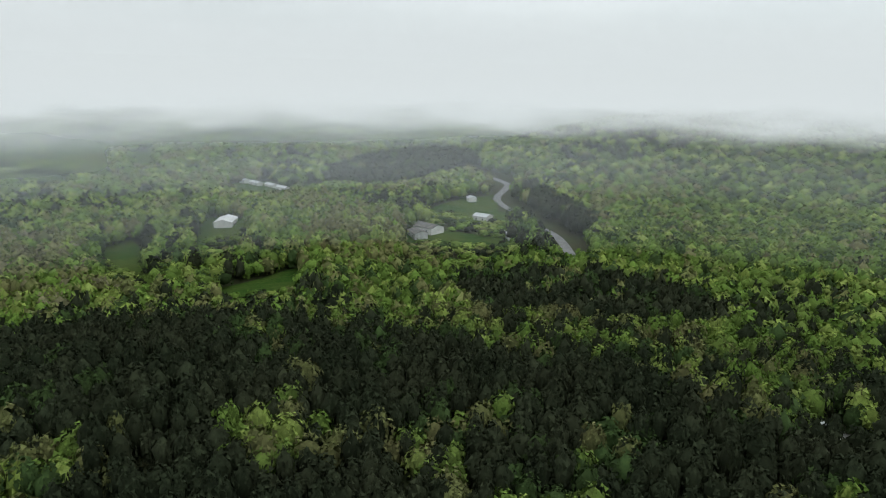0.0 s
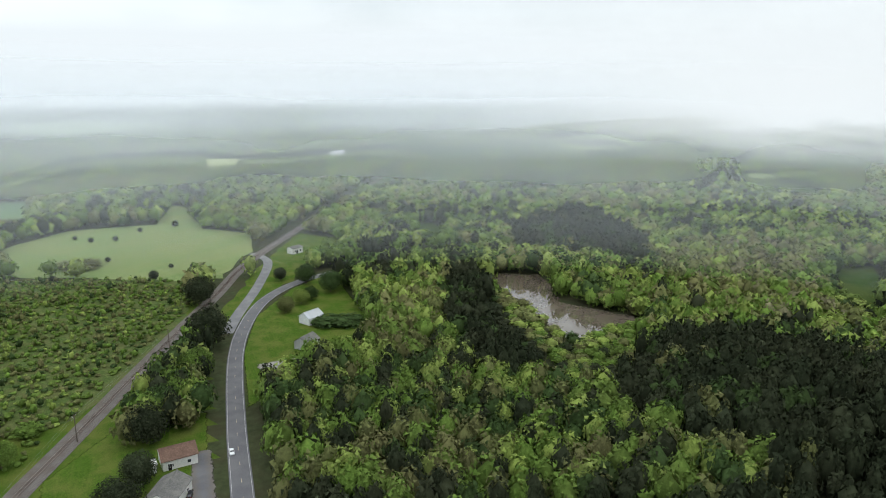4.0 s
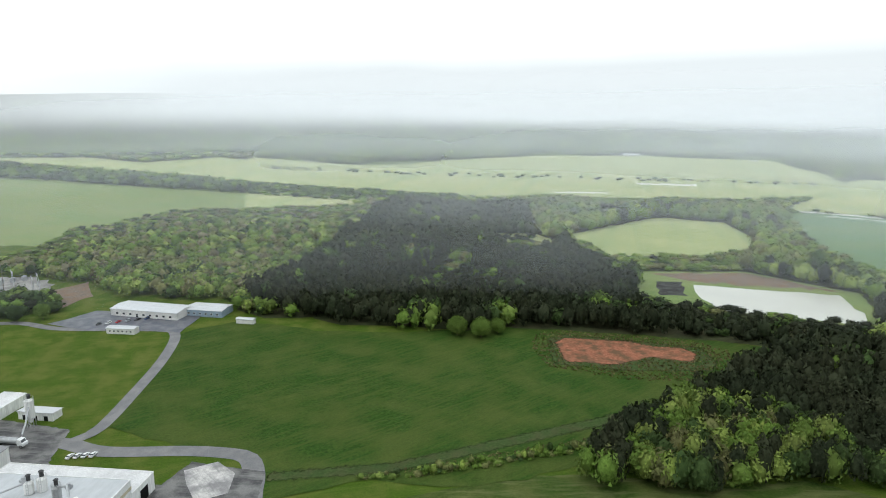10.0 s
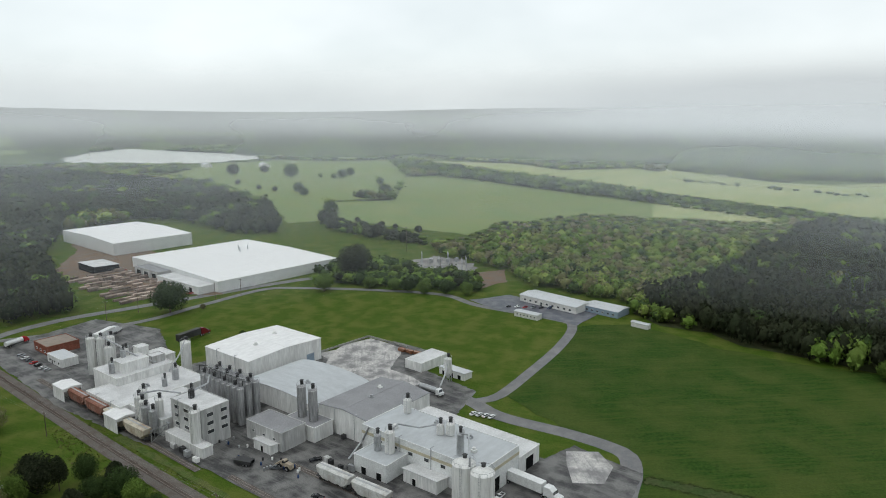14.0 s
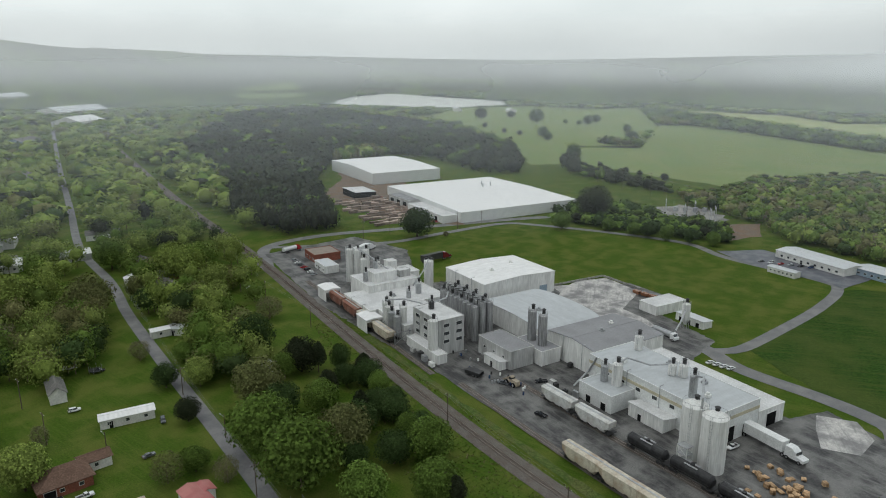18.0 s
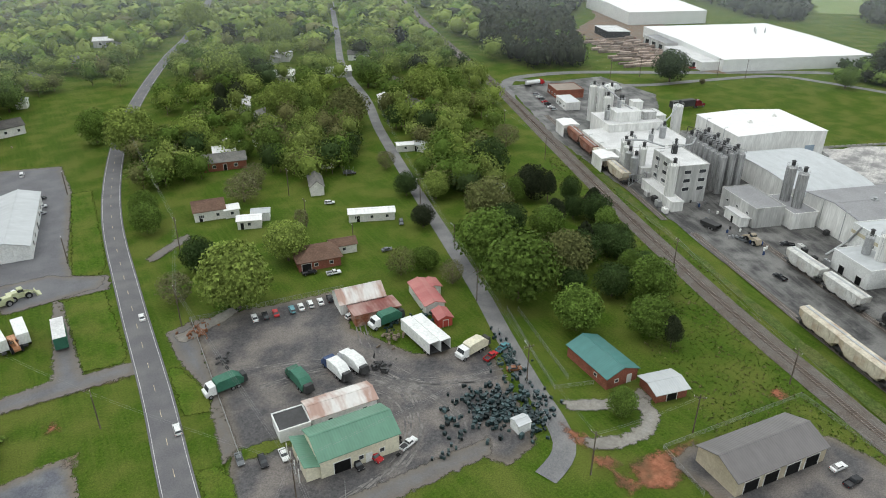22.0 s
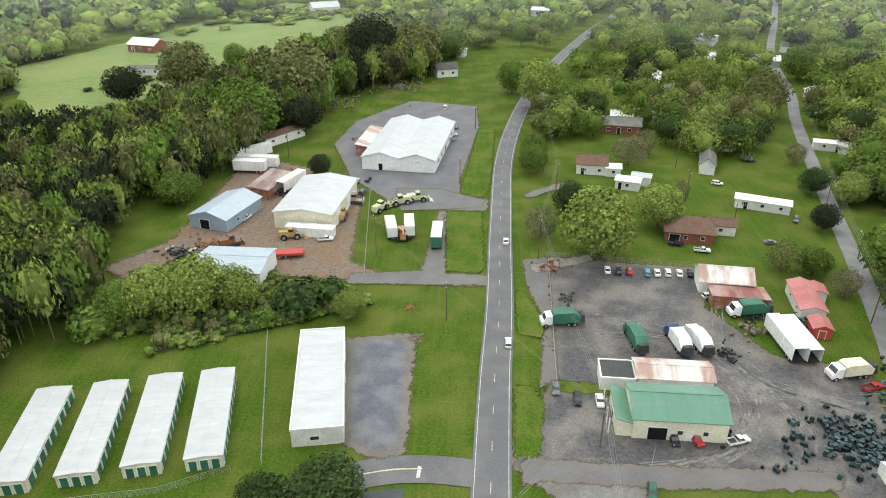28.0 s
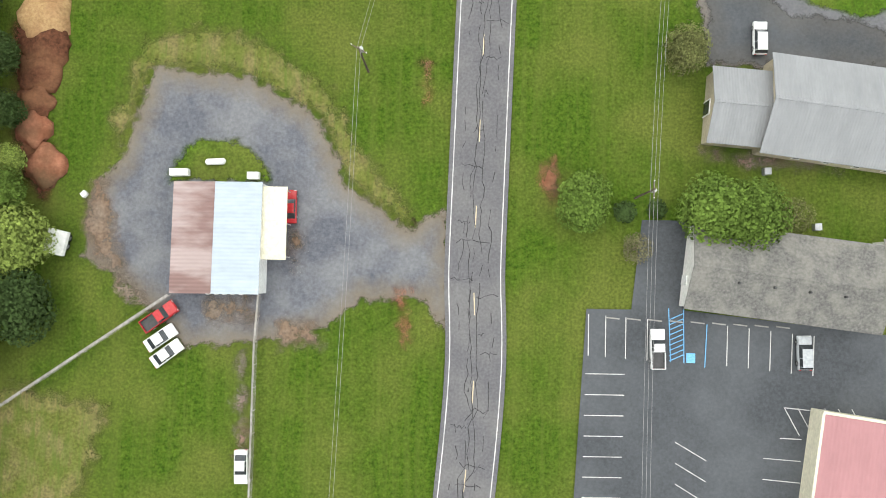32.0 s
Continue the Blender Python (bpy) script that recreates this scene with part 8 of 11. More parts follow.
TREES_C = [
    (31.2, -366.3, 4.7, 5.0, "pine", "round", 1.0),
    (24.0, -386.4, 2.5, 2.6, "pine", "round", 1.0),
    (12.5, -374.6, 4.5, 4.7, "pine", "round", 1.0),
    (5.2, -364.8, 3.5, 3.7, "pine", "round", 1.0),
    (58.8, -470.0, 3.4, 3.6, "pine", "round", 1.0),
    (46.6, -492.6, 3.2, 3.3, "pine", "round", 1.0),
    (25.5, -499.0, 4.7, 5.0, "pine", "round", 1.0),
    (83.3, -484.8, 2.8, 2.9, "pine", "round", 1.0),
    (72.6, -472.0, 3.4, 3.6, "pine", "round", 1.0),
    (-26.7, -338.8, 6.4, 6.7, "pine", "round", 1.0),
    (103.9, -422.1, 4.2, 4.4, "pine", "round", 1.0),
    (78.2, -383.4, 3.2, 3.3, "pine", "round", 1.0),
    (56.9, -414.3, 3.0, 3.2, "pine", "round", 1.0),
    (77.5, -199.0, 10.3, 10.8, "deep", "round", 1.0),
    (66.0, -210.2, 11.1, 11.6, "pine", "round", 1.0),
    (57.1, -192.2, 7.6, 8.0, "green", "round", 1.0),
    (165.0, -448.5, 4.6, 4.8, "pine", "round", 1.0),
    (147.7, -450.4, 6.1, 6.4, "pine", "round", 1.0),
    (313.7, -361.3, 8.1, 8.5, "deep", "round", 1.0),
    (-23.9, -288.7, 6.9, 7.2, "olive", "round", 1.0),
    (-31.3, -298.0, 6.6, 6.9, "lime", "round", 1.0),
    (-36.2, -301.9, 6.2, 6.5, "deep", "round", 1.0),
    (9.9, -313.5, 12.6, 13.3, "pine", "round", 1.0),
    (6.9, -259.4, 14.8, 15.6, "pine", "round", 1.0),
    (10.4, -229.4, 11.4, 12.0, "green", "round", 1.0),
    (19.5, -205.7, 10.4, 10.9, "deep", "round", 1.0),
    (23.0, -191.6, 11.4, 12.0, "pine", "round", 1.0),
    (14.7, -210.6, 10.6, 11.1, "green", "round", 1.0),
    (23.4, -170.5, 8.9, 9.3, "pine", "round", 1.0),
    (26.5, -157.5, 9.7, 10.2, "pine", "round", 1.0),
    (34.0, -156.2, 7.0, 7.3, "pine", "round", 1.0),
    (-46.2, -310.8, 9.7, 10.2, "deep", "round", 1.0),
    (-37.5, -328.0, 9.2, 9.7, "deep", "round", 1.0),
    (70.0, -407.1, 23.4, 5.0, "olive", "bush", 1.0),
    (-45.5, -265.5, 14.6, 4.0, "deep", "bush", 1.0),
    (-37.8, -267.2, 12.7, 4.0, "deep", "bush", 1.0),
    (54.4, -209.2, 7.3, 4.0, "green", "bush", 1.0),
    (69.0, -158.5, 8.8, 5.0, "green", "bush", 1.0),
    (66.3, -168.1, 7.7, 5.0, "green", "bush", 1.0),
    (71.4, -149.6, 8.4, 5.0, "green", "bush", 1.0),
    (62.7, -187.1, 6.7, 4.0, "green", "bush", 1.0),
    (1020.1, 522.1, 15.7, 16.5, "deep", "round", 1.0),
    (1075.0, 535.2, 14.7, 15.4, "deep", "round", 1.0),
    (966.5, 581.3, 21.9, 23.0, "deep", "round", 1.0),
    (965.7, 432.5, 13.1, 13.7, "deep", "round", 1.0),
]
TREES_D = [
    (830.8, 364.8, 16.9, 17.7, "deep", "round", 1.0),
    (794.2, 467.2, 13.8, 14.5, "deep", "round", 1.0),
    (935.4, 663.6, 18.3, 19.2, "pine", "round", 1.0),
    (1011.7, 657.5, 12.4, 13.1, "pine", "round", 1.0),
    (765.3, 443.0, 10.7, 11.2, "deep", "round", 1.0),
    (1008.7, 554.2, 7.8, 8.2, "green", "round", 1.0),
    (639.5, 340.4, 14.4, 15.1, "deep", "round", 1.0),
    (610.0, 296.5, 5.2, 5.5, "pine", "round", 1.0),
    (594.0, 264.2, 6.1, 6.4, "pine", "round", 1.0),
    (592.1, 249.9, 5.0, 5.3, "pine", "round", 1.0),
    (582.4, 223.8, 6.9, 7.2, "pine", "round", 1.0),
    (1011.7, 532.1, 8.7, 9.1, "green", "round", 1.0),
    (792.1, 523.9, 7.0, 7.3, "pine", "round", 1.0),
    (830.6, 581.9, 7.4, 7.8, "pine", "round", 1.0),
    (787.9, 497.9, 6.9, 7.3, "pine", "round", 1.0),
    (821.8, 387.2, 8.4, 8.8, "deep", "round", 1.0),
    (395.9, 194.2, 21.3, 22.4, "pine", "round", 1.0),
    (290.0, 246.4, 15.8, 16.6, "deep", "round", 1.0),
    (356.5, 194.6, 10.7, 11.2, "green", "round", 1.0),
    (375.5, 140.2, 8.3, 8.8, "green", "round", 1.0),
    (375.4, 150.4, 8.4, 8.8, "deep", "round", 1.0),
    (374.7, 158.7, 7.8, 8.1, "green", "round", 1.0),
    (373.3, 173.6, 7.8, 8.2, "green", "round", 1.0),
    (379.0, 128.0, 8.4, 8.8, "deep", "round", 1.0),
    (382.2, 116.9, 8.4, 8.8, "green", "round", 1.0),
    (300.5, 234.8, 2.8, 2.9, "bare", "round", 1.0),
    (268.8, 189.0, 3.0, 3.1, "deep", "round", 1.0),
    (305.3, -87.8, 10.1, 10.6, "green", "round", 1.0),
    (311.3, -78.0, 10.1, 10.6, "green", "round", 1.0),
    (310.2, -97.2, 7.8, 8.2, "green", "round", 1.0),
    (172.6, -98.8, 8.4, 8.8, "lime", "round", 1.0),
    (172.7, -119.1, 9.6, 10.1, "olive", "round", 1.0),
    (180.5, -133.4, 9.3, 9.8, "lime", "round", 1.0),
    (164.9, -138.4, 8.9, 9.3, "lime", "round", 1.0),
    (169.8, -111.0, 6.8, 7.2, "green", "round", 1.0),
    (169.0, -148.7, 7.4, 7.7, "lime", "round", 1.0),
    (168.4, -128.9, 7.0, 7.4, "green", "round", 1.0),
    (168.4, -85.3, 6.4, 6.7, "deep", "round", 1.0),
    (162.3, -102.2, 8.1, 8.5, "deep", "round", 1.0),
    (158.2, -109.1, 8.1, 8.5, "deep", "round", 1.0),
    (180.1, -109.2, 7.1, 7.4, "green", "round", 1.0),
    (156.1, -169.7, 5.9, 6.2, "lime", "round", 1.0),
    (137.8, -174.3, 7.8, 8.2, "lime", "round", 1.0),
    (128.9, -179.4, 10.1, 10.6, "green", "round", 1.0),
]
TREES_F = [
    (112.1, 84.3, 4.6, 8.5, "pine", "pine", 1.0), (137.9, 168.8, 6.5, 11, "pine", "pine", 1.0), (140.2, 161.2, 6, 11, "pine", "pine", 1.0), (131, 166.9, 7, 9, "green", "round", 1.0),
    (146.2, 157.5, 6, 9, "deep", "round", 1.0), (144.6, 145.4, 6.5, 10, "pine", "pine", 1.0), (141, 135.7, 6.5, 8, "green", "round", 1.0), (130.4, 146.1, 7, 9.5, "pine", "pine", 1.0),
    (136.9, 125.9, 6, 7.5, "deep", "round", 1.0), (125.8, 128.4, 6, 10, "pine", "pine", 1.0), (127, 112, 6.5, 8, "green", "round", 1.0), (133, 112, 5, 6, "deep", "round", 1.0),
]
TREES_E = [
    (-62, -28, 9, 9, "deep", "round", 1.0), (-61, -18, 8, 8, "green", "round", 1.0), (-63, 6, 9, 9, "deep", "round", 1.0), (-62, 14, 8, 9, "green", "round", 1.0),
    (-60, 24, 8, 8, "deep", "round", 1.0), (-63, 31, 9, 9, "deep", "round", 1.0), (-65, 42, 9, 10, "green", "round", 1.0), (-67, 52, 9, 9, "deep", "round", 1.0),
]
for q in TREES_F + TREES_E + TREES_A + TREES_B + TREES_C + TREES_D:
    tree(q[0], q[1], q[2], q[3], q[4], q[5], dense=q[6])
# kind, colour, x, y, heading
CARS = [
    ("sedan", "white", 14.2, 159.0, 86),
    ("suv", "white", 12.2, 117.0, 87),
    ("sedan", "white", 1.8, -178.0, 90),
    ("suv", "white", 39.9, 21.6, 92),
    ("pickup", "white", 28.5, -19.2, 92),
    ("suv", "silver", 48.0, -19.4, 93),
    ("pickup", "red", -37.9, -15.9, 35),
    ("sedan", "white", -37.8, -18.8, 34),
    ("sedan", "white", -37.0, -20.9, 36),
    ("sedan", "white", -27.1, -36.3, -90),
    ("sedan", "red", -20.5, -1.0, 90),
    ("suv", "grey", -38.8, 63.3, -85),
    ("pickup", "red", -36.3, 64.5, -84),
    ("sedan", "white", -33.9, 63.1, -82),
    ("suv", "blue", -32.1, 64.5, -84),
    ("suv", "black", -16.9, 63.0, -127),
    ("suv", "green", 33.1, 78.9, -99),
    ("sedan", "grey", 20.4, 103.2, -95),
    ("suv", "black", 24.0, 100.3, -94),
    ("sedan", "white", 27.9, 99.8, -94),
    ("suv", "black", 38.5, 90.1, -89),
    ("pickup", "red", 41.8, 90.1, -75),
    ("pickup", "white", 48.3, 89.4, 17),
    ("sedan", "white", 37.2, 145.2, 82),
    ("suv", "black", 39.7, 144.6, 82),
    ("sedan", "red", 42.2, 144.6, 81),
    ("suv", "teal", 46.1, 143.8, 80),
    ("sedan", "white", 48.4, 143.8, 80),
    ("suv", "white", 50.8, 143.7, 79),
    ("sedan", "white", 53.4, 143.5, 79),
    ("suv", "black", 55.9, 143.5, 78),
    ("suv", "white", 57.2, 133.9, 18),
    ("pickup", "red", 76.3, 102.9, 18),
    ("pickup", "teal", 80.4, 104.1, 19),
    ("sedan", "rust", 78.1, 96.7, -22),
    ("suv", "black", 1.2, 237.8, 14),
    ("suv", "white", 0.7, 231.8, 11),
    ("suv", "silver", -0.1, 227.1, 24),
    ("sedan", "white", -28.2, 194.3, 81),
    ("suv", "black", -24.7, 194.8, 78),
    ("suv", "blue", -25.5, 186.6, 75),
    ("pickup", "white", -32.2, 159.4, 7),
    ("sedan", "white", -10.6, 184.9, 22),
    ("pickup", "white", -55.6, 170.5, 72),
    ("van", "white", -2.0, 258.5, 86),
    ("sedan", "silver", -55.0, 202.8, 6),
    ("suv", "white", 78.7, 195.1, -19),
    ("sedan", "black", 95.4, 213.9, -31),
    ("pickup", "white", 61.9, 154.5, -10),
    ("pickup", "black", 56.4, 157.9, -6),
    ("sedan", "white", 107.6, 42.4, -10),
    ("pickup", "black", 106.2, 39.0, -6),
    ("sedan", "white", 102.9, 33.9, -22),
    ("sedan", "grey", 80.1, 158.7, -4),
    ("sedan", "white", 176.9, 245.2, -0),
    ("sedan", "white", 148.0, 270.3, 5),
    ("suv", "grey", 91.8, 171.6, -115),
    ("suv", "black", 11.8, -161.3, -99),
    ("sedan", "white", 165.5, 43.6, -14),
]
for kind, colour, x, y, rz in CARS:
    car(kind, colour, x, y, rz, z=0.3 if math.hypot(x, y) < 300 else 0.2, group="parked cars")


def spread(n, length):
    return [length * ((k + 0.5) / n - 0.5) for k in range(n)]


# -- stores, sheds and yards west of the road
house("store", -12.8, 219, 81.7, 36.5, 20.6, 3.8, 1.5, W_WHITE, R_WHITEX, "long white metal store with two low gabled roofs", "store", "multi",
      wins=[("s", a, 1.0, 1.8, 1.4) for a in (-12, -7, 7, 12)], doors=[("s", 0, 2.0, 2.2, GLASS), ("w", -5, 3, 3, W_WHITE), ("w", 5, 1.1, 2.1, DARK)])
house("lean_to", -26, 222, 81.7, 18, 5.0, 2.6, 0.8, W_RUST, R_RUSTW, "rusty open lean-to with a striped tin roof", "shed", "shed")
house("workshop", -36.7, 176, 81.7, 24.0, 14.5, 4.6, 1.1, W_CREAM, R_WHITEX, "cream metal workshop with a bright white roof", "workshop", "gable",
      doors=[("s", -6, 4, 3.8, W_WHITE), ("s", 3, 4, 3.8, W_WHITE), ("s", 9, 1.1, 2.1, TRIM)])
house("storage_container", -36.5, 162.2, 171, 12, 2.6, 2.4, 0.1, W_WHITE, R_DUST, "long white storage container beside the workshop", "container", "flat")
house("shed", -61, 171.7, 70, 15.5, 10.5, 3.3, 1.6, W_BLUE, R_ICE, "blue-grey metal shed with a gabled roof", "shed", "gable",
      doors=[("w", 1, 2.6, 2.6, DARK)], wins=[("s", -3, 1.2, 1.0, 0.9)])
house("shed", -51.3, 143, 175, 15.4, 11.6, 4.0, 1.0, W_WHITE, R_ICE, "white metal shed behind a row of bushes", "shed", "gable", doors=[("e", 0, 3.4, 3.2, W_GREY)])
house("mobile_home", -57, 226, 52, 15, 4.2, 2.8, 0.7, W_SIDING, R_BROWN, "white mobile home with a brown roof under trees", "mobile home", "gable", wins=[("s", a, 1.1, 1.0, 0.9) for a in (-5, 0, 5)])
trailer_box(-60.5, 204, 172, 13, W_SIDING, "long white box trailer parked by the wood", open_end=False)
trailer_box(-61.5, 200.6, 174, 9, W_DUST, "short dusty white box trailer", open_end=False)
trailer_box(-63, 211, 42, 11, W_DUST, "white box trailer standing askew among trees", open_end=False)
house("open_shed", -52.6, 188.5, 75, 13.5, 5.6, 2.9, 0.5, W_RUST, R_MAROON, "open shed with a rusty red tin roof", "shed", "shed")
trailer_box(-46.8, 190, 66, 10.5, W_DUST, "old white box trailer beside a rusty shed")
house("depot", -24.5, 103.3, 97, 29.5, 8.7, 3.6, 0.35, W_SIDING, R_WHITEX, "long cream building with a flat white roof", "building", "flat",
      wins=[("w", 0.5, 1.2, 1.6, 0.9)], doors=[("s", a, 1.1, 2.1, TRIM) for a in (-9, 2, 9)])
for k, (sx, sy, rz) in enumerate(((-73.6, 88.7, 97.4), (-63.2, 90.7, 98.5), (-53.2, 92.9, 99.1), (-43.2, 94.6, 99.7))):
    t = house("storage_units", sx, sy, rz, 23.6, 6.0, 2.5, 0.25, W_CREAM, R_STORE, "long cream self-storage row with green doors", "storage building", "gable", over=0.15,
              group="storage rows")
    for a in spread(9, 22.5):
        door(t, a, -3.0, 0.02, 1.9, 2.1, 0, W_GREEN, "roller_door", "dark green roller door")
    for a in spread(3, 5.4):
        door(t, -11.8, a, 0.02, 1.2, 2.0, -90, W_GREEN, "roller_door", "dark green roller door")

# -- house with dormers
t = house("dwelling", -24.8, 60.5, 97, 11.5, 7.6, 5.0, 2.6, W_STONE, R_SHINGLED, "two-storey stone-coloured house with a dark shingle roof and dormers", "house", "gable",
          wins=[("w", -1.8, 1.0, 1.0, 1.3), ("w", 1.8, 1.0, 1.0, 1.3), ("w", 0, 4.4, 0.9, 1.1), ("s", -3, 1.0, 1.0, 1.4), ("s", 3, 1.0, 1.0, 1.4)], doors=[("s", 0, 1.1, 2.1, W_BRICK)])
for a in (-2.6, 2.6):
    d = part("dormer", Shape().prism([(-1.0, 5.4), (1.0, 5.4), (1.0, 6.6), (0, 7.5), (-1.0, 6.6)], -3.1, -0.8, "y"), W_STONE, t, "dormer with a dark window")
    d.location = (a, 0, 0)
    for sg in (-1, 1):
        o = part("dormer_roof", Shape().add([(0, -3.3, 7.56), (sg * 1.25, -3.3, 6.5), (sg * 1.25, -0.6, 6.5), (0, -0.6, 7.56), (0, -3.3, 7.66), (sg * 1.25, -3.3, 6.6), (sg * 1.25, -0.6, 6.6), (0, -0.6, 7.66)],
                                              [(0, 1, 2, 3), (7, 6, 5, 4), (0, 4, 5, 1), (1, 5, 6, 2), (2, 6, 7, 3), (3, 7, 4, 0)]), R_SHINGLED, d)
    window(d, 0, -3.1, 5.6, 0.9, 0.9, 0)
part("porch_roof", Shape().box(0, -4.9, 2.7, 4.2, 2.3, 0.16), R_SHINGLED, t)
for a in (-1.8, 1.8):
    part("porch_post", Shape().cyl(a, -5.8, 0, 2.7, 0.1, 0.1, 8), TRIM, t)
house("garage", -34.0, 55.8, 4, 8.8, 6.4, 2.8, 1.6, W_STONE, R_SHINGLED, "low garage wing with a dark shingle roof", "garage", "gable", doors=[("n", -2, 2.6, 2.2, TRIM), ("n", 2, 2.6, 2.2, TRIM)])
house("mobile_home", -50.6, 54.6, 5, 18.5, 4.4, 2.9, 0.8, W_SIDING, R_SHINGLE, "long white mobile home with a grey shingle roof", "mobile home", "gable",
      wins=[("s", a, 1.1, 0.9, 1.0) for a in (-7, -3.5, 1, 5)], doors=[("s", 3, 0.9, 2.0, TRIM)])
house("garden_shed", -23.0, 52.2, 20, 1.6, 1.4, 1.0, 0.3, W_WHITE, R_WHITE, "small white well cover on the lawn", "shed", "gable", over=0.1)
for a in range(5):
    o = tree(-18.5 + 0.2 * a, 56.5 + 2.2 * a, 1.5, 1.2, "lime", "bush", "round yellow shrub beside the house", name="shrub")
    o.children[1].data = o.children[1].data.copy()
    o.children[1].data.materials[0] = YBUSH

# -- scrap yard
t = house("office", 39.4, 94.6, 176, 14.8, 8.8, 4.2, 1.9, W_CREAM, R_GREEN, "cream metal building with a green gabled roof", "office", "gable",
          wins=[("n", a, 1.3, 1.0, 1.0) for a in (-4, 0)], doors=[("n", 3.5, 3.0, 2.6, DARK), ("n", -1.5, 1.0, 2.1, TRIM)])
t = house("porch", 31.0, 95.6, 86, 8.2, 3.0, 2.8, 0.9, W_CREAM, R_GREEN, "front porch with a green metal roof and white posts", "porch", "shed", doors=[("n", 0, 1.2, 2.1, GLASS)])
for a in (-3.6, -1.2, 1.2, 3.6):
    part("porch_post", Shape().box(a, 2.6, 0, 0.16, 0.16, 3.4), TRIM, t)
house("old_store", 41.5, 105.0, 175, 13, 5.6, 3.0, 0.9, W_WHITE, R_RUSTW, "low white building with a rust-streaked tin roof", "building", "gable", wins=[("n", a, 1.2, 1.0, 0.8) for a in (-4, 3)])
house("old_store_annex", 31.6, 105.6, 175, 6.0, 5.4, 2.8, 0.15, W_WHITE, IRON, "white annex with a flat black roof", "building", "flat")
t = house("barn", 61.5, 138.5, 172, 11.0, 7.0, 3.0, 2.0, W_DUST, R_RUSTW, "barn with a striped rusty tin roof and an open side painted dark", "barn", "gable", doors=[("n", 0, 6, 2.6, DARK)])
house("lean_to", 62.3, 131.8, 172, 11.0, 6.0, 2.4, 0.7, W_RUST, R_RUSTR, "lean-to with a rusted red tin roof", "shed", "shed")
house("long_shed", 76.2, 130.5, 80, 12.0, 4.8, 2.7, 0.8, W_SIDING, R_RED, "long white shed with a red metal roof", "shed", "gable", wins=[("n", a, 1.1, 0.8, 0.8) for a in (-3, 2)])
house("wing", 79.5, 133.5, 80, 4.0, 3.5, 2.6, 0.6, W_SIDING, R_RED, "small wing with a red metal roof", "shed", "gable")
house("small_shed", 74.8, 120.7, 80, 4.2, 3.4, 2.3, 0.7, W_RED, R_RED, "small red barn-shaped shed", "shed", "gable", doors=[("w", 0, 1.2, 1.8, W_RED)])
trailer_box(66.0, 116.2, 92, 12.0, W_WHITE, "open white box trailer stored in the yard")
trailer_box(68.7, 115.8, 92, 12.0, W_WHITE, "open white box trailer stored in the yard")
house("booth", 68.3, 81.6, 178, 2.9, 2.7, 2.1, 0.5, W_WHITE, R_WHITE, "small white booth among wheeled bins", "shed", "gable", over=0.1)
lorry(22.6, 124.0, 186, "refuse", "white", W_GREEN, "green refuse lorry with a white cab")
lorry(37.5, 118.5, 95, "refuse", "green", W_GREEN, "dark green refuse lorry")
lorry(45.5, 117.6, 97, "refuse", "blue", W_WHITE, "white refuse lorry with a blue cab")
lorry(49.3, 117.6, 99, "refuse", "white", W_WHITE, "white refuse lorry with a white cab")
lorry(62.0, 127.0, 185, "refuse", "white", W_GREEN, "old green refuse lorry with a white cab")
lorry(73.0, 106.5, 190, "refuse", "white", W_CREAM, "cream refuse lorry with a white cab")
random.seed(11)
body = Shape().box(0, 0, 0.12, 0.55, 0.6, 0.9, 0, 1.12).mesh("wheeled_bin")
body.materials.append(BIN)
lid = Shape().box(0, 0.02, 1.02, 0.68, 0.72, 0.07).mesh("lid")
lid.materials.append(BINLID)
made = 0
while made < 240:
    u = random.random()
    if u < 0.62:
        x, y = random.gauss(67.5, 4.6), random.gauss(89.0, 3.6)
    elif u < 0.78:
        x, y = random.gauss(70, 3.0), random.gauss(82.5, 2.0)
    elif u < 0.86:
        k = random.random()
        x, y = 51 + 8 * k + random.gauss(0, 0.8), 83 + 3 * k + random.gauss(0, 0.6)
    else:
        k = random.random()
        x, y = 83 - 8 * k + random.gauss(0, 1.0), 111 - 28 * k + random.gauss(0, 1.4)
    if math.hypot(x - 68.3, y - 81.6) < 2.4 or x > 84:
        continue
    tip = random.random() < 0.45
    o = tagged(new("wheeled_bin", body), "dark green plastic wheeled bin piled in the yard", "bin", "wheeled bins")
    o.matrix_basis = pose(*site(x, y)[:2], 0.33 + (0.3 if tip else 0), random.choice((-90, 80, 90)) if tip else 0, 0, random.uniform(0, 360))
    part("lid", lid, BINLID, o)
    made += 1
# the rest of the pile, too dense to tell apart
s = Shape()
for k in range(190):
    u = random.random()
    x, y = (random.gauss(68, 4.4), random.gauss(88.5, 3.4)) if u < 0.75 else (random.gauss(70.5, 2.6), random.gauss(82.8, 1.8))
    if math.hypot(x - 68.3, y - 81.6) < 2.4 or x > 82:
        continue
    z = 0.3 + max(0, 0.9 - math.hypot((x - 68) / 4.5, (y - 88.5) / 3.5)) * random.uniform(0, 0.9)
    s.box(x, y, z, random.uniform(0.55, 1.0), random.uniform(0.5, 0.7), random.uniform(0.55, 0.95), random.uniform(0, 180), random.uniform(0.85, 1.12))
solid("bin_pile", s, BIN_MIX, "dense pile of dark plastic wheeled bins", "bins", "stuff")
# loose scrap
random.seed(5)


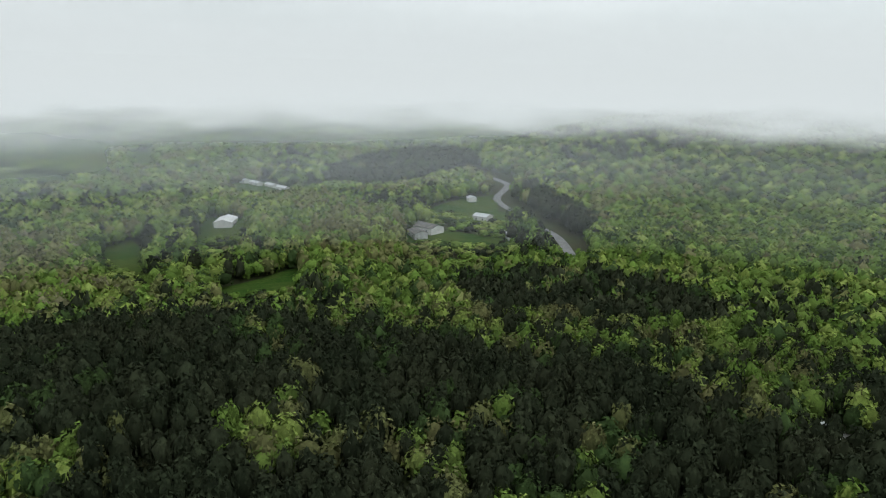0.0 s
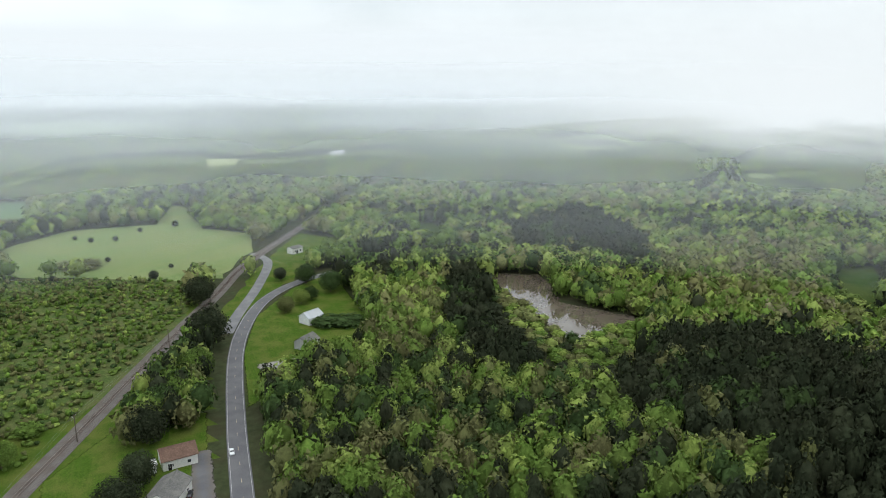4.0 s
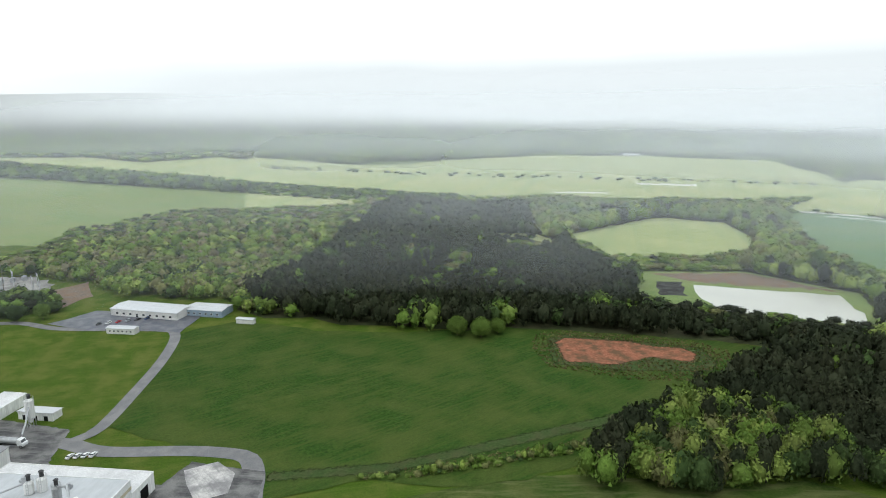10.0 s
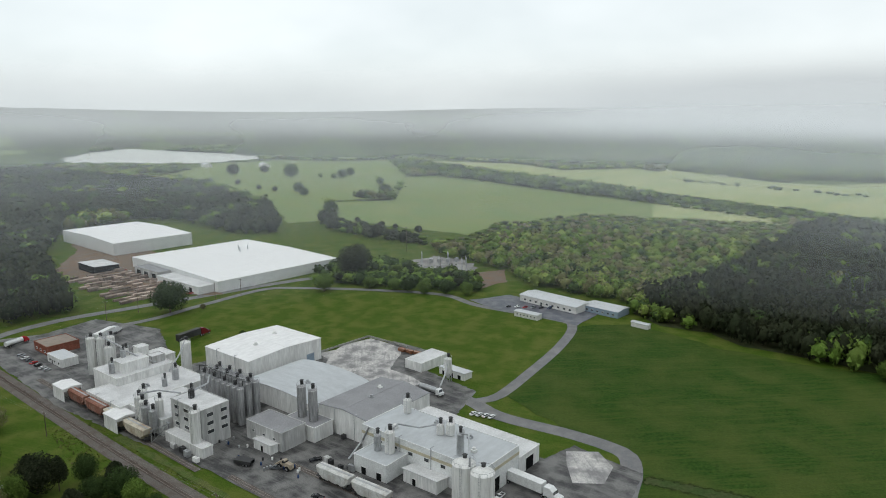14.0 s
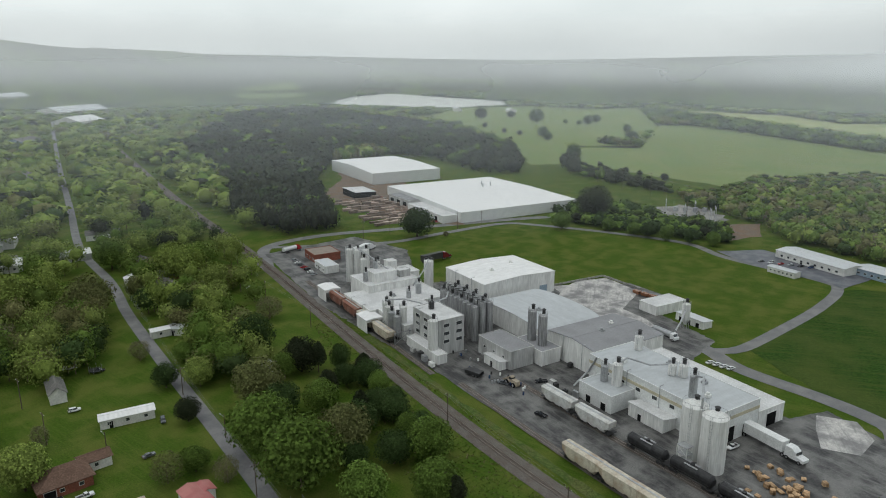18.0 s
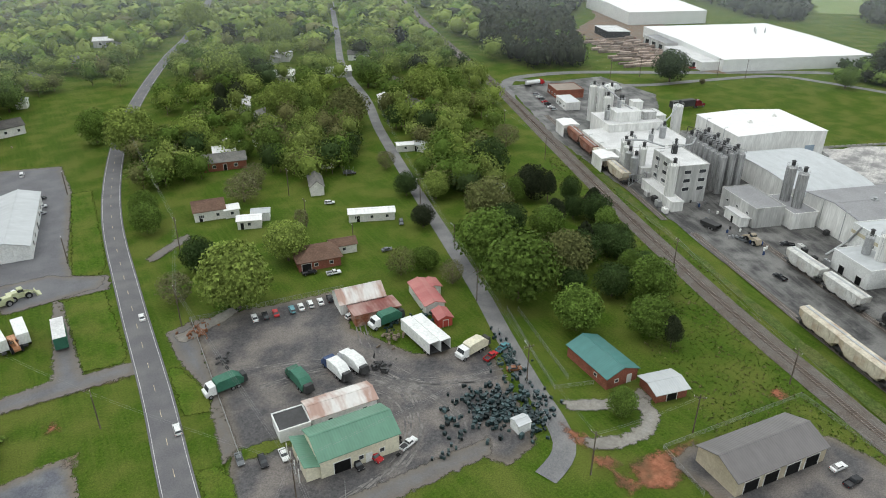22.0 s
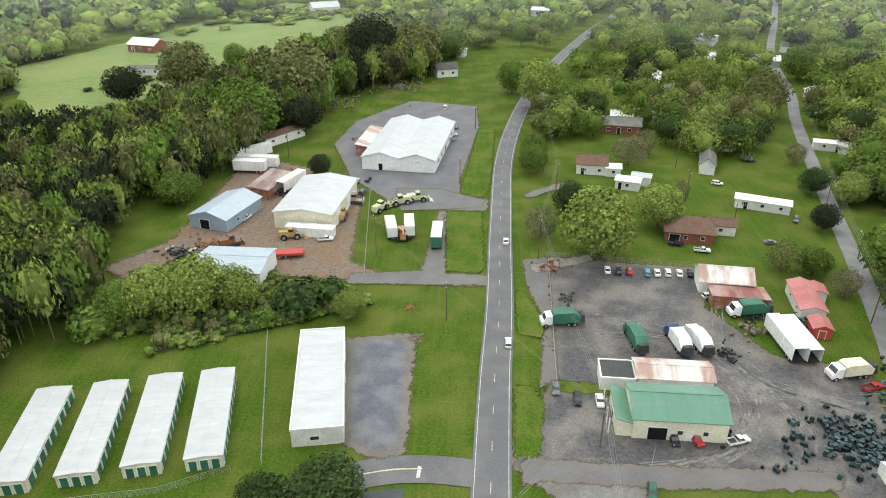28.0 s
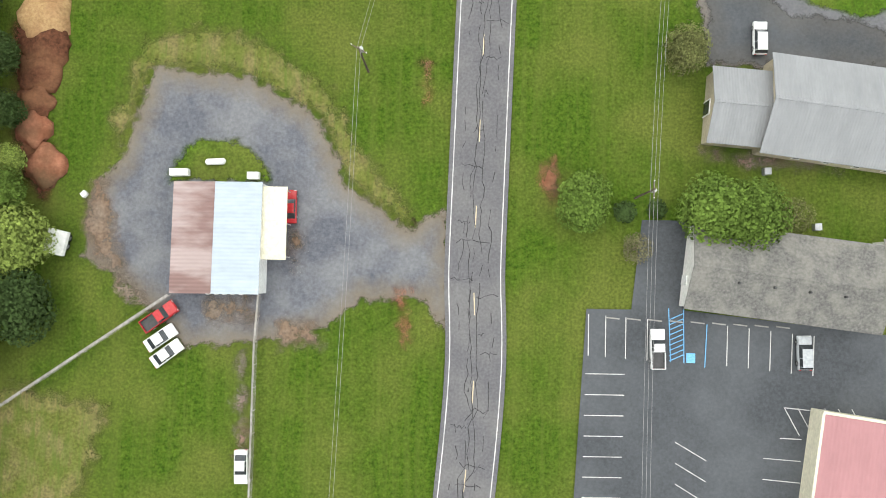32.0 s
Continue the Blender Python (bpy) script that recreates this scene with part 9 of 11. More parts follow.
def scrap_heap(x, y, n, spread_m, m, label):
    s = Shape()
    for k in range(n):
        a, d = random.uniform(0, 6.28), abs(random.gauss(0, spread_m))
        s.box(x + d * math.cos(a), y + d * math.sin(a), 0.25 + random.uniform(0, 0.5), random.uniform(0.2, 1.4), random.uniform(0.15, 0.7), random.uniform(0.1, 0.7), random.uniform(0, 180), random.uniform(0.6, 1))
    solid("scrap_heap", s, m, label, "scrap", "stuff")


for x, y, n, sp, m, la in ((64, 127, 50, 2.8, BIN, "heap of dark green scrap parts"), (70, 123, 60, 2.4, BIN, "heap of broken bins and scrap"), (25, 146, 40, 1.8, CAR["rust"], "heap of rusty metal parts"),
                           (54, 113, 30, 2.0, IRON, "dark scrap metal beside the lorries"), (26.5, 133, 22, 1.4, IRON, "row of dark truck parts"), (79, 100, 40, 2.4, BIN, "broken bins along the fence"),
                           (62, 121, 26, 2.6, W_WOOD, "scattered boards and litter"), (47, 90.6, 14, 1.0, TYRE, "stacked tyres by the wall"),
                           (-62, 156, 50, 3.5, CAR["rust"], "rusty vehicle parts in the dirt"), (-45, 151, 40, 2.5, CAR["rust"], "rusty frames and machine parts"), (-54, 196, 60, 4.0, CAR["rust"], "mixed scrap and machine parts"),
                           (-68, 152, 40, 3.0, IRON, "dark wrecked vehicle parts"), (-29, 228, 30, 2.0, W_RUST, "scrap beside the store"), (-48, 186, 40, 3.0, IRON, "dark machine parts"),
                           (-20, 282, 120, 8, W_WOOD, "heap of cut branches along the wood"), (-45, 262, 120, 7, W_WOOD, "heap of cut branches along the wood")):
    scrap_heap(x, y, n, sp, m, la)
digger(-14, 180, 200, "lime", "pale yellow-green wheel loader on grass")
digger(-19.5, 176, 60, "lime", "pale yellow-green wheel loader on grass")
digger(-9.5, 182, 10, "lime", "pale yellow-green wheel loader beside a car")
digger(-27.5, 180.5, 0, "tan", "tan bulldozer parked by the workshop", "dozer")
digger(-29.5, 171.5, 90, "yellow", "yellow bulldozer parked by the workshop", "dozer")
digger(-41.5, 160.5, 10, "yellow", "yellow loader by the workshop")
digger(-12.5, 161, 280, "orange", "orange crane truck with its boom folded", "crane")
lorry(-16, 166, 100, "box", "white", W_WHITE, "white box lorry on the dirt lot")
lorry(-11, 167, 95, "box", "white", W_WHITE, "white box lorry on the dirt lot")
trailer_box(-3.4, 159, 88, 9, W_GREEN, "green box container with a pale roof", roof=R_PALE, open_end=False)
digger(-56, 156.5, 30, "rust", "rusty stripped machine in the dirt", "dozer")
car("pickup", "tan", -70, 154, 200, "stripped tan truck in the dirt")
car("pickup", "tan", -64, 153, 170, "stripped grey truck in the dirt")
trailer_box(-40, 151.5, 5, 6.5, W_RED, "low red trailer loaded with rusty scrap", h=0.5)
scrap_heap(-40, 151.5, 24, 1.0, CAR["rust"], "rusty scrap loaded on a red trailer")

# -- gardens
house("dwelling", 60.8, 163.2, 170, 11, 8.5, 2.8, 2.6, W_BRICK, R_BROWN, "brick house with a brown hipped roof", "house", "hip", over=0.6, wins=[("n", a, 1.0, 1.1, 1.0) for a in (-3, 1)], doors=[("n", 3.5, 2.4, 2.1, DARK)])
house("wing", 69.5, 165.5, 170, 7.0, 4.5, 2.6, 1.1, W_SIDING, R_BROWN, "low wing with a brown roof", "house", "gable", wins=[("n", 0, 1.0, 1.0, 1.0)])
house("shed", 94.5, 87.6, 85, 13.2, 8.0, 2.9, 1.5, W_BRICK, R_TEAL, "brick shed with a green metal roof", "shed", "gable", wins=[("w", 1.5, 1.1, 1.0, 0.9), ("n", -3, 1.1, 1.0, 0.9)], doors=[("w", -1.8, 1.0, 2.0, TRIM)])
house("shed", 99.5, 74.9, 165, 7.0, 6.0, 2.2, 0.7, W_BRICK, R_WHITEX, "small red shed with a white metal roof", "shed", "gable", over=0.5, doors=[("n", 0, 2.2, 1.9, DARK)])
house("barn", 98.7, 51.5, 170.8, 20.5, 9.2, 3.6, 1.8, W_TAN, R_BROWNM, "tan barn with a dull grey metal roof", "barn", "gable", doors=[("n", a, 3.2, 2.8, DARK) for a in (-7, -2.5, 2.5, 7)])
HOMES = [(85.8, 179.5, 158, 13.5, 4.0, W_SIDING, R_DUST, "long white mobile home with a stained roof"), (91.5, 226.4, 74, 9, 4.0, W_SIDING, R_WHITEX, "white mobile home with a white roof"),
         (79.5, 207.6, 74, 10.5, 4.2, W_SIDING, R_SHINGLE, "small white house with a grey shingle roof"), (43.5, 205.0, 172, 8.5, 7.5, W_SIDING, R_BROWN, "white house with a brown roof"),
         (49.5, 202.0, 172, 4.0, 4.0, W_SIDING, R_DUST, "white garden shed"), (52.0, 192.5, 160, 6.5, 4.0, W_SIDING, R_DUST, "white shed with a pale roof"), (56.5, 195.5, 160, 5.0, 3.4, W_DUST, R_WHITEX, "white shed with a bright roof"),
         (80.5, 255.8, 165, 10, 7, W_SIDING, R_SHINGLE, "house with a grey shingle roof"), (130.6, 221.4, 120, 11, 4.5, W_SIDING, R_WHITEX, "white mobile home with a white roof"),
         (123.5, 226, 165, 6, 3.4, W_SIDING, R_DUST, "white shed beside the lane"), (115.6, 332.9, 165, 11, 8, W_SIDING, R_DUST, "white house among trees"), (61.0, 246.0, 170, 7, 5, W_BRICK, R_DUST, "small brown house with a white awning"),
         (65.5, 252, 80, 5, 4, W_SIDING, R_SHINGLE, "small white house"), (131, 176.5, 125, 7, 3.2, W_SIDING, R_WHITEX, "white trailer home beside trees"), (148, 268, 165, 9, 7, W_BRICK, R_SHINGLED, "brick house with a dark roof"),
         (156, 250, 100, 5, 4, W_SIDING, R_DUST, "white shed"), (150, 256, 170, 8, 3.5, W_SIDING, R_WHITEX, "white trailer home"), (110, 300, 160, 9, 6, W_SIDING, R_BROWN, "house under trees"),
         (-70, 408, 25, 12, 8, W_SIDING, R_WHITEX, "white farmhouse at the far side of a pasture"), (-12, 395, 10, 12, 8, W_SIDING, R_SHINGLED, "white house among trees"), (5, 330, 80, 5, 3.4, W_SIDING, R_WHITEX, "small white shed"),
         (-2, 300, 20, 8, 5, W_SIDING, R_SHINGLED, "house half hidden by trees"), (-140, 330, 160, 12, 8, W_BRICK, R_DUST, "brick farmhouse with white gables"), (-128, 296, 175, 12, 5, W_SIDING, R_SHINGLE, "low shed on the pasture"),
         (-85, 275, 20, 4, 3, W_WHITE, R_WHITEX, "white field shelter"), (14.9, -178.9, 11, 8.5, 7, W_SIDING, R_BROWN, "white house with a dark red roof"), (16.4, -161.2, 66, 10, 7, W_SIDING, R_SHINGLE, "white house with a grey roof"),
         (22, -176, 11, 4, 3, W_DUST, R_DUST, "white garden shed"), (31, -154, 30, 5, 4, W_RED, R_RED, "small red shed"), (-32.2, -273.1, 33, 7.5, 6, W_WHITE, R_WHITEX, "white garden building on grass"),
         (-26.9, -246.2, 43, 7, 6, W_GREY, R_SHINGLE, "small grey house on the lawn"), (-38, -226, 30, 9, 5, W_BRICK, R_RED, "small red-roofed house by the wood"), (-62, -236, 20, 6, 3, W_SIDING, R_WHITEX, "white trailer by red earth")]
for x, y, rz, L, W, wm, rm, la in HOMES:
    low = "mobile" in la or "trailer" in la or "shed" in la or "shelter" in la
    house("mobile_home" if "mobile" in la or "trailer" in la else "shed" if "shed" in la or "shelter" in la else "dwelling", x, y, rz, L, W, 2.6 if low else 3.0, 0.5 if low else 1.8, wm, rm, la + " in a garden" if "grass" not in la and "lawn" not in la else la,
          "house", "gable", wins=[("n", a, 1.0, 1.0, 1.0) for a in spread(max(1, int(L / 4)), L)] + [("s", a, 1.0, 1.0, 1.0) for a in spread(max(1, int(L / 4)), L)], doors=[("n", L * 0.3, 0.9, 2.0, DARK)] if L > 6 else ())
# trampoline and small garden things
t = thing("trampoline", 94.5, 214.5, 0, "round dark trampoline on the lawn", "trampoline")
part("mat", Shape().cyl(0, 0, 0.8, 0.86, 1.9, 1.9, 20), IRON, t)
for k in range(6):
    part("leg", Shape().tube((1.8 * math.cos(k), 1.8 * math.sin(k), 0.1), (1.8 * math.cos(k), 1.8 * math.sin(k), 2.4), 0.04), STEEL, t)

# -- under the camera: hut, church, office
t = house("shop", -32.25, -5.4, 179, 5.4, 14.2, 3.4, 0.5, W_WHITE, R_MAROON, "low shop with a worn maroon tin roof", "shop", "shed", over=0.1)
t = house("shop", -26.6, -5.4, 179, 5.9, 14.2, 3.6, 0.5, W_WHITE, R_ICE, "low shop with a pale blue-white metal roof", "shop", "shed", over=0.1)
t = thing("canopy", -22.0, -3.4, 179, "cream flat canopy at the front of the shop", "canopy")
part("roof", Shape().box(0, 0, 3.1, 3.2, 9.4, 0.18), W_CREAM, t)
for a in (-4.3, 0, 4.3):
    part("post", Shape().cyl(-1.4, a, 0, 3.1, 0.08, 0.08, 8), STEEL, t)
for x, y, w in ((-35.0, 3.3, 2.4), (-25.3, 3.0, 1.5)):
    solid("air_unit", Shape().box(x, y, 0.3, w, 0.9, 1.0), W_DUST, "pale air-conditioning unit behind the shop", "air unit")
t = thing("gas_tank", -30.3, 4.8, 2, "white horizontal gas tank on the grass", "tank")
part("vessel", Shape().tube((-1.1, 0, 0.75), (1.1, 0, 0.75), 0.42, 14), W_WHITE, t)
part("end_cap", Shape().tube((1.1, 0, 0.75), (1.3, 0, 0.75), 0.42, 14, 0.2), W_WHITE, t)
part("end_cap", Shape().tube((-1.3, 0, 0.75), (-1.1, 0, 0.75), 0.2, 14, 0.42), W_WHITE, t)
for a in (-0.7, 0.7):
    part("foot", Shape().box(a, 0, 0, 0.2, 0.7, 0.35), CONCRETE, t)
for k in range(5):
    solid("barrel", Shape().cyl(-31.5 + 1.1 * k, -12.6, 0.12, 1.0, 0.3, 0.3, 12), W_DUST, "pale barrel standing behind the shop", "barrel", group="barrels")
solid("crate", Shape().box(-47.9, 0.3, 0.03, 0.7, 0.7, 0.6, 40), W_WHITE, "small white crate on the grass", "crate")
trailer_box(-51.2, -6.2, 75, 3.2, W_DUST, "small pale utility trailer by the hedge", h=0.6)
for k, (x, y, r, hgt, m) in enumerate(((-51.7, 23.5, 3.4, 1.8, SAND), (-52.1, 20.0, 3.3, 1.4, MULCH), (-53.2, 16.5, 2.9, 1.2, MULCH), (-53.9, 12.4, 2.3, 1.1, MULCH), (-54.4, 8.9, 2.5, 1.3, CLAY), (-52.8, 4.0, 2.9, 1.2, CLAY),
                                       (-33.5, 36.2, 2.6, 1.3, MULCH), (-29.5, 37.0, 2.8, 1.5, MULCH), (-25.5, 36.0, 2.6, 1.3, MULCH), (-22.6, 36.8, 2.0, 1.1, MULCH))):
    v, f = ICO[3]
    rng = np.random.default_rng(k)
    x, y, big, turn = site(x, y)
    r, hgt = r * big, hgt * big
    q = v * np.array([r, r, hgt]) * (1 + 0.16 * np.sin(v[:, :1] * 5 + k) * np.cos(v[:, 1:2] * 4) + 0.07 * np.sin(v[:, :1] * 13 + 2 * k) * np.sin(v[:, 1:2] * 11 + k)) * rng.uniform(0.96, 1.04, (len(v), 1))
    me = mesh_of("earth_mound", q + np.array([x, y, 0.02]), f, True)
    me.materials.append(m)
    tagged(new("earth_mound", me), "heap of loose red-brown soil and mulch", "earth mound", "earth mounds")
CH = W_TAN
t = house("church", 58.9, 10.4, 177, 36, 11.6, 3.8, 2.4, CH, R_CHURCH, "tan hall with a grey standing-seam metal roof", "church", "gable", over=0.5, wins=[("n", a, 1.2, 1.0, 1.6) for a in spread(8, 30)])
house("church_entrance", 37.9, 12.2, 177, 8.6, 9.0, 3.2, 1.6, CH, R_CHURCH, "tan entrance wing with a grey metal roof", "church", "gable", over=0.4, doors=[("e", 0, 1.8, 2.2, GLASS)])
solid("air_unit", Shape().box(42.0, 4.6, 0.05, 0.9, 0.9, 0.9, 5), STEEL, "grey air-conditioning unit beside the wall", "air unit")
solid("air_unit", Shape().box(49.0, -2.6, 0.05, 0.9, 0.9, 0.9, 5), STEEL, "grey air-conditioning unit beside the wall", "air unit")
t = house("office", 44.2, -9.4, 174.8, 25.0, 11.0, 3.2, 2.0, W_SIDING, R_SHINGLE, "low office with a grey shingle roof", "office", "gable", over=0.3, wins=[("n", a, 1.0, 1.2, 1.2) for a in spread(6, 22)], doors=[("n", 0, 1.6, 2.2, GLASS), ("e", 2, 1.0, 2.1, TRIM)])
for a in spread(4, 18):
    part("roof_vent", Shape().cyl(a, 1.6, 4.6, 5.2, 0.16, 0.16, 8), IRON, t)
house("office_wing", 60.5, -9.0, 174.8, 8.0, 8.0, 2.9, 1.5, W_SIDING, R_SHINGLE, "office wing with a grey shingle roof", "office", "gable", over=0.3)
t = house("shop", 58.0, -36.0, 179, 20, 12, 3.6, 0.4, W_CREAM, R_PINK, "flat shop with a faded red metal roof", "shop", "flat")
t.location, t.scale = (61.6, -28.9, 0.0), (1.46, 1.46, 0.95)
part("roof_vent", Shape().cyl(-2, 3, 3.7, 4.2, 0.2, 0.2, 8), STEEL, t)
# parking bays
bay = Shape()


def line(s, x0, y0, x1, y1, w=0.12, z=0.32):
    L = math.hypot(x1 - x0, y1 - y0)
    s.box((x0 + x1) / 2, (y0 + y1) / 2, z, L, w, 0.008, math.degrees(math.atan2(y1 - y0, x1 - x0)))


for k in range(7):
    line(bay, 19.1, -22.8 - 2.85 * k, 24.4, -22.8 - 2.85 * k)
for x in (19.3, 21.6, 24.3, 27.2):
    line(bay, x, -14.7 - 0.07 * (x - 19), x + 0.1, -20.3 - 0.07 * (x - 19))
for k in range(5):
    x = 37.9 + 2.9 * k
    line(bay, x, -16.0 - 0.3 * k, x + 0.1, -21.4 - 0.3 * k)
for k in range(4):
    line(bay, 31.5 + 0.1 * k, -32 - 2.9 * k, 35.8, -34.5 - 2.9 * k)
for k in range(3):
    line(bay, 43.5, -34 - 2.9 * k, 48.5, -34.3 - 2.9 * k)
for k in range(6):
    line(bay, 46 + 1.8 * k, -27, 48.2 + 1.8 * k, -30.8)
line(bay, 46, -27, 56, -27.8)
line(bay, 45.6, -31.2, 48.5, -31.3)
solid("parking_lines", bay, PAINT_W, "white painted parking bay lines", "road marking", "structure")
blue = Shape()
line(blue, 30.0, -13.8, 30.4, -21.0)
line(blue, 32.0, -13.9, 32.2, -21.1)
line(blue, 35.2, -15.8, 35.0, -21.6)
for k in range(9):
    line(blue, 30.2, -15.3 - 0.7 * k, 32.1, -14.4 - 0.7 * k)
blue.box(33.1, -20.4, 0.32, 1.2, 1.3, 0.008)
solid("parking_lines", blue, PAINT_B, "blue painted accessible parking bay", "road marking", "structure")
for k in range(9):
    x = 22.5 + 2.85 * k
    solid("wheel_stop", Shape().box(x, -15.2 - 0.22 * k * 0.5, 0.3, 1.9, 0.18, 0.14, -5, 0.92), CONCRETE, "low concrete wheel stop", "wheel stop", group="wheel stops")
# mailboxes and drains
for x, y in ((11.5, 36.6), (12.5, 33.0), (12.2, 45.8), (20, 30.5)):
    t = thing("mailbox", x, y, 0, "small grey roadside mailbox on a post", "mailbox")
    part("post", Shape().box(0, 0, 0, 0.1, 0.1, 1.0), W_WOOD, t)
    part("box", Shape().box(0, 0, 1.004, 0.22, 0.5, 0.28), STEEL, t)
solid("concrete_pad", Shape().box(50.0, 61.5, 0.03, 5.5, 4.4, 0.25, -3), CONCRETE, "small concrete pad beside the bare slab", "pad")

# -- poles, wires, fences
P = [(26.5, 89.0, 9.5, 5), (25.0, 0.9, 9.5, 0), (-10.3, 17.0, 9.5, 60), (-18.3, 151.5, 11, 20), (-51.4, 209.8, 8, 0), (-0.7, 125.6, 9, 0), (71.6, 65.5, 10, 10), (94.9, 63.1, 9, 40), (69.8, 207.1, 9, 0),
     (66.2, 183.7, 9, 0), (30.2, 186.7, 10, 10), (77.6, 91.7, 10, 80), (21.5, 151, 11, 5), (33, 260, 10, 20), (87, 124, 9, 80), (104, 181, 9, 70)]
for x, y, h, rz in P:
    pole(x, y, h, rz, lamp=(x, y) == (77.6, 91.7), transformer=(x, y) in ((25.0, 0.9), (26.5, 89.0), (-10.3, 17.0)), label="brown wooden utility pole with a crossarm")
for x, y in ((8.7, 238.4), (2.8, 195.0), (73.4, 166.5), (97.8, 151.2)):
    pole(x, y, 7, 90, arm=0, lamp=True, label="slim grey lamp pole", name="lamp_post", group="lamp posts")
wires([(24.0, -60, 9), (25.0, 0.9, 9), (26.0, 45, 9), (26.5, 89.0, 9), (21.5, 151, 10.5), (30.2, 186.7, 9.6), (33, 260, 9.6)], 0.9, 0.022, (-0.5, 0.0, 0.5))
wires([(-14, -60, 9), (-10.3, 17.0, 9), (2.0, 60, 9.4), (26.5, 89.0, 9.2)], 0.8, 0.022, (-0.25, 0.25))
wires([(26.5, 89.0, 8.8), (77.6, 91.7, 9.4), (71.6, 65.5, 9.4), (94.9, 63.1, 8.4)], 0.7, 0.02, (-0.3, 0.3))
wires([(77.6, 91.7, 9.2), (87, 124, 8.6), (104, 181, 8.6), (130, 262, 8.6)], 0.7, 0.02, (-0.6, 0, 0.6))
wires([(-18.3, 151.5, 10.4), (-0.7, 125.6, 8.6), (26.5, 89.0, 8.8)], 0.7, 0.02, (-0.3, 0.3))
fence([(23.7, 152.2), (61.2, 146.4)])
fence([(24.0, 152.0), (20.6, 102.7)])
fence([(83.6, 110.1), (72.6, 77.1)])
fence([(-38.8, 120.6), (-32.0, 84.4)])
fence([(-60.8, -29.8), (-48.2, -20.9), (-36.5, -13.0)], label="weathered grey board fence running to the shop", m=W_PALE, cap=0.34)
fence([(-24.5, -12.4), (-25.1, -19.1), (-25.9, -41.4)], label="weathered grey board fence beside the shop", m=W_PALE, cap=0.26)
fence([(93.0, 115.0), (85.7, 87.9)])
fence([(-23.4, 188), (-20.5, 143)], label="grey wire fence beside the dirt yard")
fence([(-71, 74), (-48, 78), (-37, 83)], label="wire fence along the side street")
fence([(89.2, 84.1), (81.3, 87.2), (85.2, 99.3), (91.1, 117.0)], 1.5, 6, label="thin wire fence round the brick house garden")
fence([(84.3, 51.5), (87.0, 63.1), (120.1, 58.0), (116.0, 37.1)], 1.6, 7, label="wire fence round the barn yard")
fence([(35.0, 87.5), (33.8, 84.0)], 1.6, 1.2)

# graves on the hill meadow
random.seed(40)
STONE = mat("grave_stone", (0.4, 0.4, 0.38), (0.6, 0.6, 0.57), 0.4, vary=0.4)
slab_m = Shape().box(0, 0, 0, 1.6, 0.35, 0.9, 0, 0.9).box(0, 0.75, 0, 1.2, 0.9, 0.12).mesh("gravestone")
slab_m.materials.append(STONE)
for k in range(56):
    x, y = -101 + 2.6 * (k % 7) + random.uniform(-0.6, 0.6), 250 + 4.6 * (k // 7) + random.uniform(-0.8, 0.8)
    if random.random() < 0.2:
        continue
    o = tagged(new("gravestone", slab_m), "low pale gravestone on the hill meadow", "gravestone", "gravestones")
    x, y = site(x, y)[:2]
    o.matrix_basis = pose(x, y, float(ground_z(x, y)) + 0.1, 0, 0, random.uniform(-8, 8) + 30)
t = thing("canopy", -107, 269, 40, "white canopy on posts on the hill meadow", "canopy", z=0.0)
part("roof", Shape().prism([(-1.9, 2.5), (1.9, 2.5), (0, 3.1)], -2.4, 2.4), W_WHITE, t)
for a in (-2.1, 2.1):
    for c in (-1.6, 1.6):
        part("post", Shape().box(a, c, 0, 0.1, 0.1, 2.5), STEEL, t)

# ==== the factory along the railway ====
AX = 69.5
CA, SA = math.cos(radians(AX)), math.sin(radians(AX))


def at(u, v):
    """Place u metres along the rails and v metres away from them."""
    return 159 + u * CA + v * SA, 153 + u * SA - v * CA


def block(name, u0, u1, v0, v1, h, rise, walls, roof, label, form="flat", turn=0, z=0.0, **kw):
    x, y = at((u0 + u1) / 2, (v0 + v1) / 2)
    L, W = abs(u1 - u0), abs(v1 - v0)
    if turn:
        L, W = W, L
    return house(name, x, y, AX + turn, L, W, h, rise, walls, roof, label, "factory building", form, z=z, **kw)


block("factory_hall", 21.6, 50, 57.5, 93.4, 9.0, 0.9, W_DUST, R_DUST, "tall dusty white hall with a low gabled roof", "gable", over=0.2, doors=[("w", -12, 4, 4, W_BLUE)])
block("factory_hall", -24, 15, 50, 77, 5.2, 2.6, W_DUST, R_WHITEX, "white hall with a curved roof", "arch", turn=90)
block("factory_hall", -51, -28, 49.4, 79, 8.2, 1.2, W_DUST, R_GREY, "pale hall with a dark grey roof", "gable", turn=90, over=0.2, wins=[("s", a, 4.5, 2.4, 1.4) for a in (-8, 0, 8)])
t = block("factory_hall", -97.5, -52.5, 45.5, 63.5, 9.2, 0.4, W_WHITE, R_WHITEX, "bright white factory hall with silos on its roof", "flat", doors=[("w", 3, 4, 4.4, DARK), ("w", -4, 3, 3.6, DARK)],
          wins=[("n", a, 5.2, 1.8, 1.2) for a in spread(6, 36)])
part("wall_band", Shape().box(0, 9.04, 6.6, 45.2, 0.1, 0.9), paint("sand_band", (0.55, 0.5, 0.36)), t)
part("wall_band", Shape().box(-22.55, 0, 6.6, 0.1, 18.2, 0.9), paint("sand_band", (0.55, 0.5, 0.36)), t)
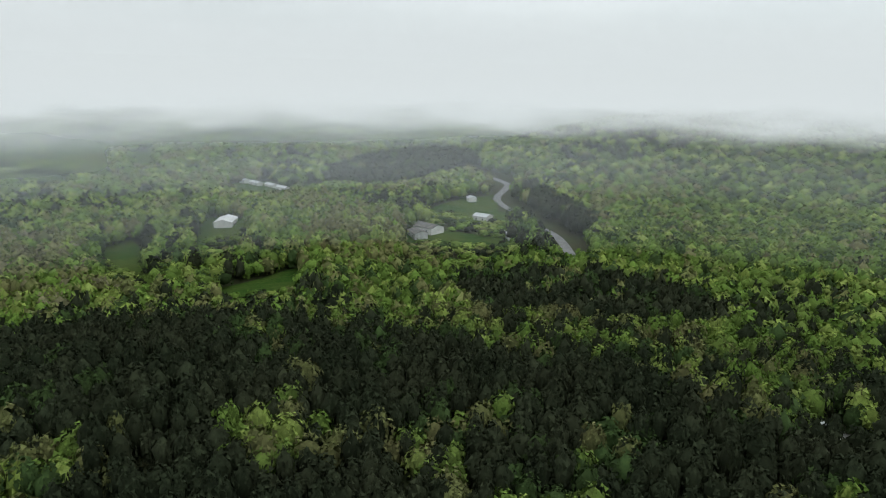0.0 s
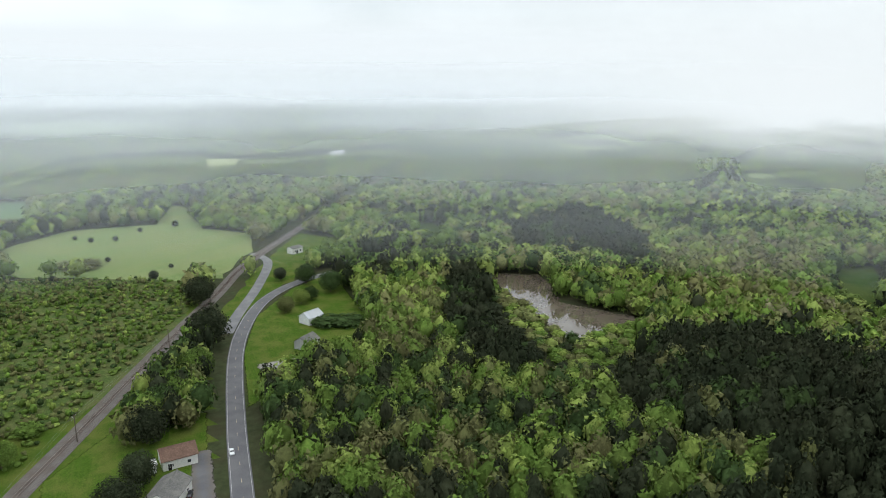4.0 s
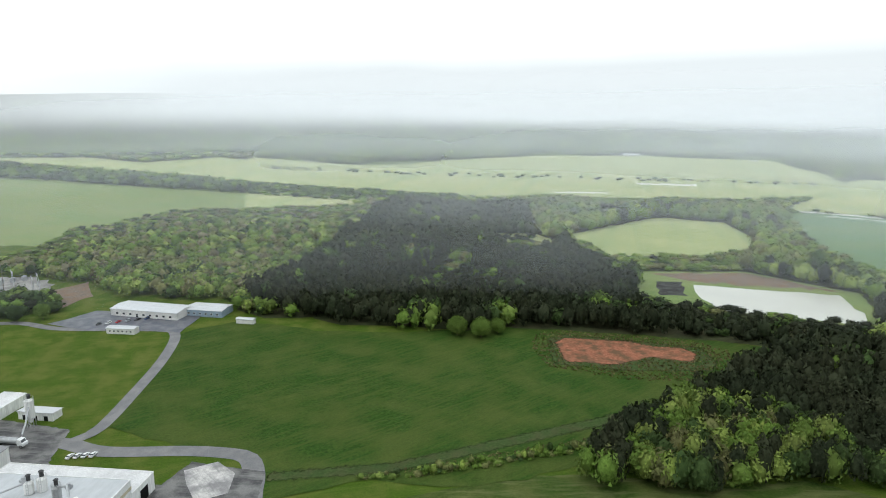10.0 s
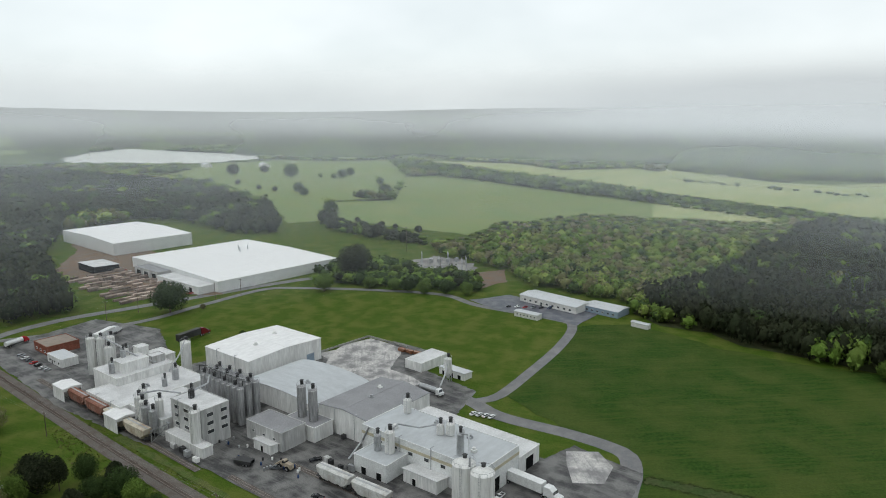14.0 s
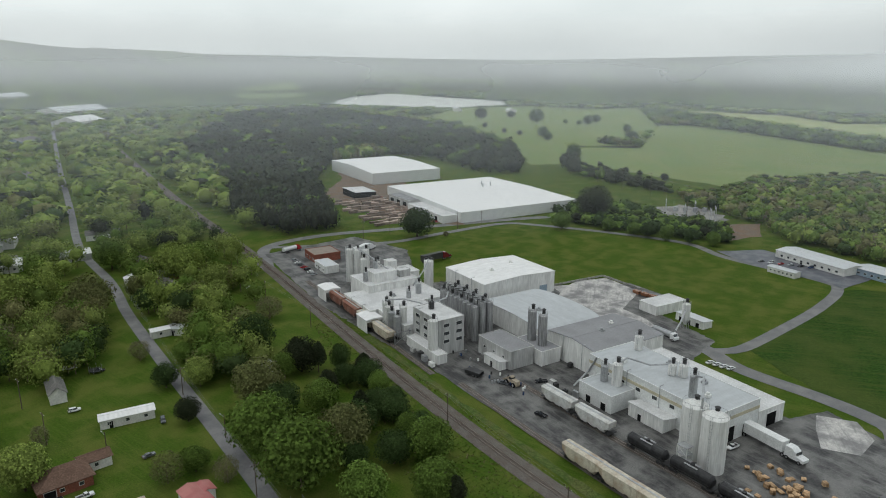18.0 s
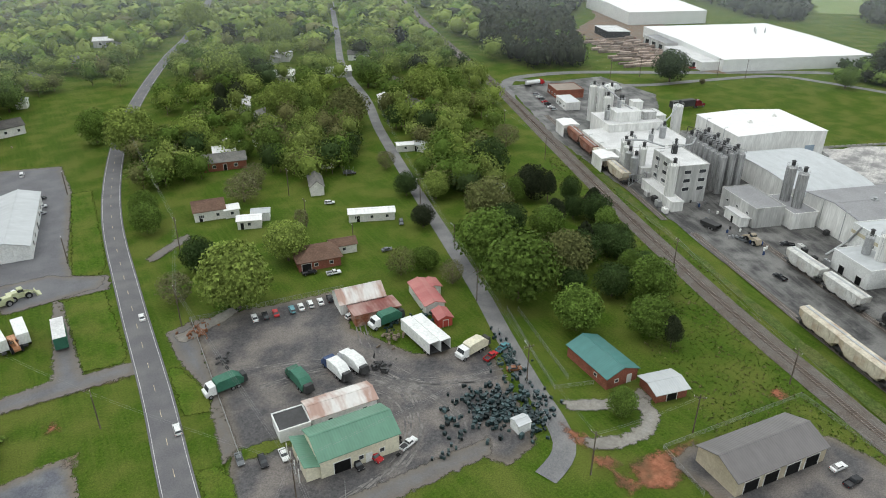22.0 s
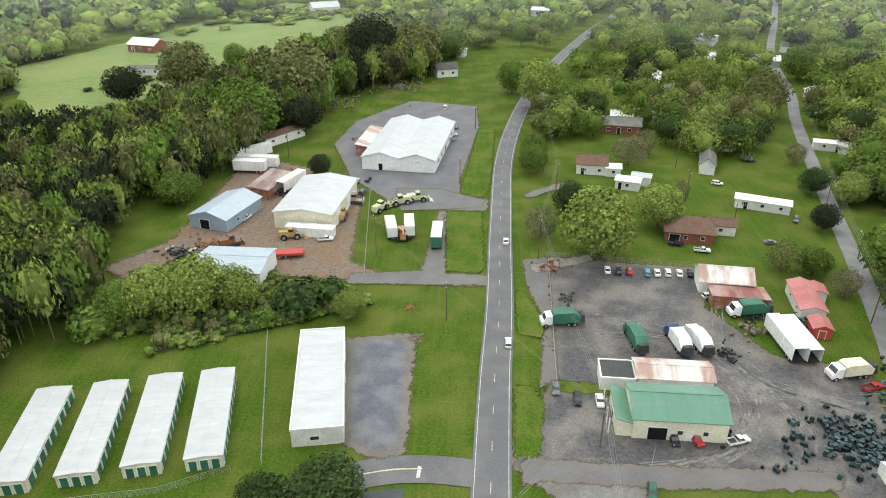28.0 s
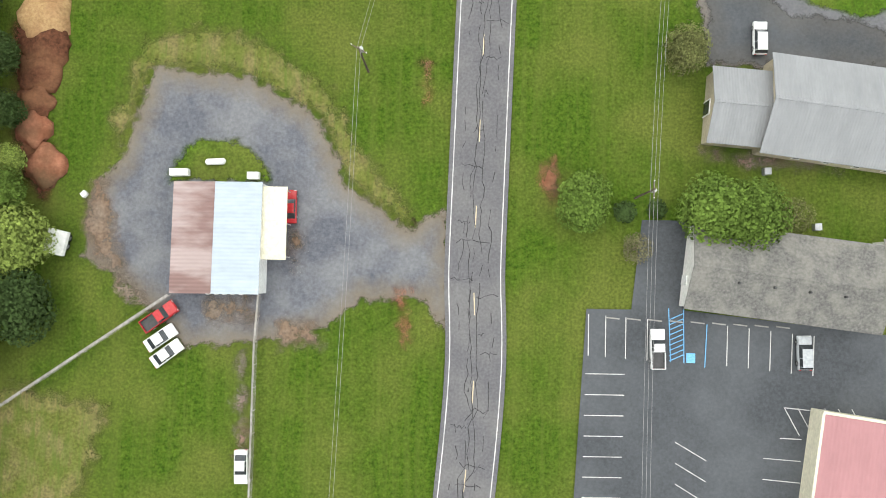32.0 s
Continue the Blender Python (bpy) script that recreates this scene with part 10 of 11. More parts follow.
block("factory_annex", -97.5, -54, 63.6, 74.5, 5.4, 0.5, W_DUST, R_PALE, "lower annex with a pale grey roof", "flat", doors=[("w", 0, 4, 4.0, DARK)])
block("factory_annex", -70.5, -58, 36.8, 46, 5.3, 0.3, W_WHITE, R_WHITEX, "white cube-like block with two openings painted dark", "flat", doors=[("n", -3.4, 1.8, 2.4, DARK), ("n", 2.4, 1.8, 2.4, DARK)])
block("factory_annex", -86, -74, 40.5, 45.4, 3.4, 0.8, W_DUST, R_PALE, "low dusty lean-to against the hall", "shed", doors=[("n", 2, 1.2, 2.2, DARK)])
block("factory_annex", -31.5, -14.5, 31, 40.5, 6.2, 0.5, W_GREY, R_GREY, "grey metal building with a grey roof", "flat", wins=[("n", a, 3.2, 1.2, 0.8) for a in (-5, 0, 5)], doors=[("n", 3, 1.4, 2.2, TRIM)])
block("factory_annex", -30, -22, 28, 30.9, 2.8, 0.5, W_DUST, R_PALE, "small pale porch building", "shed", doors=[("n", 0, 1.0, 2.1, DARK)])
block("silo_house", -35, -21, 41, 49, 5.0, 0.2, W_DUST, R_GREY, "square dusty base under two silos")
block("mill_tower", -9.5, 7, 17.8, 27.8, 12.4, 0.4, W_GREY, R_PALE, "tall grey mill building with window bands", "flat", wins=[("n", a, z, 2.6, 1.3) for a in (-5, 0, 5) for z in (4.2, 7.0, 9.8)] + [("w", a, z, 2.4, 1.3) for a in (-3, 2) for z in (4.2, 7.0, 9.8)])
block("mill_annex", -15, 5, 14, 17.7, 3.2, 0.2, W_DUST, R_PALE, "low pale base beside the rails")
block("factory_hall", 28, 51, 10.8, 44, 5.6, 0.3, W_DUST, R_PALE, "wide low hall with a pale dusty roof")
block("factory_hall", 8, 28, 14.5, 34, 5.6, 0.3, W_DUST, R_PALE, "low hall with a pale dusty roof")
block("factory_block", 46, 63, 19, 41, 8.4, 0.3, W_DUST, R_PALE, "pale block with boxes on its roof")
block("roof_house", 49, 56, 23, 33, 3.6, 0.3, W_DUST, R_PALE, "pale box on the roof", z=8.5)
block("roof_house", 58, 62, 34, 38, 4.6, 0.3, W_DUST, R_PALE, "pale box on the roof", z=8.5)
block("roof_house", 50, 54, 35, 40, 2.6, 0.3, W_GREY, R_PALE, "grey box on the roof", z=8.5)
block("dock_building", 64, 74, 40, 52, 5.0, 0.3, W_DUST, R_PALE, "low pale dock building")
block("gate_office", 95, 108, 20.5, 27, 3.4, 0.3, W_DUST, R_WHITE, "small office with a flat white roof", wins=[("n", a, 1.1, 1.4, 1.0) for a in (-4, 0, 4)], doors=[("n", 2, 1.0, 2.1, DARK)])
block("gate_house", 114, 127, 23, 36, 3.8, 0.3, W_BRICK, paint("brown_roof", (0.25, 0.2, 0.16)), "low brick building with a brown roof", wins=[("n", a, 1.1, 1.4, 1.0) for a in (-4, 0, 4)])
for u in (64.5, 26):
    x, y = at(u, 9.6)
    t = thing("loading_shed", x, y, AX, "white drive-through shed over the rails", "shed")
    for sy in (-3.1, 3.1):
        part("wall", Shape().box(0, sy, 0, 8.4, 0.2, 4.8), W_DUST, t)
    part("roof", Shape().prism([(-3.4, 4.8), (3.4, 4.8), (3.4, 5.0), (0, 5.5), (-3.4, 5.0)], -4.4, 4.4), R_DUST, t)
    for sx in (-4.1, 4.1):
        part("lintel", Shape().box(sx, 0, 4.0, 0.2, 6.0, 0.8), W_DUST, t)
# silos
for k in range(8):
    for row in range(3):
        x, y = at(16.2 - 3.0 * k, 35.6 + 3.1 * row)
        silo(None, x, y, 0, 1.3, 12.6 + 0.9 * ((k * 3 + row * 2) % 3) * 0.5, STAINED, "tall stained steel silo in a dense row", n=12, capped=(k + row) % 2 == 0)
x, y = at(5.7, 38.7)
t = thing("silo_catwalk", x, y, AX, "steel catwalk with pipes across the silo tops", "catwalk", z=14.2)
part("deck", Shape().box(0, 0, 0, 24, 0.9, 0.08), STEEL, t)
for sy in (-0.45, 0.45):
    part("hand_rail", Shape().box(0, sy, 1.0, 24, 0.06, 0.06), STEEL, t)
for a in range(-12, 13, 3):
    part("stanchion", Shape().box(a, -0.45, 0.08, 0.07, 0.07, 0.92).tube((a, 0, -1.0), (a, 0, 0), 0.1), STEEL, t)
    part("feed_pipe", Shape().tube((a, 0.2, 0.4), (a + 0.6, 3.0, 1.2), 0.13).tube((a + 0.6, 3.0, 1.2), (a + 0.6, 3.1, -0.6), 0.13), IRON, t)
for u, v in ((-25, 45), (-30.5, 45)):
    x, y = at(u, v)
    silo(None, x, y, 5.15, 1.5, 10.2, STAINED, "dark stained steel silo on a square base", n=14)
for u, v in ((-97.4, 38.0), (-104, 37.0)):
    x, y = at(u, v)
    silo(None, x, y, 0, 3.1, 14.2, SILO_W, "large white silo beside the rails", n=24)
for u, v in ((80, 26), (77, 28.5), (73, 29.5), (76, 32)):
    x, y = at(u, v)
    silo(None, x, y, 0, 1.6, 14.5 if u > 74 else 11.5, SILO_W, "tall white silo at the end of the plant", n=14)
x, y = at(52, 50)
silo(None, x, y, 0, 2.0, 12.6, SILO_W, "white silo with a filter on top", n=16)
x, y = at(-9.5, 15.8)
silo(None, x, y, 3.3, 1.6, 10.0, SILO_W, "white silo on a low base", n=16)
for u, v, h in ((14, 12.5, 9.5), (10.5, 13, 9.0), (11.5, 16, 11.5), (17, 13, 10.5), (20, 13.5, 11.0), (21.5, 16, 12.0)):
    x, y = at(u, v)
    silo(None, x, y, 0, 1.35, h, SILO_W if h > 10 else STEEL, "white silo on a steel frame over the rails", n=12, legs=3.6)
for u, v, z, r, h, m in ((-62, 42.5, 5.5, 1.1, 4.6, STEEL), (-66, 43.5, 5.5, 1.5, 6.4, SILO_W), (-57.5, 60.5, 9.5, 1.3, 4.2, SILO_W), (-75.5, 55, 9.5, 1.2, 2.8, SILO_W), (-78, 56.5, 9.5, 1.3, 3.2, SILO_W), (-88, 48.5, 9.5, 1.1, 6.0, STEEL),
                         (56, 27, 12.2, 0.9, 2.6, STEEL), (60, 30, 8.6, 1.1, 5.0, SILO_W), (53, 21, 8.6, 1.0, 3.6, STEEL), (36, 36, 5.8, 1.2, 4.0, STEEL), (33, 30, 5.8, 0.9, 2.6, STEEL), (2, 22, 12.6, 1.0, 2.6, IRON)):
    x, y = at(u, v)
    silo(None, x, y, z, r, h, m, "small silo standing on a roof", n=12)
# ducts between roofs and silos
random.seed(21)


def duct(points, r=0.28, m=None, label="bent steel duct between silos and roofs"):
    s = Shape()
    q = [(*at(u, v), z) for u, v, z in points]
    for a, b in zip(q, q[1:]):
        s.tube(a, b, r, 8)
    solid("duct", s, m or STEEL, label, "duct")


duct([(-100, 37, 14.5), (-100, 37, 17), (-92, 47, 17), (-88, 48.5, 15.5)])
duct([(-66, 43.5, 12), (-66, 47, 13), (-70, 52, 11), (-75, 55, 12.4)])
duct([(15, 37, 12.5), (5, 30, 14), (2, 22, 14.5)])
duct([(20, 13.5, 12), (15, 18, 13), (5, 20, 14)])
duct([(77, 28.5, 15.5), (68, 30, 14), (60, 30, 13.5)])
duct([(60, 30, 13), (53, 30, 12.8), (50, 36, 9)])
duct([(52, 50, 13.5), (48, 45, 10), (44, 38, 6.2)])
duct([(-25, 45, 16), (-22, 48, 13), (-18, 52, 7.5)])
duct([(-52, 40, 0.5), (-52, 46, 4), (-55, 46, 9.4)])
for k in range(5):
    duct([(-72 - 3 * k, 46.0, 0.3), (-72 - 3 * k, 45.3, 3.4)], 0.12)
# steel frame by the rails
x, y = at(13, 13)
t = thing("conveyor_frame", x, y, AX, "open steel frame carrying hoppers over the rails", "frame")
for a in (-6, -2, 2, 6):
    for b in (-3, 3):
        part("post", Shape().tube((a, b, 0), (a, b, 4.2), 0.13), STEEL, t)
    part("beam", Shape().box(a, 0, 4.2, 0.2, 6.6, 0.25), STEEL, t)
    part("brace", Shape().tube((a, -3, 0.3), (a, 3, 4.1), 0.08).tube((a, 3, 0.3), (a, -3, 4.1), 0.08), STEEL, t)
part("walkway", Shape().box(0, -3.2, 4.5, 13, 1.0, 0.1), STEEL, t)
x, y = at(-100, 32.5)
t = thing("stair_tower", x, y, AX, "white steel stair frame beside the big silos", "frame")
for a in (-1.4, 1.4):
    for b in (-1.2, 1.2):
        part("post", Shape().tube((a, b, 0), (a, b, 6.2), 0.1), TRIM, t)
for z in (2, 4, 6):
    part("landing", Shape().box(0, 0, z, 2.9, 2.5, 0.1), STEEL, t)
    part("brace", Shape().tube((-1.4, -1.2, z - 2), (1.4, -1.2, z), 0.07).tube((-1.4, 1.2, z - 2), (1.4, 1.2, z), 0.07), TRIM, t)
# pipes, vents and loose gear along the walls
random.seed(33)
for k in range(26):
    u, v = random.choice(((-97, 45.2), (-52, 49), (-31, 30.7), (8, 14.2), (28, 10.5), (-15, 13.7), (47, 18.7), (-58, 36.5)))
    u, v = u + random.uniform(0, 14) * (1 if u < 20 else 0.8), v - random.uniform(0.4, 1.6)
    x, y = at(u, v)
    h = random.uniform(0.8, 2.2)
    solid("equipment_box", Shape().box(x, y, 0.3, random.uniform(0.7, 2.4), random.uniform(0.6, 1.4), h, AX, 0.95).cyl(x, y, 0.3 + h * 0.9, 0.6 + h, 0.18, 0.18, 8), random.choice((STEEL, W_DUST, W_GREY, IRON)), "small machine housing against the factory wall", "machine", group="wall machines")
for u, v, z in ((-92, 45.3, 9.4), (-80, 45.3, 9.4), (-68, 45.3, 9.4), (-45, 49.2, 8.2), (-36, 49.2, 8.2), (-6, 17.6, 12.4), (3, 17.6, 12.4), (12, 14.3, 5.6), (22, 14.3, 5.6), (34, 10.6, 5.6), (44, 10.6, 5.6), (30, 57.3, 9), (42, 57.3, 9)):
    duct([(u, v, 0.3), (u, v, z + 0.8), (u, v + 1.4, z + 0.8)], 0.11)
for u, v, z in ((-90, 52, 9.7), (-84, 58, 9.7), (-70, 60, 9.7), (-62, 50, 9.7), (-40, 62, 9.4), (-36, 70, 9.2), (-10, 60, 8.0), (30, 20, 5.9), (38, 26, 5.9), (14, 24, 5.9), (20, 30, 5.9), (34, 70, 9.9), (40, 84, 9.6)):
    x, y = at(u, v)
    solid("roof_fan", Shape().box(x, y, z - 0.3, 1.4, 1.4, 0.7, AX).cyl(x, y, z + 0.4, z + 1.0, 0.5, 0.5, 10), random.choice((STEEL, W_DUST)), "square roof fan on a factory roof", "roof fan", group="roof fans")
# sidings and wagons
for v, u0, u1 in ((9.6, 90, -20), (13.4, -30, -160), (28.6, -40, -160)):
    p = np.array(lay([at(u0 + (u1 - u0) * k / 30, v) for k in range(31)]))
    s = strip(Shape(), p, -1.6, 1.6, 0.36)
    bed = solid("siding", s.mesh("siding", fix=False), BALLAST, "dirty siding track beside the plant", "railway", "structure")
    for side in (-0.72, 0.72):
        part("rail", strip(Shape(), p, side - 0.05, side + 0.05, 0.52).mesh("rail", fix=False), RAIL, bed)
HC = {"rust": mat("rusty_wagon", (0.19, 0.075, 0.05), (0.3, 0.14, 0.1), 0.8, (0.4, 0.3, 0.25), 3, 0.5, rough=0.8), "cream": mat("cream_wagon", (0.5, 0.45, 0.36), (0.62, 0.57, 0.47), 0.9, (0.32, 0.2, 0.13), 3, 0.6, rough=0.7),
      "pale": mat("pale_wagon", (0.52, 0.52, 0.5), (0.64, 0.64, 0.62), 0.9, (0.36, 0.32, 0.28), 3, 0.6, rough=0.7), "black": mat("black_tank_paint", (0.016, 0.016, 0.018), (0.035, 0.035, 0.037), 0.8, (0.08, 0.08, 0.08), 3, 0.4, rough=0.35)}
for u, v, c in ((55, 9.6, "rust"), (41.5, 9.6, "rust"), (28, 9.6, "cream"), (14.5, 9.6, "cream"), (-59, 28.6, "pale"), (-73.5, 28.6, "pale"), (-86, 13.4, "cream"), (-99.2, 13.4, "cream"), (-112.4, 13.4, "cream"), (-125.6, 13.4, "pale"), (-138.8, 13.4, "pale")):
    x, y = at(u, v)
    hopper_car(x, y, AX, HC[c], {"rust": "rust-brown covered hopper wagon on the siding", "cream": "weathered cream covered hopper wagon on the siding", "pale": "dusty white covered hopper wagon on the siding"}[c])
for u in (-91.5, -105, -118.5, -132):
    x, y = at(u, 29.3)
    tank_car(x, y, AX, HC["black"], "black tank wagon on the siding")
# yard vehicles, stacks and buildings behind
x, y = at(-109, 57.5)
semi(x, y, AX + 178, "white", W_WHITE, 13.5, "white articulated lorry at the loading dock", 0.3)
x, y = at(121, 54)
semi(x, y, AX - 60, "white", W_WHITE, 12, "white articulated lorry on the plant road", 0.3)
x, y = at(88, 78)
semi(x, y, AX - 80, "maroon", IRON, 12, "black trailer with a dark red cab", 0.3)
x, y = at(-41, 93.5)
lorry(x, y, AX + 180, "tank", "white", STEEL, "grey tank lorry in the dusty yard", z=0.3)
x, y = at(139, 22)
lorry(x, y, AX - 70, "tank", "red", W_WHITE, "white tank lorry with a red cab", z=0.3)
for k in range(4):
    x, y = at(-62 - 2.1 * k, 88.7 + 0.6 * k)
    car("sedan", "white", x, y, AX - 90, "white car parked by the plant road", "plant cars", z=0.3)
for k, c in enumerate(("silver", "white", "grey", "red", "black", "white", "silver")):
    x, y = at(122 - 4.2 * k, 15.5)
    car("sedan" if k % 2 else "suv", c, x, y, AX - 75, f"{c} car parked by the gate office", "plant cars", z=0.3)
for u, v, c, r in ((-100.5, 49.5, "white", 90), (-60, 21, "black", 10), (-38, 24, "grey", 30), (-44, 34, "black", 60)):
    x, y = at(u, v)
    car("pickup", c, x, y, AX + r, f"{c} pickup truck in the plant yard", "plant cars", z=0.3)
x, y = at(-28, 20)
trailer_box(x, y, AX + 20, 5.5, IRON, "dark open skip with white sacks", h=0.9)
x, y = at(-40, 26)
digger(x, y, AX, "tan", "small dusty loader in the plant yard")
random.seed(8)
PALLET = Shape().prism([(-0.55, 0.1), (-0.55, 0), (-0.45, 0), (-0.45, 0.09), (-0.05, 0.09), (-0.05, 0), (0.05, 0), (0.05, 0.09), (0.45, 0.09), (0.45, 0), (0.55, 0), (0.55, 0.1), (0.4, 0.13), (-0.4, 0.13)], -0.6, 0.6).mesh("pallet")
for k in range(46):
    u, v = random.gauss(-120, 5.0), random.gauss(44.5, 2.6)
    x, y = at(u, v)
    n = random.randint(2, 7)
    ob = thing("pallet_stack", x, y, random.uniform(0, 90), "stack of worn wooden pallets in the yard", "pallets", "pallet stacks", 0.32)
    for j in range(n):
        part("pallet", PALLET, TIMBER, ob).matrix_basis = pose(0, 0, j * 0.15, 0, 0, random.uniform(-4, 4))
for k in range(24):
    u, v = random.uniform(-48, -10), random.uniform(21, 29)
    x, y = at(u, v)
    solid("drum", Shape().cyl(x, y, 0.3, 1.2, 0.3, 0.3, 10), random.choice((STEEL, CAR["blue"], W_DUST, IRON)), "steel drum in the plant yard", "drum", group="drums")
block("yard_building", -21.5, -12.5, 108, 124.5, 3.8, 0.4, W_DUST, R_PALE, "small dusty building at the yard's edge", "flat", doors=[("s", 0, 2.4, 2.6, DARK)])
block("yard_shed", -40, -27, 112, 117, 2.6, 0.4, W_DUST, R_WHITE, "low white shed with openings painted dark", "shed", doors=[("n", a, 1.6, 1.8, DARK) for a in (-4, 0, 4)])
x, y = at(-35.5, 107.5)
silo(None, x, y, 0, 1.5, 9.5, SILO_W, "pale silo on legs in the dusty yard", n=14, legs=3.5)
duct([(-35.5, 107.5, 8), (-39, 101, 5), (-42, 95, 3.6)], 0.3)
s = Shape()
for a, b in (((27, 98), (27, 126.5)), ((27, 126.5), (4, 127))):
    p, q = at(*a), at(*b)
    L = math.dist(p, q)
    for k in range(int(L / 2.2)):
        f = (k + 0.5) / int(L / 2.2)
        s.box(p[0] + (q[0] - p[0]) * f, p[1] + (q[1] - p[1]) * f, 0.3, 2.0, 0.5, 0.8, math.degrees(math.atan2(q[1] - p[1], q[0] - p[0])), 0.85)
solid("barrier_row", s, CONCRETE, "row of low concrete barriers round the yard", "barrier", "stuff")
for k in range(3):
    x, y = at(2 - 4 * k, 122 + 0.5 * k)
    solid("skip", Shape().box(x, y, 0.3, 3.4, 1.8, 1.3, AX, 1.05), CAR["rust"], "rust-brown waste skip in the yard", "skip", group="skips")
# warehouses
t = block("warehouse", 147, 250, 130, 216, 6.4, 0.8, W_WHITE, R_DUST, "vast white warehouse with a pale flat roof", "gable", turn=90, over=0.1, doors=[("s", 34, 4, 4.4, DARK)])
for a, b in ((-20, -15), (-16, -20), (-12, -12)):
    part("roof_vent", Shape().cyl(a, b, 6.9, 10, 0.4, 0.4, 8), STEEL, t)
block("warehouse_dock", 200, 228, 121, 129.8, 5.0, 0.3, W_GREY, R_GREY, "dark dock building, its open front painted as shade-black panels", doors=[("n", a, 5, 3.6, DARK) for a in (-9, 0, 9)])
block("warehouse_wing", 152, 196, 118, 129.8, 4.4, 0.3, W_WHITE, R_PALE, "low white wing of the warehouse", doors=[("n", a, 3, 3.2, DARK) for a in (-14, -5, 5, 14)])
t = block("warehouse", 288, 372, 140, 197, 8.4, 1.2, W_WHITE, R_DUST, "large white warehouse at the wood's edge", "gable", turn=90, over=0.1)
# Solid near-black walls: the shade under an open roof is their colour.
t = block("open_shed", 244, 266, 104, 119, 4.2, 0.5, DARK, R_PALE, "closed shed with a pale roof, its walls coloured as inner shade", "shed")
for k in range(11):
    for j in range(7):
        if random.random() < 0.2:
            continue
        u, v = 168 + 7.4 * k + random.uniform(-1, 1), 84 + 5.6 * j + random.uniform(-0.6, 0.6)
        x, y = at(u, v)
        h = random.uniform(1.0, 2.8)
        s = Shape()
        for q in range(int(h / 0.5)):
            s.box(0, 0, q * 0.5, 5.8 + random.uniform(-0.3, 0.3), 2.2, 0.42)
        ob = solid("timber_stack", s, TIMBER_OLD, "weathered stack of sawn timber in the yard", "timber stack", group="timber stacks", plan=False)
        x, y, k_, turn = site(x, y)
        ob.matrix_basis = pose(x, y, 0.3, 0, 0, AX + 90 + turn + random.uniform(-4, 4))
        ob.scale = (k_, k_, k_)
for k in range(16):
    x, y = at(158 + 6 * k, 121 if k > 4 else 116)
    car("pickup" if k % 3 == 0 else "sedan", random.choice(("white", "silver", "grey", "black", "red")), x, y, AX + 90, "car parked beside the white warehouse", "warehouse cars", z=0.35)
house("long_office", 382, 66, 66, 40, 15, 4.0, 0.8, W_SIDING, R_WHITE, "long low white building with a white roof", "office", "gable", wins=[("n", a, 1.2, 1.6, 1.2) for a in spread(9, 36)], doors=[("n", 4, 1.4, 2.2, GLASS)])
house("long_office", 378, 38, 68, 22, 13, 3.6, 0.7, W_BLUE, R_WHITE, "low blue-walled wing with a white roof", "office", "gable", wins=[("n", a, 1.2, 1.4, 1.0) for a in spread(6, 20)])
house("cabin", 350.5, 74, 72, 14.5, 4.5, 2.8, 0.4, W_SIDING, R_WHITE, "long white cabin with a row of windows", "cabin", "gable", wins=[("n", a, 1.0, 1.0, 0.9) for a in spread(6, 13)])
house("cabin", 354.7, 18.6, 66, 9.5, 3.2, 2.6, 0.3, W_SIDING, R_WHITE, "small white trailer at the field's edge", "cabin", "gable")
for k, c in enumerate(("black", "white", "red", "silver", "black", "blue", "white", "grey")):
    car("suv" if k % 2 else "sedan", c, 366 + 1.2 * k, 88 - 4.2 * k, 155, f"{c} car parked by the long office", "office cars", z=0.35)
# substation and line masts
for k in range(5):
    x, y = 446 + 9 * (k % 3), 140 + 16 * (k // 2)
    t = thing("switch_frame", x, y, 30, "steel lattice frame of a substation", "frame", "switch frames")
    for a in (-3, 3):
        part("mast", Shape().box(a, 0, 0, 0.4, 0.4, 9, 0, 0.5), STEEL, t)
    part("beam", Shape().box(0, 0, 8.2, 7, 0.3, 0.3), STEEL, t)
    for a in (-2, 0, 2):
        part("insulator", Shape().cyl(a, 0, 6.9, 8.2, 0.12, 0.12, 8), TRIM, t)
for k in range(4):
    solid("transformer", Shape().box(462 + 4 * k, 168 - 5 * k, 0.2, 3, 2.2, 3.0), STEEL, "grey substation transformer on gravel", "transformer", group="transformers")
MASTS = [(432, 150, 24), (491, 198, 20), (507, 227, 18), (528, 258, 18), (564, 297, 18), (760, 520, 18)]
for x, y, h in MASTS:
    pole(x, y, h, 60, 3.2, label="tall pale steel line mast", name="line_mast", group="line masts")
wires([(x, y, h - 0.5) for x, y, h in MASTS], 1.5, 0.03, (-1.4, 0, 1.4))
# poles along the track
RP = [(121.9, 61.7), (140.9, 109.4), (164.2, 191.8), (172.0, 227.9), (196, 290), (101, 12), (84, -45), (66, -100), (41, -200), (20, -262)]
for x, y in RP:
    pole(x, y, 8.5, -20, 2.0, label="brown wooden pole beside the railway")
wires([(x, y, 8.0) for x, y in sorted(RP, key=lambda q: q[1])], 0.8, 0.02, (-0.7, 0.7))
for x, y in ((300, 250), (318, 240), (285, 262), (330, 232), (268, 266)):
    pole(x, y, 10, 30, 2.0, label="brown wooden pole beside the access road")
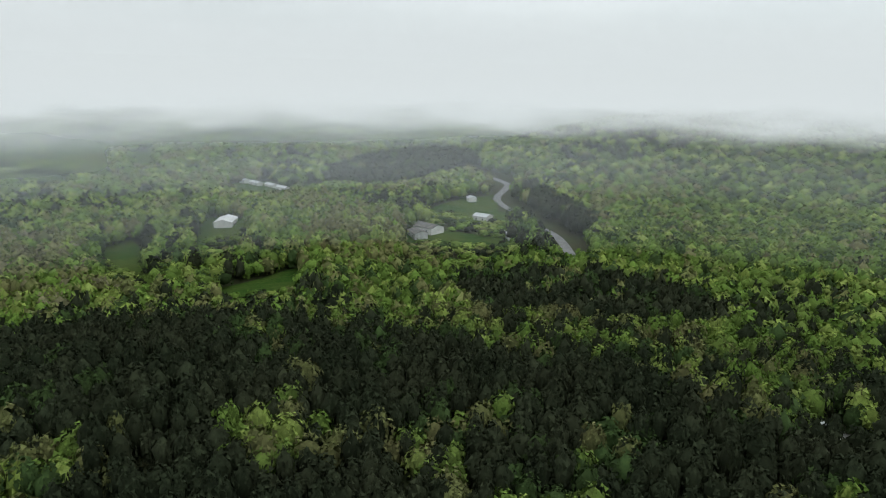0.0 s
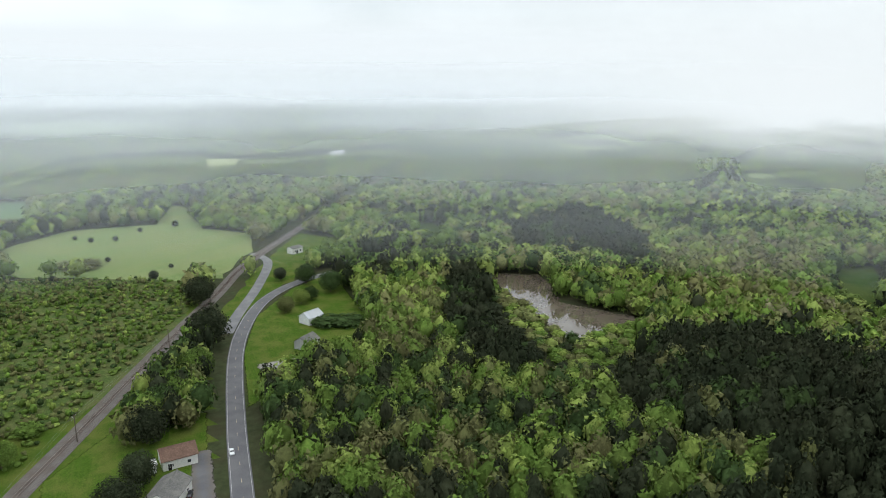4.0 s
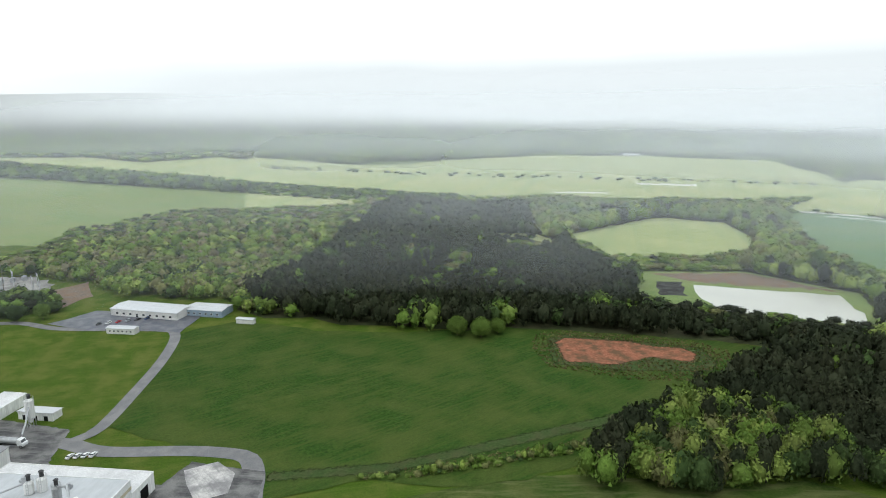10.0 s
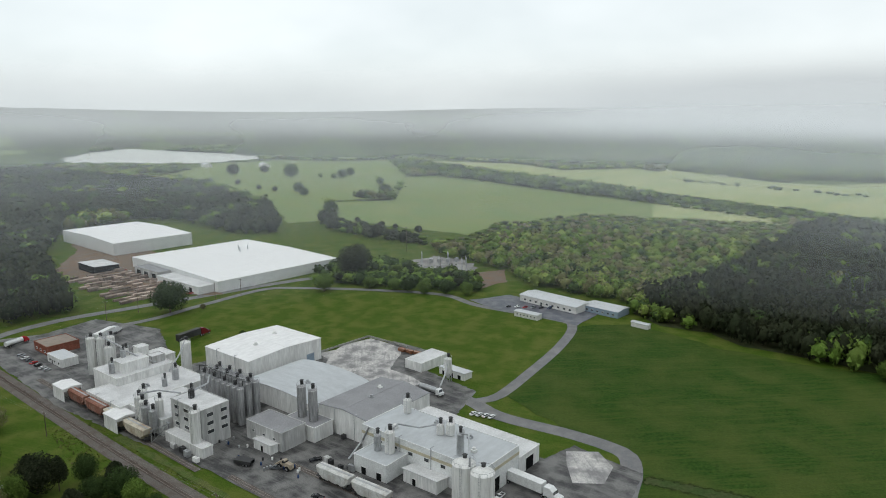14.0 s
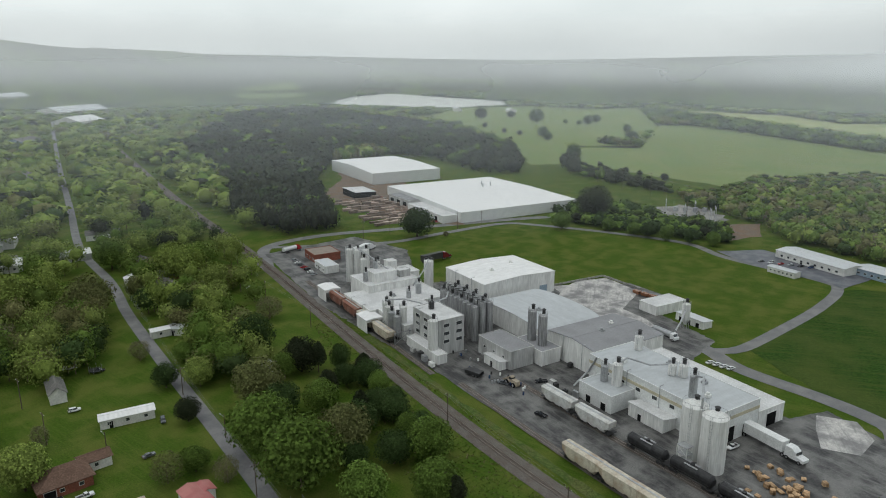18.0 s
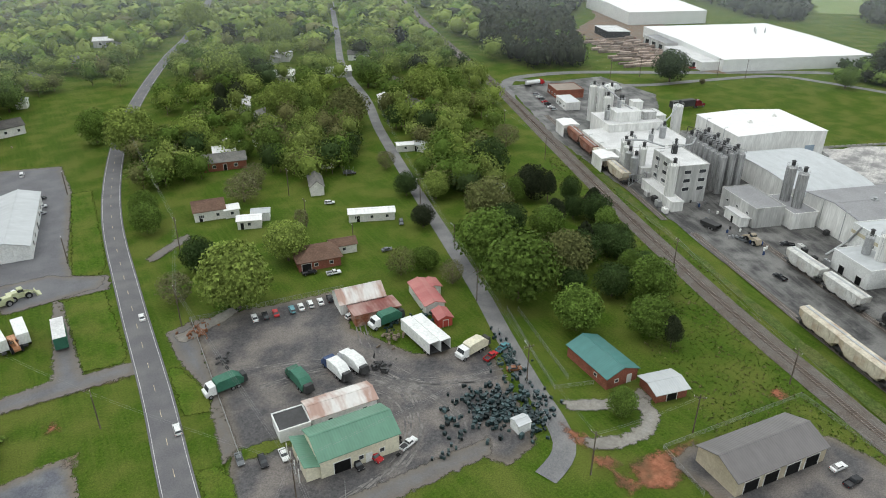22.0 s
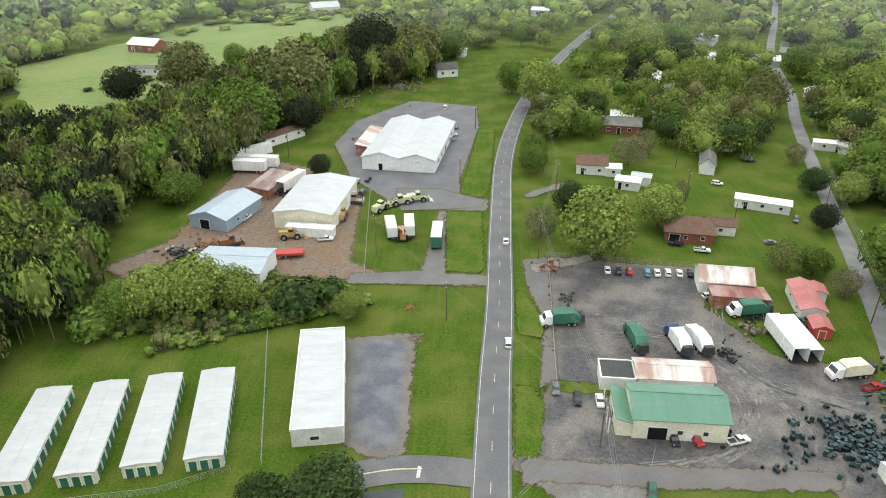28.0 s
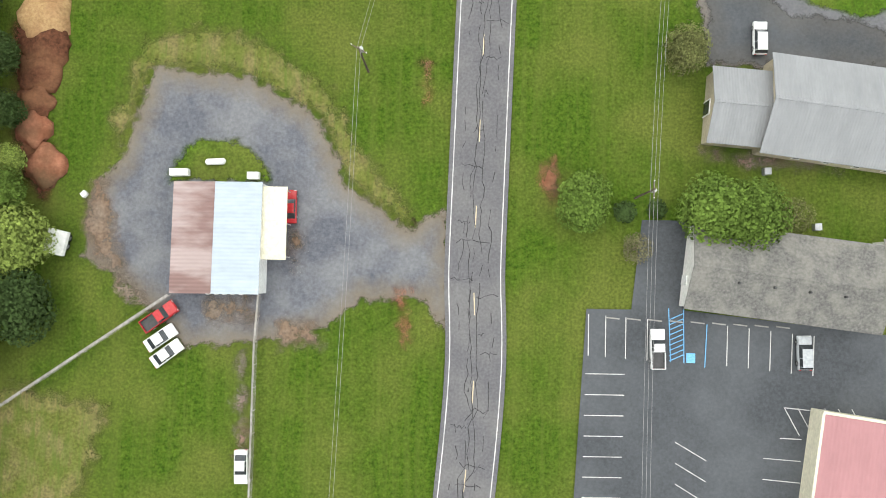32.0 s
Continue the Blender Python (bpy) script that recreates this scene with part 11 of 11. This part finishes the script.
# far farm, tank and site
t = thing("round_tank", 196, -388, 0, "round pale concrete tank on a gravel site", "tank")
part("shell", Shape().cyl(0, 0, 0, 4.0, 6.0, 6.0, 28), CONCRETE, t)
part("rim", Shape().cyl(0, 0, 4.004, 4.3, 6.2, 6.2, 28), W_DUST, t)
part("ladder", Shape().tube((6.1, 0.3, 0), (6.1, 0.3, 4.6), 0.05).tube((6.1, -0.3, 0), (6.1, -0.3, 4.6), 0.05), STEEL, t)
for k in range(18):
    x, y = 222 + random.gauss(0, 11), -400 + random.gauss(0, 13)
    solid("pipe_stack", Shape().box(x, y, 0.2, random.uniform(3, 7), 1.4, random.uniform(0.5, 1.2), random.uniform(20, 60)), W_DUST, "pale building material on the gravel site", "material stack", group="material stacks")
FAR = [(-328, -217, 20, 14, 9, W_SIDING, R_PALE, "white farmhouse on a wooded hill"), (-353, -111, 60, 14, 9, W_SIDING, R_SHINGLE, "white house by a meadow"), (-341, -113, 40, 10, 7, W_GREY, R_SHINGLE, "grey barn by a meadow"),
       (-362, -66, 20, 12, 9, W_SIDING, R_PALE, "white house beside the road"), (-398, -92, 70, 9, 7, W_SIDING, R_WHITE, "white house by a pasture"), (-434, -191, 30, 13, 8, W_BRICK, R_WHITE, "red farm building in the wood"),
       (-434, -214, 30, 10, 6, W_SIDING, R_WHITE, "white farm shed"), (-496, -310, 60, 12, 5, W_SIDING, R_WHITE, "white mobile home in a clearing"), (-490, -295, 60, 12, 5, W_SIDING, R_WHITE, "white mobile home in a clearing"),
       (-487, -280, 60, 12, 5, W_SIDING, R_WHITE, "white mobile home in a clearing"), (-479, -266, 60, 12, 5, W_SIDING, R_WHITE, "white mobile home in a clearing"), (-458, -114, 30, 6, 5, W_SIDING, R_WHITE, "small white shed in a meadow"),
       (-203, -185, 20, 6, 5, W_TAN, R_BROWN, "brown cabin among trees"), (-278, 41, 20, 9, 6, W_SIDING, R_PALE, "pale house among trees"), (-188, 49, 20, 6, 3, W_WHITE, R_WHITE, "white trailer in a yard"), (-182, 57, 70, 6, 3, W_WHITE, R_WHITE, "white boat shed in a yard"),
       (-247, 77, 20, 12, 6, W_BLUE, R_BLUE, "blue-grey shed among trees"), (-341, -522, 30, 12, 8, W_SIDING, R_WHITE, "white house in the wood"), (-152, -358, 20, 12, 8, W_TAN, R_BROWN, "house beyond the pond"),
       (-313, -947, 10, 40, 18, W_WHITE, R_WHITE, "large white works building far off"), (-190, -1009, 10, 34, 16, W_WHITE, R_WHITE, "long white works building far off"), (-62, -803, 10, 20, 12, W_WHITE, R_WHITE, "white building far off"),
       (-103, -725, 20, 14, 9, W_SIDING, R_PALE, "white house far off"), (-148, -874, 20, 16, 10, W_SIDING, R_WHITE, "white house far off"), (-40, -392, 30, 7, 5, W_SIDING, R_SHINGLE, "white house by the level crossing"),
       (-281, -945, 10, 26, 12, W_WHITE, R_WHITE, "white building far off"), (2015, -75, 60, 22, 14, W_SIDING, R_WHITE, "white house far off"), (1956, -1020, 40, 60, 30, W_WHITE, R_WHITE, "white barn far across the fields"),
       (1541, -1129, 40, 20, 12, W_SIDING, R_WHITE, "white farmhouse far off"), (1126, 732, 60, 30, 14, W_SIDING, R_WHITE, "white farm building on a rise"), (1052, 799, 60, 26, 12, W_SIDING, R_WHITE, "white farm building on a rise"),
       (1805, -69, 20, 22, 14, W_SIDING, R_WHITE, "white house far off"), (1771, -2, 20, 18, 12, W_SIDING, R_WHITE, "white house far off"), (411, 894, 60, 60, 26, W_SIDING, R_WHITE, "long white school building in town"),
       (375, 804, 60, 34, 24, W_SIDING, R_DUST, "pale flat building in town"), (300, 896, 60, 30, 16, W_SIDING, R_PALE, "white shop in town"), (258, 660, 60, 22, 12, W_BLUE, R_SHINGLE, "dark house in town"), (195, 506, 70, 20, 10, W_GREY, R_SHINGLE, "grey house in town"),
       (230, 610, 70, 18, 9, W_GREY, R_SHINGLED, "grey house in town"), (130, 372, 70, 14, 9, W_SIDING, R_DUST, "white house under trees"), (87, 277, 70, 12, 8, W_SIDING, R_SHINGLE, "house under trees"), (366, 1002, 60, 60, 18, W_SIDING, R_WHITE, "white row of shops in town"),
       (170, 700, 70, 40, 22, W_BRICK, R_WHITE, "shop with a white roof in town"), (150, 730, 70, 30, 16, W_BRICK, R_DUST, "brick shop in town"), (190, 665, 70, 24, 14, W_SIDING, R_PALE, "pale shop in town")]
for x, y, rz, L, W, wm, rm, la in FAR:
    h = 3.2 if L < 20 else 5.0
    house("dwelling" if L < 20 else "works_building", x, y, rz, L, W, h, W * 0.16, wm, rm, la + " with windows" if len(la.split()) < 4 else la, "house", "gable", z=float(ground_z(*laid(x, y))) / site(x, y)[2],
          wins=[(sd, a, 1.1, 1.2, 1.2) for sd in "ns" for a in spread(max(2, int(L / 5)), L)], doors=[("n", L * 0.1, 1.2, 2.1, DARK)])
# cracked and sealed road surface
random.seed(4)
s = Shape()
for y0 in np.arange(-62, 60, 2.6):
    i = int(np.argmin(np.abs(MAIN[:, 1] - y0)))
    c, nn = MAIN[i], normals(MAIN)[i]
    if random.random() < 0.75:
        a, b = sorted((random.uniform(-3.5, 1.0), random.uniform(-1.0, 3.5)))
        last = None
        for k in range(7):
            w = a + (b - a) * k / 6
            p = (c[0] + nn[0] * w + random.gauss(0, 0.06), y0 + nn[1] * w + random.gauss(0, 0.22))
            if last:
                line(s, *last, *p, random.uniform(0.05, 0.1), 0.347)
            last = p
for off in (-2.0, -0.5, 0.35, 0.9, 2.2):
    last, w, y0 = None, off, -62.0
    while y0 < 60:
        i = int(np.argmin(np.abs(MAIN[:, 1] - y0)))
        w += random.gauss(0, 0.16) + (off - w) * 0.2
        p = (MAIN[i][0] - w, y0)
        if last and random.random() < (0.9 if abs(off) < 1 else 0.45):
            line(s, *last, *p, random.uniform(0.05, 0.11), 0.347)
        last = p
        y0 += random.uniform(0.7, 1.6)
solid("road_cracks", s, CRACK, "dark branching cracks in the worn asphalt", "cracks", "stuff", plan=False)

# homes under the trees north of the yards
random.seed(12)
HOMES = [(53, 418), (10, 356), (36, 383), (44, 262), (59, 240), (81, 262), (118, 339), (143, 333), (145, 280), (152, 266), (166, 427), (85, 359), (97, 240), (65, 251), (123, 367), (84, 298), (159, 278), (161, 301), (172, 360), (201, 513), (19, 511), (-75, 459)]
for x, y in HOMES:
    wm, rm, c = random.choice(((W_SIDING, R_PALE, "white"), (W_SIDING, R_SHINGLE, "white"), (W_TAN, R_SHINGLED, "tan"), (W_GREY, R_PALE, "grey"), (W_BRICK, R_SHINGLE, "brick")))
    L = random.uniform(10, 15)
    house("dwelling", x, y, random.choice((75, 160, 170, 80)), L, random.uniform(6, 8.5), 2.9, random.uniform(1.0, 1.8), wm, rm, f"small {c} house under garden trees", "house", "gable",
          wins=[("n", -L * 0.25, 1.0, 1.2, 1.1), ("n", L * 0.25, 1.0, 1.2, 1.1)], doors=[("n", 0, 1.0, 2.1, DARK)])
# tyre tracks worn into the scrap yard
DUST_TRACK = mat("pale_tyre_dust", (0.15, 0.14, 0.135), (0.25, 0.235, 0.225), 0.8, (0.09, 0.088, 0.09), 2.5, 0.8, detail=9)
for k, line in enumerate(([(27, 128), (44, 122), (55, 106), (51, 91), (38, 84), (21, 83)], [(50, 124), (59, 103), (76, 97)], [(30, 120), (46, 117), (56, 104), (60, 92), (57, 84)], [(62, 140), (56, 122), (58, 106), (70, 98)], [(36, 112), (50, 108), (53, 98), (46, 87), (30, 84)])):
    p = smooth_line(line, 1.5)
    rng = np.random.default_rng(k)
    s = Shape()
    for off in (-1.9, -1.2, -0.9, 0.0, 0.9, 1.3, 2.0):
        a = 0
        while a < len(p) - 3:
            b = min(len(p), a + int(rng.integers(3, 12)))
            w = rng.uniform(0.1, 0.3)
            if b - a > 2 and rng.uniform() < 0.7:
                strip(s, p[a:b], off + rng.normal(0, 0.12) - w, off + w, 0.235 + 0.004 * k)
            a = b + int(rng.integers(0, 5))
    solid("tyre_tracks", s.mesh("tyre_tracks", fix=False), DUST_TRACK, "pale dusty tyre tracks curving across the yard", "tracks", "stuff")
